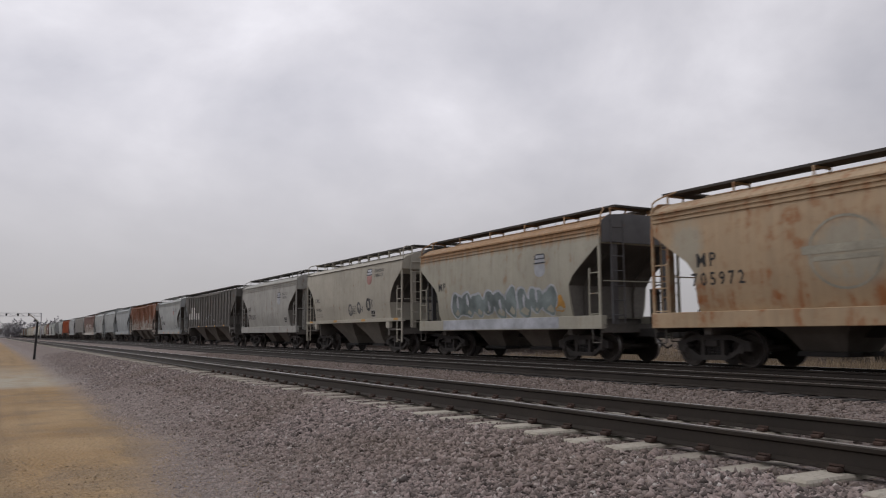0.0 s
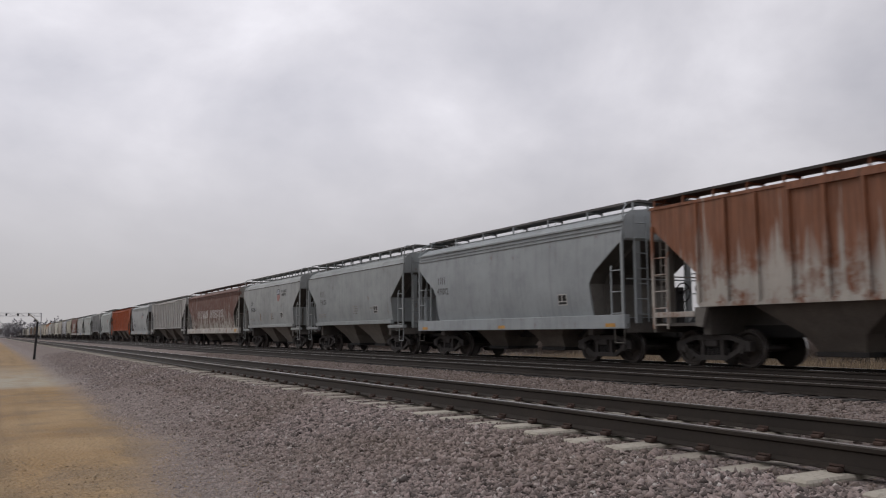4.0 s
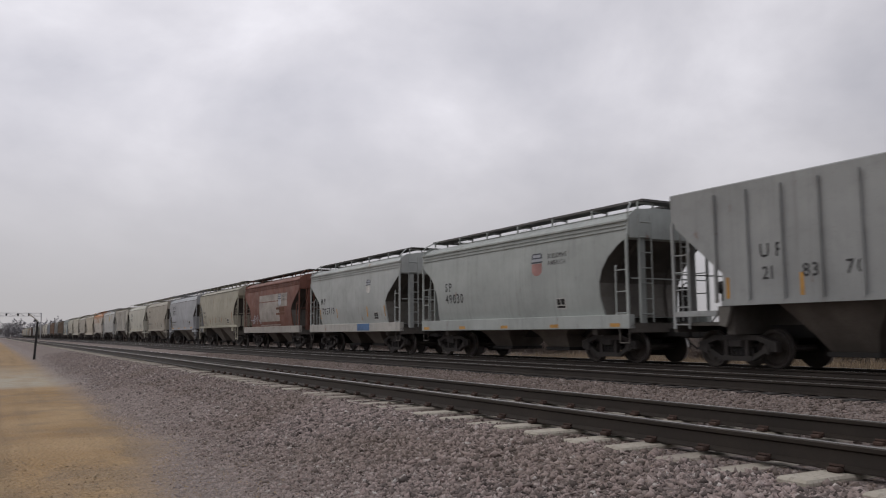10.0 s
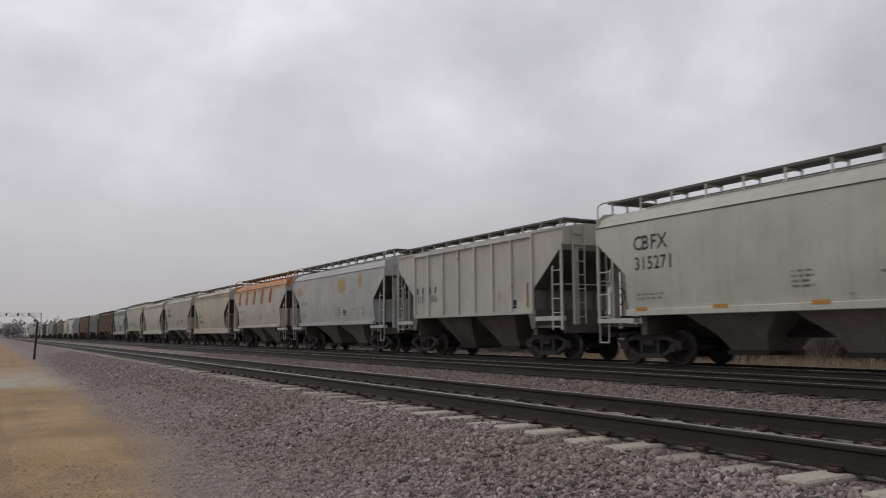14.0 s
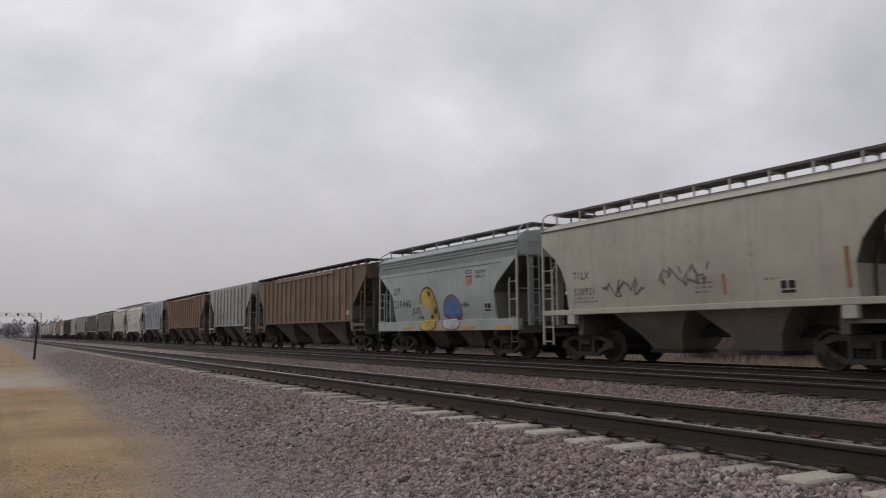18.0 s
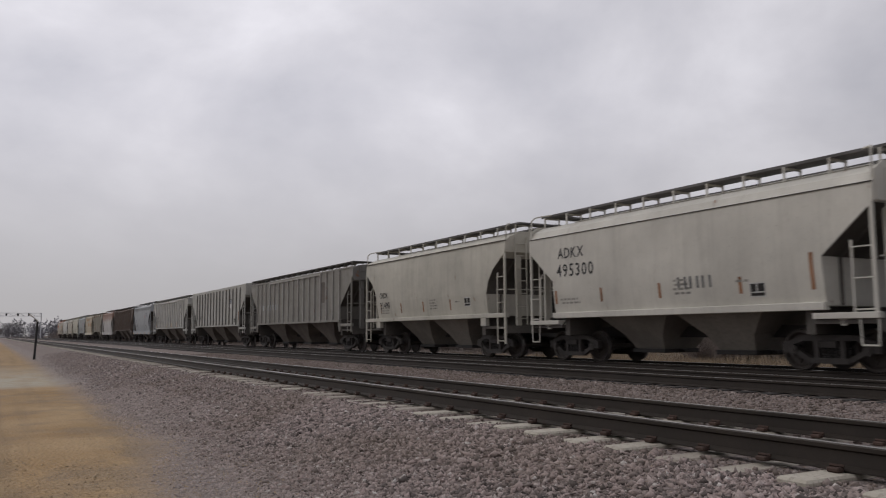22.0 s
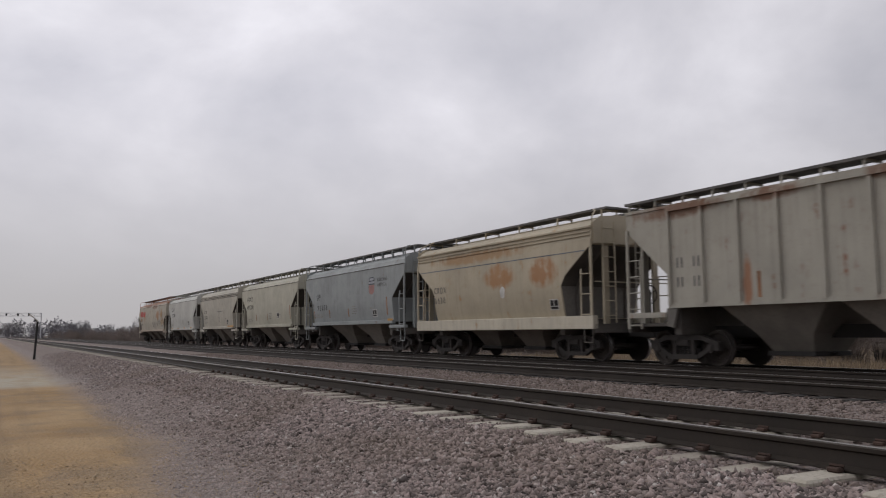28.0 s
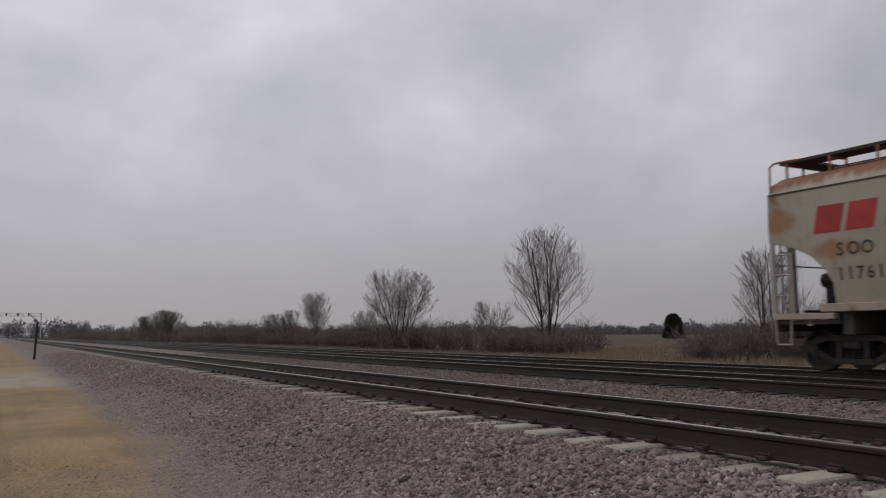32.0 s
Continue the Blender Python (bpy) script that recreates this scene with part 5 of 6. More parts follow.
         marks=[patch(0.1, 10.85, 3.46, 3.715, M_BAND, "painted_band"), patch(0.45, 10.0, 3.28, 3.31, M_LETTERGREY, "seam_line"), number("UP", 1.60, 2.51, 0.29, None, 0.36), number("218440", 1.58, 1.95, 0.30, None, 0.262), sprayed([(3.95, 2.02), (4.08, 2.45), (4.45, 2.70), (4.9, 2.62), (5.25, 2.2), (5.40, 1.7), (5.32, 1.3), (5.2, 1.0), (3.98, 1.0), (4.02, 1.34), (4.62, 1.40), (4.78, 1.62), (4.62, 1.92), (4.3, 2.08)], M_TAGYELLOW, M_LETTER), scrawl(4.3, 2.2, 0.7, 0.35, 9, M_LETTER, 31, 0.03), blob(5.2, 1.75, 0.10, 0.16, M_LETTER, 41, 0.2, "sprayed_tag", 0.013), blob(4.75, 2.45, 0.16, 0.09, M_LETTER, 42, 0.2, "sprayed_tag", 0.013), blob(4.85, 1.52, 0.12, 0.07, M_LETTER, 43, 0.2, "sprayed_tag", 0.013), scrawl(3.3, 1.45, 0.9, 0.55, 16, M_LETTERGREY, 32),
                sprayed([(5.85, 1.45), (5.85, 1.80), (6.05, 2.15), (6.45, 2.32), (6.9, 2.18), (7.15, 1.85), (7.2, 1.45)], M_TAGBLUE, M_TAGRED), sprayed([(5.9, 1.08), (5.9, 1.42), (7.15, 1.42), (7.15, 1.08), (6.55, 1.0)], M_TAG, M_TAGRED), scrawl(7.2, 1.75, 0.6, 0.3, 9, M_LETTER, 33), emblem(7.60, 2.79, 0.75), placard(8.78, 1.61), tapes(1.02, 4, 2.5, 9.6, 1.0)]),
    dict(kind="R", end=P("mud_dark_end", (0.062, 0.049, 0.039), 0.2, 0.4, 0.4, seed=70), front=-78.98, rear=-96.5, label="mud-brown ribbed covered hopper car", rib=P("lit_worn_rib_mud_brown", (0.235, 0.185, 0.135), 0.12, 0.3, 0.25, seed=60), ribs=18, paint=P("mud_brown_paint", (0.125, 0.088, 0.054), 0.5, 0.6, 0.5, (0.19, 0.09, 0.042), seed=36, spots=((1.5, 2.0, 0.9, 0.5, (0.22, 0.12, 0.06)), (-2.5, 2.6, 1.3, 0.7, (0.19, 0.12, 0.07)), (5.0, 3.2, 1.2, 0.6, (0.20, 0.13, 0.08)))), walk=M_WALKDARK,
         marks=[row(5, 7.5, 2.3, 0.3, 0.5, 0.85, M_BROWNRUST, name="faded_lettering"), vtapes((14.6,), 1.6, 0.75), patch(14.9, 15.5, 1.80, 2.02, M_TAG, "plate")]),
    dict(kind="F", rib_ends=(1.62, 1.30), front=-98.03, rear=-109.65, label="grey short ribbed covered hopper car with emblem", roof="none", paint=P("even_grey_paint", (0.30, 0.31, 0.30), 0.03, 0.3, 0.3, seed=37), ribs=10,
         marks=[number("UP", 2.74, 2.58, 0.27, None, 0.38), number("218", 2.72, 2.07, 0.32, None, 0.24), number("249", 3.80, 2.07, 0.32, None, 0.21), emblem(8.0, 2.95, 0.75), vtapes((1.74, 3.88, 9.82), 1.62, 0.5), placard(8.3, 1.65), placard(9.2, 1.65)]),
    dict(kind="R", end=P("brown_dark_end", (0.062, 0.049, 0.039), 0.2, 0.4, 0.4, seed=71), front=-111.45, rear=-128.14, label="rust-brown ribbed covered hopper car with faded letters", rib=P("lit_worn_rib_brown", (0.28, 0.205, 0.15), 0.12, 0.3, 0.25, seed=60), paint=P("brown_paint", BROWN, 0.75, 0.7, 0.5, (0.20, 0.085, 0.042), seed=38, spots=((-5.5, 3.6, 1.6, 0.6, (0.24, 0.10, 0.05)), (-1.0, 2.0, 1.2, 0.5, (0.23, 0.11, 0.06)), (3.5, 2.9, 1.4, 0.9, (0.22, 0.10, 0.055)))), walk=M_WALKDARK,
         marks=[row(6, 3.3, 2.9, 0.28, 0.5, 0.85, M_BROWNRUST, name="faded_lettering"), row(7, 2.4, 2.2, 0.28, 0.5, 0.85, M_BROWNRUST, name="faded_lettering"), vtapes((1.75, 4.4, 7.4), 1.65, 0.55), patch(5.0, 5.35, 1.75, 1.85, M_WHITE, "plate")]),
    dict(kind="F", rib_ends=(1.62, 1.30), front=-130.0, rear=-141.65, label="pale blue-grey ribbed covered hopper car with dark lettering", roof="none", end=P("sooty_blue_end", (0.16, 0.162, 0.165), 0.15, 0.5, 0.5, seed=69), paint=P("pale_blue_grey_paint", (0.36, 0.385, 0.41), 0.08, 0.35, 0.22, (0.3, 0.14, 0.07), seed=39), ribs=10,
         marks=[row(5, 2.87, 3.40, 0.40, 0.45, 0.567, M_LETTER, name="block_lettering"), row(7, 1.90, 2.75, 0.40, 0.45, 0.567, M_LETTER, name="block_lettering"), number("216", 1.95, 2.2, 0.2, None, 0.17), number("012", 2.95, 2.2, 0.2, None, 0.17), placard(8.8, 1.85), patch(7.2, 8.2, 1.65, 1.74, M_YELLOW, "reflector")]),
    dict(kind="L", front=-143.08, rear=-154.8, label="off-white covered hopper car with rust-red strips", paint=P("ivory_paint", (0.52, 0.50, 0.445), 0.02, 0.3, 0.2, seed=40),
         marks=[number("ADKX", 1.54, 3.13, 0.29, None, 0.310), number("495300", 1.43, 2.57, 0.35, None, 0.298), vtapes((1.3, 3.4, 5.7, 8.3), 1.75, 0.4, M_STRIP), vtapes((10.2,), 1.75, 0.8, M_STRIP), placard(8.6, 1.65), row(3, 6.4, 1.95, 0.3, 0.3, 0.1, M_LETTERGREY)]),
    dict(kind="T", front=-156.2, rear=-167.88, label="cream covered hopper car with low grey deck", paint=P("soft_cream_paint", (0.44, 0.42, 0.36), 0.03, 0.3, 0.25, seed=41),
         marks=[number("CRDX", 1.56, 2.43, 0.22, None, 0.210), number("21498", 1.56, 1.96, 0.27, None, 0.200), vtapes((1.6, 3.6, 5.6, 7.8), 1.75, 0.4, M_STRIP), placard(8.9, 1.85)]),
    dict(kind="R", front=-169.56, rear=-187.0, label="dirty grey ribbed covered hopper car", rib=P("lit_worn_rib_dirty_grey", (0.31, 0.30, 0.275), 0.12, 0.3, 0.25, seed=60), paint=P("dirty_grey_paint", (0.215, 0.205, 0.182), 0.15, 0.45, 0.4, (0.17, 0.085, 0.05), seed=42), walk=M_WALKDARK, end=P("streaked_end_paint", (0.15, 0.145, 0.135), 0.1, 0.5, 0.5, seed=63),
         marks=[row(4, 2.3, 2.35, 0.6, 0.34, 0.4, M_TAG, name="repaint_patch"), patch(13.1, 13.7, 2.5, 3.6, M_HOPPER, "dark_panel")]),
    dict(kind="F", ribs=15, rib_ends=(2.07, 1.35), rib=P("dark_rib_olive", (0.16, 0.155, 0.14), 0.12, 0.3, 0.3, seed=64), front=-188.37, rear=-205.2, label="grey-green ribbed covered hopper car with emblem", roof="none", paint=P("grey_olive_paint", (0.365, 0.36, 0.33), 0.06, 0.35, 0.3, seed=43),
         marks=[number("UP", 1.72, 2.58, 0.25, None, 0.85), number("83165", 1.70, 2.11, 0.29, None, 0.46), emblem(12.65, 2.98, 0.89, M_WHITE, False), placard(13.93, 1.71), vtapes((15.0,), 1.75, 0.75, M_STRIP)]),
    dict(kind="R", front=-207.03, rear=-224.01, label="light grey ribbed covered hopper car with amber strips", rib=P("lit_worn_rib_lighter_grey", (0.43, 0.425, 0.405), 0.12, 0.3, 0.25, seed=60), paint=P("lighter_grey_paint", (0.40, 0.395, 0.365), 0.04, 0.3, 0.25, seed=44),
         marks=[number("UP", 1.72, 2.46, 0.26, None, 0.86), number("79792", 1.72, 2.05, 0.26, None, 0.86), emblem(13.45, 3.17, 0.81, M_WHITE, False), vtapes((1.62, 7.1, 9.66, 12.25), 1.6, 0.42), placard(14.2, 1.85)]),
    dict(kind="A", cut="round", front=-225.94, rear=-237.57, label="silver-grey covered hopper car with red shield emblem", paint=P("silver_paint", (0.29, 0.305, 0.315), 0.03, 0.3, 0.25, seed=45),
         marks=[number("CNW", 1.45, 2.36, 0.25, None, 0.34), number("437078", 1.58, 1.87, 0.23, None, 0.237), emblem(7.89, 2.95, 0.82), placard(8.6, 1.7), tapes(1.02, 5, 0.2)]),
    dict(kind="R", front=-238.72, rear=-256.1, label="dark brown ribbed covered hopper car", rib=P("lit_worn_rib_dark_brown", (0.125, 0.095, 0.078), 0.12, 0.3, 0.25, seed=60), paint=P("dark_brown_paint", (0.085, 0.06, 0.047), 0.3, 0.4, 0.3, (0.12, 0.05, 0.03), seed=46), walk=M_WALKDARK,
         marks=[row(1, 9.1, 2.7, 0.35, 0.5, 0.5, M_BROWNRUST, name="faded_lettering"), patch(2.2, 2.5, 1.7, 2.1, M_TAG, "plate")]),
    dict(kind="A", front=-257.6, rear=-269.3, label="white covered hopper car stained rose-brown at the top", paint=P("white_paint_rose_rust", (0.42, 0.41, 0.40), 0.25, 0.4, 0.25, (0.20, 0.125, 0.10), seed=47, rust_from_top=0.58), walk=M_WALKDARK,
         marks=[row(3, 1.9, 2.6, 0.26, 0.3, 0.1), number("178", 1.9, 2.2, 0.28), tapes(1.02, 3, 0.3)]),
    dict(kind="R", bay=M_BAYPALE, front=-270.8, rear=-282.86, label="rust-edged grey-white short ribbed covered hopper car", paint=P("grey_white_rust_edge", (0.335, 0.318, 0.272), 0.25, 0.4, 0.28, (0.19, 0.08, 0.045), seed=48, spots=((-4.2, 4.0, 1.4, 0.25, (0.16, 0.07, 0.035)), (-1.2, 4.0, 0.8, 0.18, (0.18, 0.08, 0.04)), (1.8, 4.05, 0.8, 0.2, (0.16, 0.07, 0.035)), (4.6, 4.0, 0.7, 0.25, (0.18, 0.08, 0.04)), (-2.0, 2.0, 0.15, 0.6, (0.3, 0.12, 0.05)))), ribs=9,
         marks=[row(2, 1.85, 2.5, 0.2, 0.26, 0.35, M_LETTERGREY), row(2, 1.85, 2.0, 0.2, 0.26, 0.35, M_LETTERGREY), placard(7.6, 1.75), vtapes((4.3, 9.7), 1.65, 0.6, M_STRIP)]),
    dict(kind="A", sill=P("pale_rusty_sill", (0.50, 0.46, 0.37), 0.25, 0.4, 0.3, (0.3, 0.15, 0.06), seed=66), front=-284.27, rear=-295.29, label="yellowed cream covered hopper car with rust patches", paint=P("yellowed_cream_paint", (0.40, 0.35, 0.26), 0.2, 0.4, 0.22, (0.33, 0.18, 0.07), seed=49, spots=((0.6, 2.8, 1.0, 0.45, (0.36, 0.17, 0.06)), (3.1, 2.8, 0.8, 0.5, (0.34, 0.15, 0.05)), (-1.0, 3.6, 3.5, 0.22, (0.34, 0.2, 0.09)))),
         marks=[number("CRDX", 1.5, 2.40, 0.22, M_LETTERGREY, 0.25), number("6630", 1.5, 2.02, 0.22, M_LETTERGREY, 0.22), blob(6.3, 2.25, 0.16, 0.2, M_WHITE, 2, 0.05, "disc"), placard(8.9, 1.57), patch(0.3, 10.7, 3.27, 3.30, M_TAGSHADE, "seam_line")]),
    dict(kind="L", front=-296.42, rear=-308.64, label="blue-grey covered hopper car with red shield emblem", paint=P("slate_grey_paint", (0.265, 0.285, 0.285), 0.03, 0.3, 0.28, seed=50),
         marks=[number("UP", 1.80, 2.65, 0.29, None, 0.34), number("95358", 1.86, 2.10, 0.25, None, 0.306), emblem(8.55, 2.92, 1.03), placard(8.9, 1.63), vtapes((1.3, 3.5, 6.0), 1.7, 0.4, M_STRIP), vtapes((10.4,), 1.7, 0.8, M_STRIP), tapes(1.43, 1, 10.6, 10.6, 0.5)]),
    dict(kind="L", front=-309.98, rear=-321.63, label="olive-cream covered hopper car with brown strips", paint=P("olive_paint", (0.40, 0.385, 0.315), 0.02, 0.3, 0.25, seed=51),
         marks=[number("ADKX", 1.38, 3.08, 0.27, None, 0.340), number("495391", 1.38, 2.53, 0.27, None, 0.272), placard(7.8, 1.85), vtapes((3.4, 5.8), 1.75, 0.4, M_STRIP), vtapes((10.2,), 1.75, 0.8, M_STRIP)]),
    dict(kind="L", front=-322.9, rear=-334.4, label="beige covered hopper car with yellow sill strip", paint=P("sandy_beige_paint", (0.41, 0.385, 0.325), 0.03, 0.35, 0.25, seed=52), walk=M_WALKDARK,
         marks=[lambda car, k, e: [part("roof_seam", boxes((-e + 0.05, e - 0.05, -1.603, -1.55, z, z + 0.03)), None, car).data.materials.append(car.children[0].data.materials[0]) for z in (3.62, 3.73)], number("CITX", 1.58, 2.55, 0.24, None, 0.220), number("221782", 1.57, 2.10, 0.24, None, 0.198), placard(8.53, 1.64), patch(5.6, 7.4, 2.6, 2.64, M_LETTERGREY, "seam_line"), tapes(1.43, 2, 9.0, 9.6, 1.0)]),
    dict(kind="L", front=-335.86, rear=-348.07, label="clean grey-white covered hopper car with brown sill strips", paint=P("clean_grey_white_paint", (0.45, 0.45, 0.42), 0.02, 0.25, 0.2, seed=53),
         marks=[number("CBFX", 1.76, 3.08, 0.30, None, 0.300), number("315298", 1.76, 2.54, 0.29, None, 0.262), placard(8.9, 1.75), tapes(1.43, 4, 1.8, 10.0, 0.5)]),
    dict(kind="M", front=-349.42, rear=-365.95, label="long cream tail hopper car, rusty roof and red lettering", paint=P("cream_paint_rusty_roof", (0.37, 0.342, 0.28), 0.2, 0.4, 0.25, (0.20, 0.09, 0.05), seed=54, rust_from_top=0.13, spots=((3.6, 2.95, 1.0, 0.55, (0.32, 0.13, 0.04)), (-8.0, 3.3, 0.45, 0.3, (0.33, 0.15, 0.05)), (-6.6, 2.55, 0.7, 0.22, (0.33, 0.17, 0.07)), (-4.3, 2.9, 0.4, 0.7, (0.33, 0.19, 0.08)), (1.8, 3.9, 1.5, 0.3, (0.18, 0.07, 0.035)), (-2.5, 4.1, 2.5, 0.25, (0.18, 0.07, 0.035)), (5.6, 3.0, 0.5, 0.5, (0.33, 0.18, 0.06)), (6.2, 2.2, 1.0, 0.4, (0.36, 0.24, 0.12)))), walk=M_WALKDARK, sill=P("rusty_pale_sill", (0.40, 0.33, 0.27), 0.4, 0.4, 0.3, (0.2, 0.09, 0.05), seed=55),
         marks=[row(2, 1.14, 2.92, 0.62, 0.58, 0.1, M_REDLETTER, name="red_lettering", solid=True, lean=0.22), row(4, 2.73, 2.92, 0.32, 0.52, 0.07, M_REDLETTER, name="red_lettering", solid=True, lean=0.22), number("SOO", 1.62, 2.42, 0.25, None, 0.30), number("117619", 1.60, 1.92, 0.24, None, 0.215), patch(14.3, 14.6, 2.3, 3.2, M_BROWNRUST, "rust_run"), scrawl(8.9, 1.65, 1.8, 0.75, 26, M_LETTERGREY, 21), scrawl(11.0, 1.75, 3.2, 0.8, 30, M_LETTERGREY, 22, 0.018), placard(14.2, 1.6)]),
]
for spec in CARS:
    hopper_car(spec)


# ---- ballast stones, brush, trees and the distance ----
def stone_material(name, k):
    def build(n, l, bsdf):
        g = n.new("ShaderNodeNewGeometry")
        r = n.new("ShaderNodeValToRGB")
        e = r.color_ramp.elements
        e[0].position, e[0].color = 0.0, (0.055, 0.046, 0.042, 1)
        e[1].position, e[1].color = 1.0, (0.60, 0.565, 0.53, 1)
        for p, c in ((0.22, (0.15, 0.123, 0.112)), (0.5, (0.305, 0.247, 0.224)), (0.8, (0.385, 0.305, 0.282)), (0.965, (0.46, 0.385, 0.36))):
            r.color_ramp.elements.new(p).color = (*c, 1)
        l.new(g.outputs["Random Per Island"], r.inputs[0])
        v = coords(n, l)
        c = blend(n, l, ramp_of(n, l, tex(n, l, v, 60, 3), 0.4, 0.7, 0, 0.5), r.outputs[0], (0.15, 0.122, 0.112))
        c = blend(n, l, ramp_of(n, l, tex(n, l, v, 0.4, 3), 0.45, 0.7, 0, 0.35), c, (0.16, 0.118, 0.08))
        if k > 0:
            c = blend(n, l, ramp_of(n, l, tex(n, l, v, 1.1, 4), 0.25, 0.7, k * 0.6, k), c, (0.115, 0.086, 0.066))
        l.new(c, bsdf.inputs["Base Color"])
    return mat(name, build, 0.9)


M_STONE = stone_material("crushed_granite", 0.0)
M_CHIPS = plain("pale_lavender_chippings", (0.36, 0.302, 0.276), 0.9, 0, 0.4, 30)
M_PEBBLE = plain("sandy_pebbles", (0.39, 0.295, 0.19), 0.9, 0, 0.4, 40)
M_RUSTSTONE = stone_material("rust_stained_granite", 0.62)
OCT = [(1, 0, 0), (0, 1, 0), (-1, 0, 0), (0, -1, 0), (0, 0, 1), (0, 0, -1)]
OCT_F = [(0, 1, 4), (1, 2, 4), (2, 3, 4), (3, 0, 4), (1, 0, 5), (2, 1, 5), (3, 2, 5), (0, 3, 5)]


def scatter_stones(name, label, x0, x1, y0, y1, per_m2, r0, r1, seed, keep=None, material=None, taper=False):
    rng = np.random.default_rng(seed)
    n = int(abs(x1 - x0) * (y1 - y0) * per_m2)
    x, y = rng.uniform(x0, x1, n), rng.uniform(y0, y1, n)
    if keep is not None:
        m = keep(x, y, rng.uniform(0, 1, n))
        x, y = x[m], y[m]
        n = len(x)
    z = np.array([ground_z(v) for v in y])
    r = rng.uniform(r0, r1, n) * rng.choice([0.6, 0.8, 1.0, 1.0, 1.3], n) * (np.clip(0.62 + 0.38 * (y - 2.1) / 1.4, 0.62, 1.0) if taper else 1.0)
    base, faces = np.array(OCT, float), np.array(OCT_F)
    k = len(base)
    v = base[None] * (1 + rng.uniform(-0.42, 0.42, (n, k, 1)))
    v = v * (r[:, None] * rng.uniform(0.42, 1.5, (n, 3)) * np.array([1.1, 1.1, 0.8]))[:, None, :]
    a, b = rng.uniform(0, 6.28, n), rng.uniform(-0.7, 0.7, n)
    ca, sa, cb, sb = np.cos(a)[:, None], np.sin(a)[:, None], np.cos(b)[:, None], np.sin(b)[:, None]
    vx, vy, vz = v[..., 0], v[..., 1], v[..., 2]
    vx, vz = vx * cb - vz * sb, vx * sb + vz * cb
    vx, vy = vx * ca - vy * sa, vx * sa + vy * ca
    p = np.stack([vx + x[:, None], vy + y[:, None], vz + (z + r * (rng.uniform(-0.5, 0.4, n)))[:, None]], 2).reshape(-1, 3)
    f = (faces[None] + (np.arange(n) * k)[:, None, None]).reshape(-1, 3)
    me = bpy.data.meshes.new(name)
    me.vertices.add(len(p))
    me.vertices.foreach_set("co", p.ravel())
    me.loops.add(f.size)
    me.loops.foreach_set("vertex_index", f.ravel())
    me.polygons.add(len(f))
    me.polygons.foreach_set("loop_start", np.arange(0, f.size, 3))
    me.update(calc_edges=True)
    me.validate()
    me.materials.append(material or M_STONE)
    return tagged(new(name, me), label, "ballast", kind="stuff")


def off_road(x, y, u):
    return (y + 0.12 * np.sin(x * 0.7) + 0.10 * np.sin(x * 1.9 + 1)) > 2.12 + 1.0 * u ** 1.3


def shoulder(x, y, u):
    """The band of small chippings between road and ballast, thinning out over the road towards the camera."""
    m = y + 0.12 * np.sin(x * 0.7) + 0.10 * np.sin(x * 1.9 + 1) + np.clip((x + 11.5) / 4.5, 0, 1) * 0.6
    return (m > 1.85 + 0.75 * u) & (y < 3.4)


def strewn(x, y, u):
    """Loose pebbles on the road, thicker near the camera and near the shoulder."""
    return u < 0.03 + 0.45 * np.clip((x + 15) / 9, 0, 1) * np.clip((y + 0.6) / 2.2, 0, 1)


def off_ties(x, y, u):
    """Clear of the near track's rails, and mostly of the tops of its ties."""
    rail = (np.abs(np.abs(y - TRACK_1) - GAUGE / 2) < 0.13)
    ph = np.abs(((x - (-7.95)) / 0.61 + 0.5) % 1.0 - 0.5) * 0.61
    tie = (ph < 0.145) & (np.abs(y - TRACK_1) < 1.37) & (u > 0.10)
    return ~(rail | tie)


scatter_stones("ballast_stones", "sharp pinkish-grey crushed stones beside the near track", -13, -2.5, 1.6, 4.95, 1900, 0.012, 0.031, 11, lambda x, y, u: off_road(x, y, u) & off_ties(x, y, u), None, True)
scatter_stones("ballast_stones", "pinkish-grey crushed stones beside the near track", -2.5, 6, 1.6, 4.95, 320, 0.013, 0.028, 19, lambda x, y, u: off_road(x, y, u) & off_ties(x, y, u))
scatter_stones("ballast_stones", "pinkish-grey crushed stones along the shoulder", -60, -13, 1.6, 4.95, 520, 0.013, 0.028, 12, lambda x, y, u: off_road(x, y, u) & off_ties(x, y, u) & ((x * 7.31) % 1.0 < np.clip((x + 62) / 40, 0, 1)), None, True)
scatter_stones("ballast_stones", "crushed stones between the near track's ties", -28, -2.5, 4.95, 7.6, 420, 0.016, 0.032, 13, off_ties, M_RUSTSTONE)
scatter_stones("ballast_stones", "crushed stones in the trough between two tracks", -45, -3, 7.5, 11.05, 330, 0.017, 0.034, 14, None, M_RUSTSTONE)
scatter_stones("ballast_stones", "crushed stones between the far tracks", -40, -6, 13.5, 15.5, 120, 0.02, 0.04, 15, None, M_RUSTSTONE)
scatter_stones("shoulder_gravel", "fine lavender-grey chippings where the shoulder meets the road", -22, -2.5, 1.0, 3.4, 2300, 0.006, 0.015, 17, shoulder, M_CHIPS)
scatter_stones("road_gravel", "loose pebbles strewn on the sandy road", -18, -2.5, -0.8, 2.6, 900, 0.004, 0.010, 16, strewn, M_PEBBLE)

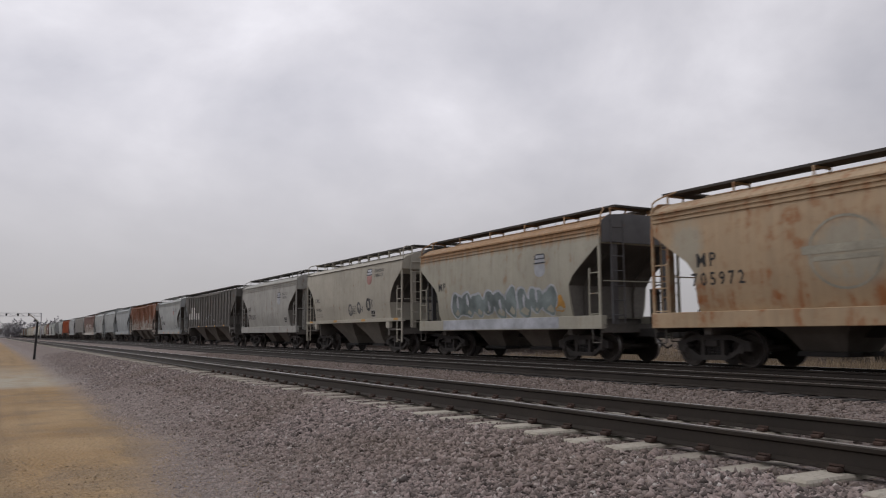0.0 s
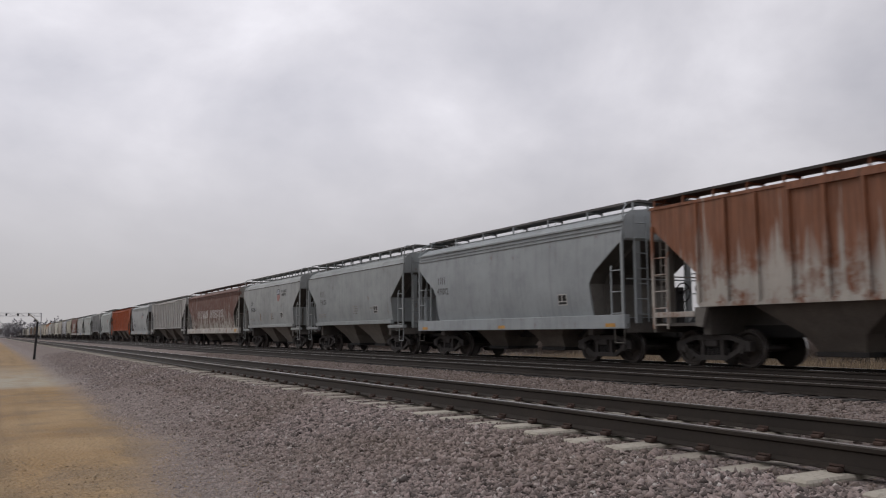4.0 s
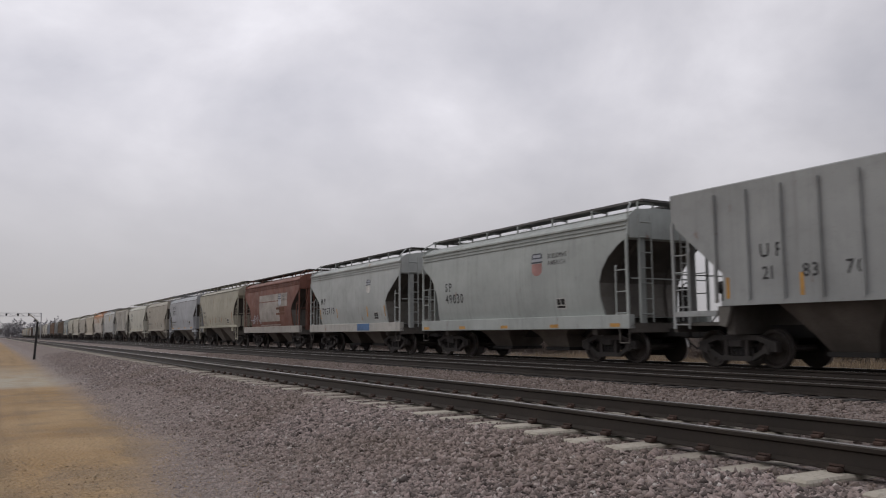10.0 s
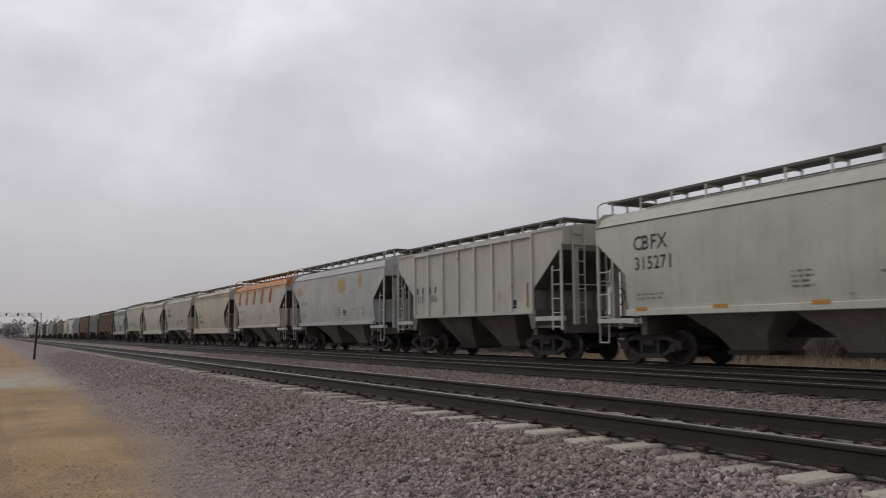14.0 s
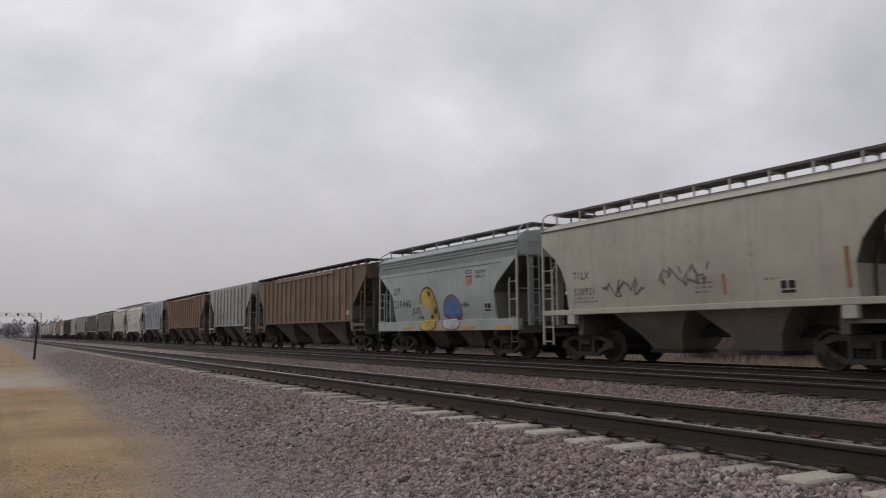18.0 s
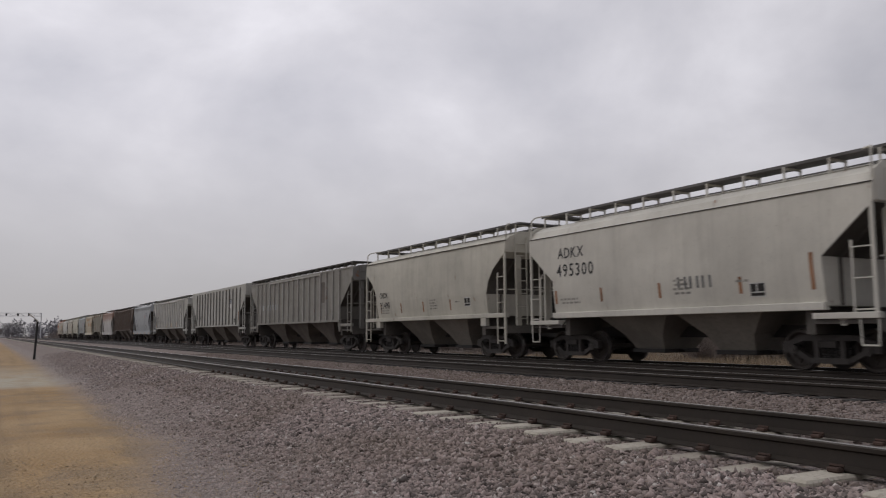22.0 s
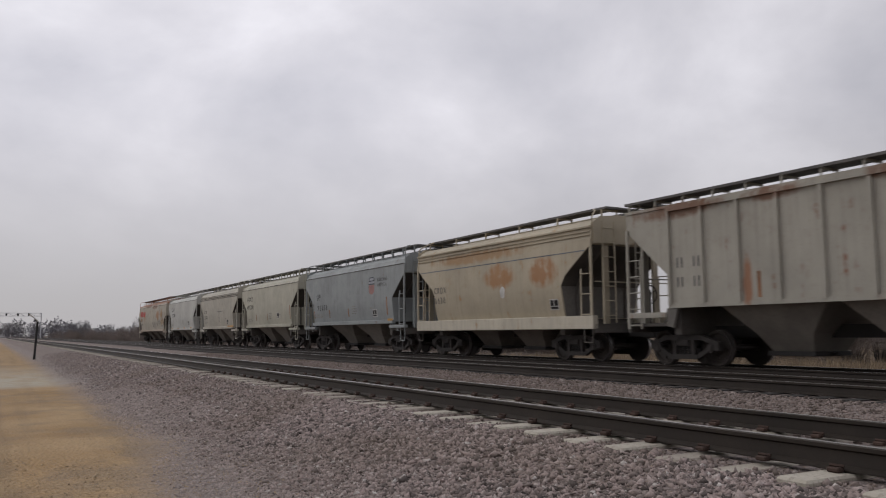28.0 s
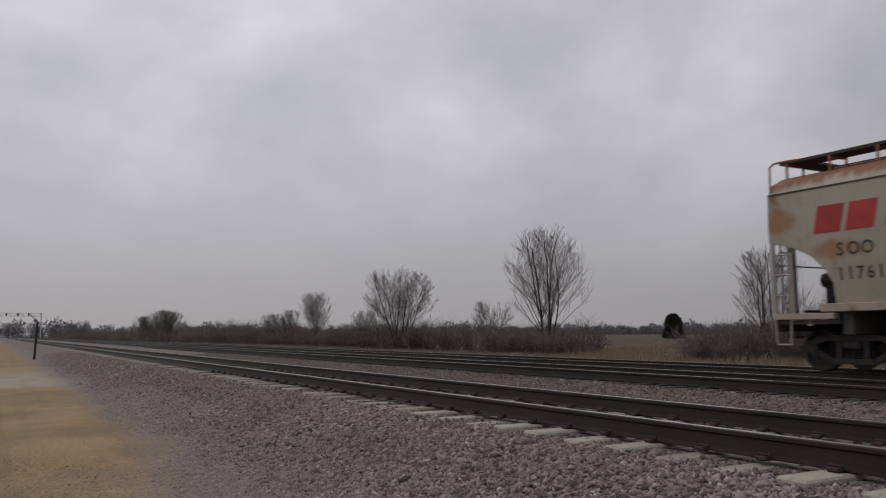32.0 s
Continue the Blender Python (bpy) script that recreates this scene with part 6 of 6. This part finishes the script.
M_BARK = plain("dark_grey_bark", (0.085, 0.074, 0.068), 0.95, 0, 0.3, 8)
M_TWIG = plain("grey_brown_twigs", (0.17, 0.148, 0.138), 0.95, 0, 0.3, 4)
M_BRUSH = plain("brown_winter_brush", (0.215, 0.175, 0.152), 0.95, 0, 0.35, 1)
M_WEED = plain("dry_straw_weeds", (0.29, 0.222, 0.148), 0.95, 0, 0.35, 1)
# far trees: distance haze is put into this pale bluish base colour
M_FARWOOD = plain("haze_tinted_far_woods", (0.20, 0.195, 0.21), 1.0, 0, 0.2, 0.05)
M_EVERGREEN = plain("dark_evergreen_needles", (0.022, 0.028, 0.018), 0.95, 0, 0.35, 2)


def tubes_mesh(name, segs, sides):
    """One mesh of tapered limbs: rows of (start, end, radius, end radius)."""
    a, b = np.array([s[0] for s in segs]), np.array([s[1] for s in segs])
    ra, rb = np.array([s[2] for s in segs]), np.array([s[3] for s in segs])
    d = b - a
    d /= np.linalg.norm(d, axis=1)[:, None] + 1e-9
    u = np.cross(d, np.array([0.31, 0.95, 0.12]))
    u /= np.linalg.norm(u, axis=1)[:, None] + 1e-9
    w = np.cross(d, u)
    th = np.arange(sides) * 2 * np.pi / sides
    ring = u[:, None] * np.cos(th)[None, :, None] + w[:, None] * np.sin(th)[None, :, None]
    v = np.concatenate([a[:, None] + ring * ra[:, None, None], b[:, None] + ring * rb[:, None, None]], 1).reshape(-1, 3)
    i = np.arange(sides)
    j = (i + 1) % sides
    q = np.stack([i, j, j + sides, i + sides], 1)
    f = (q[None] + (np.arange(len(a)) * 2 * sides)[:, None, None]).reshape(-1, 4)
    me = bpy.data.meshes.new(name)
    me.vertices.add(len(v))
    me.vertices.foreach_set("co", v.ravel())
    me.loops.add(f.size)
    me.loops.foreach_set("vertex_index", f.ravel())
    me.polygons.add(len(f))
    me.polygons.foreach_set("loop_start", np.arange(0, f.size, 4))
    me.update(calc_edges=True)
    return me


def grow(rnd, p, d, length, r, level, deepest, out, fits):
    """A limb in bent pieces that bears ascending side limbs; it stops where it would leave the crown's outline."""
    n = (10, 7, 5, 4, 3)[min(level, 4)]
    for i in range(n):
        d = (d + Vector((rnd.gauss(0, 0.07), rnd.gauss(0, 0.07), (0.005, 0.035, 0.04, 0.03, 0.02)[min(level, 4)] + rnd.gauss(0, 0.03)))).normalized()
        q = p + d * (length / n)
        if not fits(q, rnd):
            break
        r2 = max(r * (0.86 if level == 0 else 0.82), 0.006)
        out[level].append((tuple(p), tuple(q), r, r2))
        if level < deepest and (i > 0 or level > 0):
            for _ in range(2 if rnd.random() < (0.6, 0.25, 0.05, 0.0)[min(level, 3)] else 1 if rnd.random() < (1.0, 1.0, 0.8, 0.5)[min(level, 3)] else 0):
                a = rnd.uniform(0, 2 * math.pi)
                side = Vector((math.cos(a), math.sin(a), rnd.uniform(-0.1, 0.25)))
                dd = (d + side * rnd.uniform(0.45, 0.95)).normalized()
                k = (0.50, 0.50, 0.50, 0.55)[min(level, 3)]
                grow(rnd, q, dd, length * k * rnd.uniform(0.7, 1.15) * (1.1 - 0.55 * i / n), max(r2 * 0.45, 0.006), level + 1, deepest, out, fits)
        p, r = q, r2


def bare_tree(x, y, h, width, stems, seed, label, deepest=3, r=0.11, skew=0.0, fan=0.24, name="bare_tree", bark=None, twig=None):
    """Ascending stems from one foot, filling an egg-shaped outline h high and width across."""
    rnd = random.Random(seed)
    tree = thing(name, label, "tree", "bare trees along the field edge")
    tree.location = (x, y, ground_z(y) - 0.15)
    out = [[] for _ in range(deepest + 1)]
    ph = [rnd.uniform(0, 6.28) for _ in range(3)]

    def fits(q, rn):
        t = q.z / h
        if t < 0.05:
            return True
        if t >= rn.uniform(0.90, 1.05):
            return False
        a = math.atan2(q.y, q.x - skew * q.z)
        wide = width / 2 * (0.12 + 0.88 * min(1, t / 0.42) ** 0.8) * (1 if t < 0.5 else math.sqrt(max(0, 1 - ((t - 0.5) / 0.53) ** 2)))
        wide *= 1 + 0.10 * math.sin(2 * a + ph[0]) + 0.08 * math.sin(3 * a + 9 * t + ph[1])
        return math.hypot(q.x - skew * q.z, q.y) < wide * rn.uniform(0.80, 1.16)

    for i in range(stems):
        t = 2 * math.pi * (i + rnd.uniform(-0.35, 0.35)) / stems
        k = width / h * rnd.uniform(0.02, fan * 1.5)
        d = Vector((math.cos(t) * k + skew, math.sin(t) * k, 1)).normalized()
        grow(rnd, Vector((math.cos(t) * 0.22, math.sin(t) * 0.22, 0)), d, h * rnd.uniform(0.74, 1.0), r * rnd.uniform(0.65, 1.1), 0, deepest, out, fits)
    part_mesh("trunk", tubes_mesh("trunk", out[0], 6), bark or M_BARK, tree)
    tagged(part_mesh("limbs", tubes_mesh("limbs", out[1], 5), bark or M_BARK, tree), kind="stuff")
    tagged(part_mesh("crown", tubes_mesh("crown", [s for lv in out[2:] for s in lv], 3), twig or M_TWIG, tree, "fine bare grey twigs"), kind="stuff")
    return tree


bare_tree(-58.5, 43.7, 12.0, 9.4, 6, 3, "tall bare tree with several upright stems", 4, 0.14, 0.0, 0.22)
bare_tree(-89.3, 44.0, 10.6, 11.4, 9, 8, "broad bare tree with a rounded fan of stems", 4, 0.11, 0.0, 0.40)
bare_tree(-118.0, 44.0, 8.8, 7.0, 5, 5, "slender bare tree among the brush", 4, 0.09)
bare_tree(-35.0, 44.3, 7.8, 5.4, 5, 14, "thin bare tree standing in dark brush", 3, 0.08)
bare_tree(-28.5, 45.5, 6.4, 5.0, 5, 28, "thin bare tree rising out of a thicket", 3, 0.06)
bare_tree(-22.0, 46.0, 5.8, 5.0, 5, 29, "low bare tree in a thicket", 3, 0.06)
bare_tree(-236.0, 44.0, 9.2, 12.0, 9, 17, "wide bare thicket tree at the field edge", 4, 0.12)
bare_tree(-252.0, 44.5, 9.8, 12.0, 9, 18, "wide bare thicket tree at the field edge", 4, 0.12)
bare_tree(-262.0, 41.5, 8.2, 11.0, 9, 19, "low wide bare thicket tree", 4, 0.12)
bare_tree(-70.5, 45.5, 5.6, 5.0, 4, 20, "low bare shrub tree beside a taller one", 3, 0.06)
bare_tree(-136.0, 46.0, 6.6, 5.4, 6, 21, "low bare tree in the hedgerow", 3, 0.07)
bare_tree(-147.0, 46.0, 6.2, 5.4, 6, 22, "low bare tree in the hedgerow", 3, 0.07)
bare_tree(-104.0, 46.0, 5.6, 5.0, 6, 23, "low bare tree in the hedgerow", 3, 0.07)
# trees far down the line wear the haze-tinted colour on bark and twigs
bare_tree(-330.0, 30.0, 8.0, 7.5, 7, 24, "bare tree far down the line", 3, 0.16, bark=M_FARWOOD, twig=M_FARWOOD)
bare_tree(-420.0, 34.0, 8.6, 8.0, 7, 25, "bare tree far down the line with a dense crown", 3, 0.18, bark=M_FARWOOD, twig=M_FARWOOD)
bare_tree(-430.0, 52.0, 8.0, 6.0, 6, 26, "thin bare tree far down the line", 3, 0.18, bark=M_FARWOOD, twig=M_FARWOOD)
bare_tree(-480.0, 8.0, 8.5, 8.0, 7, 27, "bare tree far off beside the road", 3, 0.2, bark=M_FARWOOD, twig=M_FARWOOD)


def blades(name, label, category, material, spots, seed, tall, wide, lean=0.25, arch=1):
    """Stems or weeds as slim upright wedges: spots are rows of (x0, x1, y0, y1, number)."""
    rng = np.random.default_rng(seed)
    vs, fs = [], []
    for x0, x1, y0, y1, n in spots:
        x, y = rng.uniform(x0, x1, n), rng.uniform(y0, y1, n)
        clump = 0.55 + 0.45 * np.sin(x * 0.31 + seed) * np.sin(x * 0.13 + y * 0.4)
        h = tall * rng.uniform(0.35, 1.0, n) * (0.55 + 0.6 * np.clip(clump, 0, 1))
        w = wide * rng.uniform(0.5, 1.3, n)
        a = rng.uniform(0, np.pi, n)
        lx, ly = rng.normal(0, lean, n) * h, rng.normal(0, lean, n) * h
        z = np.array([ground_z(v) for v in y]) - 0.1
        k = len(vs)
        for i in range(n):
            c, s = math.cos(a[i]) * w[i], math.sin(a[i]) * w[i]
            k = len(vs)
            vs += [(x[i] - c, y[i] - s, z[i]), (x[i] + c, y[i] + s, z[i]), (x[i] - s, y[i] + c, z[i]), (x[i] + lx[i], y[i] + ly[i], z[i] + h[i])]
            fs += [(k, k + 1, k + 3), (k + 1, k + 2, k + 3), (k + 2, k, k + 3)]
    me = bpy.data.meshes.new(name)
    me.from_pydata(vs, [], fs)
    me.materials.append(material)
    return tagged(new(name, me), label, category, kind="stuff")


def shrubs(name, label, spots, seed):
    """Leafless shrubs, each a rounded spray of fine stems and twigs from one foot: rows of (x0, x1, y0, y1, number, least height, most height)."""
    rng = np.random.default_rng(seed)
    segs = []
    for x0, x1, y0, y1, count, low, high in spots:
        for _ in range(count):
            cx, cy = rng.uniform(x0, x1), rng.uniform(y0, y1)
            h = rng.uniform(low, high) * (1.0 if rng.uniform() > 0.15 else 1.35)
            w = h * rng.uniform(0.55, 0.95)
            base = np.array((cx, cy, ground_z(cy) - 0.1))
            for _ in range(46):
                a, k = rng.uniform(0, 6.283), rng.uniform(0, 1) ** 0.6
                tip = base + np.array((math.cos(a) * w * k, math.sin(a) * w * k, h * math.sqrt(max(0.05, 1 - 0.8 * k * k)) * rng.uniform(0.65, 1.0)))
                foot = base + rng.normal(0, 0.12, 3) * np.array((w, w, 0))
                mid = foot + (tip - foot) * 0.55 + np.array((0, 0, 0.10 * h)) + rng.normal(0, 0.04, 3) * h
                segs.append((tuple(foot), tuple(mid), 0.022, 0.014))
                segs.append((tuple(mid), tuple(tip), 0.014, 0.006))
                for _ in range(5):
                    u = rng.uniform(0.1, 0.9)
                    p = mid + (tip - mid) * u
                    segs.append((tuple(p), tuple(p + rng.normal(0, 0.13, 3) * h + np.array((0, 0, 0.09 * h))), 0.010, 0.005))
    me = tubes_mesh(name, segs, 3)
    me.materials.append(M_BRUSH)
    return tagged(new(name, me), label, "brush", kind="stuff")


shrubs("brush", "tangled brown leafless brush along the field edge",
       [(-64, -52, 42, 46, 18, 1.2, 2.4), (-84, -62, 42, 47, 34, 1.4, 3.2), (-135, -84, 42, 48, 90, 1.6, 3.4), (-39, -29, 40, 46, 26, 1.4, 2.8), (-33, -14, 42, 48, 40, 2.4, 4.2), (-230, -135, 42, 50, 110, 2.2, 4.2), (-300, -230, 38, 50, 60, 3.0, 5.5), (-330, -150, 27, 32, 40, 1.2, 2.4), (-420, -300, 24, 60, 60, 2.5, 5.0)], 31)
blades("tall_weeds", "dry straw-coloured weeds beyond the tracks", "weeds", M_WEED,
       [(-60, -8, 21, 26, 9000), (-52, -12, 26, 44, 11000), (-70, -12, 44, 90, 12000)], 32, 0.75, 0.02, 0.35)
blades("dead_grass_bank", "dark matted grass on the bank behind the far track", "grass", M_BRUSH,
       [(-140, -8, 19.8, 23.5, 9000), (-200, -46, 23, 42, 16000)], 33, 0.6, 0.02, 0.6)
def far_woods():
    """Leafless crowns far off: loose clouds of twig-sized flakes round short trunks."""
    rng = np.random.default_rng(34)
    rows = [(-1000, 250, 420, 470, 1500, 8.0), (-1000, -430, 60, 420, 460, 9.0), (-640, -480, 4, 60, 45, 10.0), (-600, -470, -70, 2, 45, 11.0), (-420, -300, 60, 110, 60, 6.0)]
    flakes = []
    for x0, x1, y0, y1, n, tall in rows:
        for _ in range(n):
            cx, cy = rng.uniform(x0, x1), rng.uniform(y0, y1)
            h = tall * rng.uniform(0.45, 1.1) * (1.35 if rng.uniform() < 0.08 else 1.0)
            r = h * rng.uniform(0.35, 0.6)
            m = 170
            d = rng.normal(0, 1, (m, 3))
            d /= np.linalg.norm(d, axis=1)[:, None]
            p = d * (rng.uniform(0.2, 1, m) ** 0.5)[:, None] * np.array([r, r, h * 0.5]) + np.array([cx, cy, ground_z(cy) - 0.3 + h * 0.5])
            flakes.append((p[:, None, :] + rng.normal(0, 0.05 * h, (m, 3, 3))).reshape(-1, 3))
    v = np.concatenate(flakes)
    me = bpy.data.meshes.new("far_woods")
    me.vertices.add(len(v))
    me.vertices.foreach_set("co", v.ravel())
    me.loops.add(len(v))
    me.loops.foreach_set("vertex_index", np.arange(len(v)))
    me.polygons.add(len(v) // 3)
    me.polygons.foreach_set("loop_start", np.arange(0, len(v), 3))
    me.update(calc_edges=True)
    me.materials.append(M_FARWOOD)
    tagged(new("far_woods", me), "leafless woods on the horizon, coloured pale grey for haze", "woods", kind="stuff")


far_woods()


def evergreen(x, y, h):
    t = thing("evergreen_tree", "dark rounded evergreen standing alone in the field", "tree")
    t.location = (x, y, ground_z(y))
    bm = bmesh.new()
    add_tube(bm, (0, 0, -0.2), (0, 0, h * 0.8), 0.2, 0.05, 8)
    part("trunk", bm, M_BARK, t)
    rng = np.random.default_rng(5)
    segs = []
    for i in range(2600):
        z = h * rng.uniform(0.03, 1.0)
        k = (z / h)
        rad = 2.9 * math.sqrt(max(0.0, 1 - k ** 2.6)) * (0.84 + 0.16 * math.sin(7 * k + 3 * rng.uniform(0, 1)))
        a = rng.uniform(0, 6.28)
        rr = rad * rng.uniform(0.02, 1.0) ** 0.45
        p = np.array((math.cos(a) * rr, math.sin(a) * rr, z))
        q = p + np.array((math.cos(a) * 0.45, math.sin(a) * 0.45, 0.25 + rng.normal(0, 0.15)))
        segs.append((tuple(p), tuple(q), 0.16, 0.02))
    part_mesh("crown", tubes_mesh("crown", segs, 4), M_EVERGREEN, t)
    return t


evergreen(-152.5, 155.0, 6.3)
evergreen(-128.0, 160.0, 4.4).scale = (0.55, 0.55, 0.8)


# ---- signal gantry and solar post ----
M_GALV = plain("galvanised_steel", (0.45, 0.46, 0.48), 0.5, 0.4, 0.2)
M_PANEL = plain("pale_panel_back", (0.5, 0.5, 0.5), 0.5, 0, 0.15)
M_POST = plain("dark_painted_post", (0.02, 0.02, 0.02), 0.7, 0, 0.3)


def signal_gantry():
    g = thing("signal_gantry", "galvanised cantilever signal gantry over the track", "signal")
    X, y0, y1, z0, z1 = -300.0, 14.5, -2.0, 7.3, 8.3
    g.location = (X, 0, 0)
    for s in (-0.5, 0.5):
        part("gantry_post", boxes((s - 0.12, s + 0.12, y0 - 0.12, y0 + 0.12, -0.4, z1)), M_GALV, g)
        for z in (z0, z1):
            part("chord", boxes((s - 0.06, s + 0.06, y1, y0, z - 0.06, z + 0.06)), M_GALV, g)
        bm = bmesh.new()
        n = 10
        for i in range(n):
            a, b = y0 + (y1 - y0) * i / n, y0 + (y1 - y0) * (i + 1) / n
            add_tube(bm, (s, a, z0 if i % 2 else z1), (s, b, z1 if i % 2 else z0), 0.04, sides=4)
        part("lattice", bm, M_GALV, g)
    for y in (10.8, 7.6, 4.2, 1.5):
        h = part("signal_head", boxes((-0.7, -0.45, y - 0.24, y + 0.24, z0 - 0.05, z1 + 0.0), bevel=0.03), M_POST, g)
        bm = bmesh.new()
        add_tube(bm, (0.5, y, 7.8), (0.8, y, 7.8), 0.2, sides=12)
        part("signal_hood", bm, M_POST, h)


def solar_post():
    p = thing("solar_post", "dark leaning post with a tilted pale solar panel", "post")
    p.location = (-54.5, 2.35, ground_z(2.35))
    bm = bmesh.new()
    add_tube(bm, (0, 0.0, -0.1), (0, 0.10, 2.25), 0.07, 0.06, 8)
    part("post", bm, M_POST, p)
    bm = bmesh.new()
    add_box(bm, -0.35, 0.35, -0.33, 0.33, -0.02, 0.02, 0.006)
    o = part("solar_panel", bm, M_PANEL, p)
    o.location, o.rotation_euler = (0, -0.12, 2.52), (radians(-42), 0, 0)
    bm = bmesh.new()
    add_tube(bm, (0, 0.1, 2.2), (0, -0.08, 2.5), 0.03, sides=6)
    part("bracket", bm, M_POST, p)


signal_gantry()
solar_post()


def far_house(x, y, w, d, h, label):
    f = thing("farmhouse", label, "house")
    f.location = (x, y, ground_z(y))
    part("wall", boxes((-w / 2, w / 2, -d / 2, d / 2, -0.3, h)), M_PANEL, f)
    bm = bmesh.new()
    add_prism(bm, [(-w / 2 - 0.4, h), (w / 2 + 0.4, h), (w / 2 - 1.2, h + 2.2), (-w / 2 + 1.2, h + 2.2)], -d / 2 - 0.4, d / 2 + 0.4)
    part("roof", bm, M_GALV, f)
    for i in range(3):
        part("window", boxes((-w / 2 + w * (i + 0.5) / 3 - 0.5, -w / 2 + w * (i + 0.5) / 3 + 0.5, -d / 2 - 0.05, -d / 2 + 0.02, 1.0, 2.2)), M_POST, f)


far_house(-275.0, 345.0, 6, 5, 2.0, "low pale farm building at the edge of the woods")
far_house(-420.0, 110.0, 16, 9, 4.0, "long grey farm shed far across the field")


# ---- what moves ----
SPEED, SLOWING, WHEEL_R = 22.364, 0.0298, 0.457


def run(t):
    """How far the train has gone along the line at t seconds, counted from 16 s."""
    return SPEED * (t - 16) - SLOWING * (t - 16) ** 2 / 2


def motions():
    for spec in CARS:
        mid = (spec["front"] + spec["rear"]) / 2
        walk(spec["car"], [(t, pose(mid + run(t), TRACK_3, RAIL_3)) for t in range(0, 33, 4)])
    # all wheelsets of one end of a truck turn alike and share one set of keys
    for end in (0, 1):
        sets = [w for w, i in WHEELSETS if i == end]
        first = sets[0]
        at = first.location.copy()
        walk(first, [(k / 30, pose(at.x, at.y, at.z, 0, (k * 88.0) % 360, 0)) for k in range(0, 961)])
        for w in sets[1:]:
            w.rotation_mode = "QUATERNION"
            data = w.animation_data_create()
            data.action = first.animation_data.action
            data.action_slot = first.animation_data.action_slot


motions()
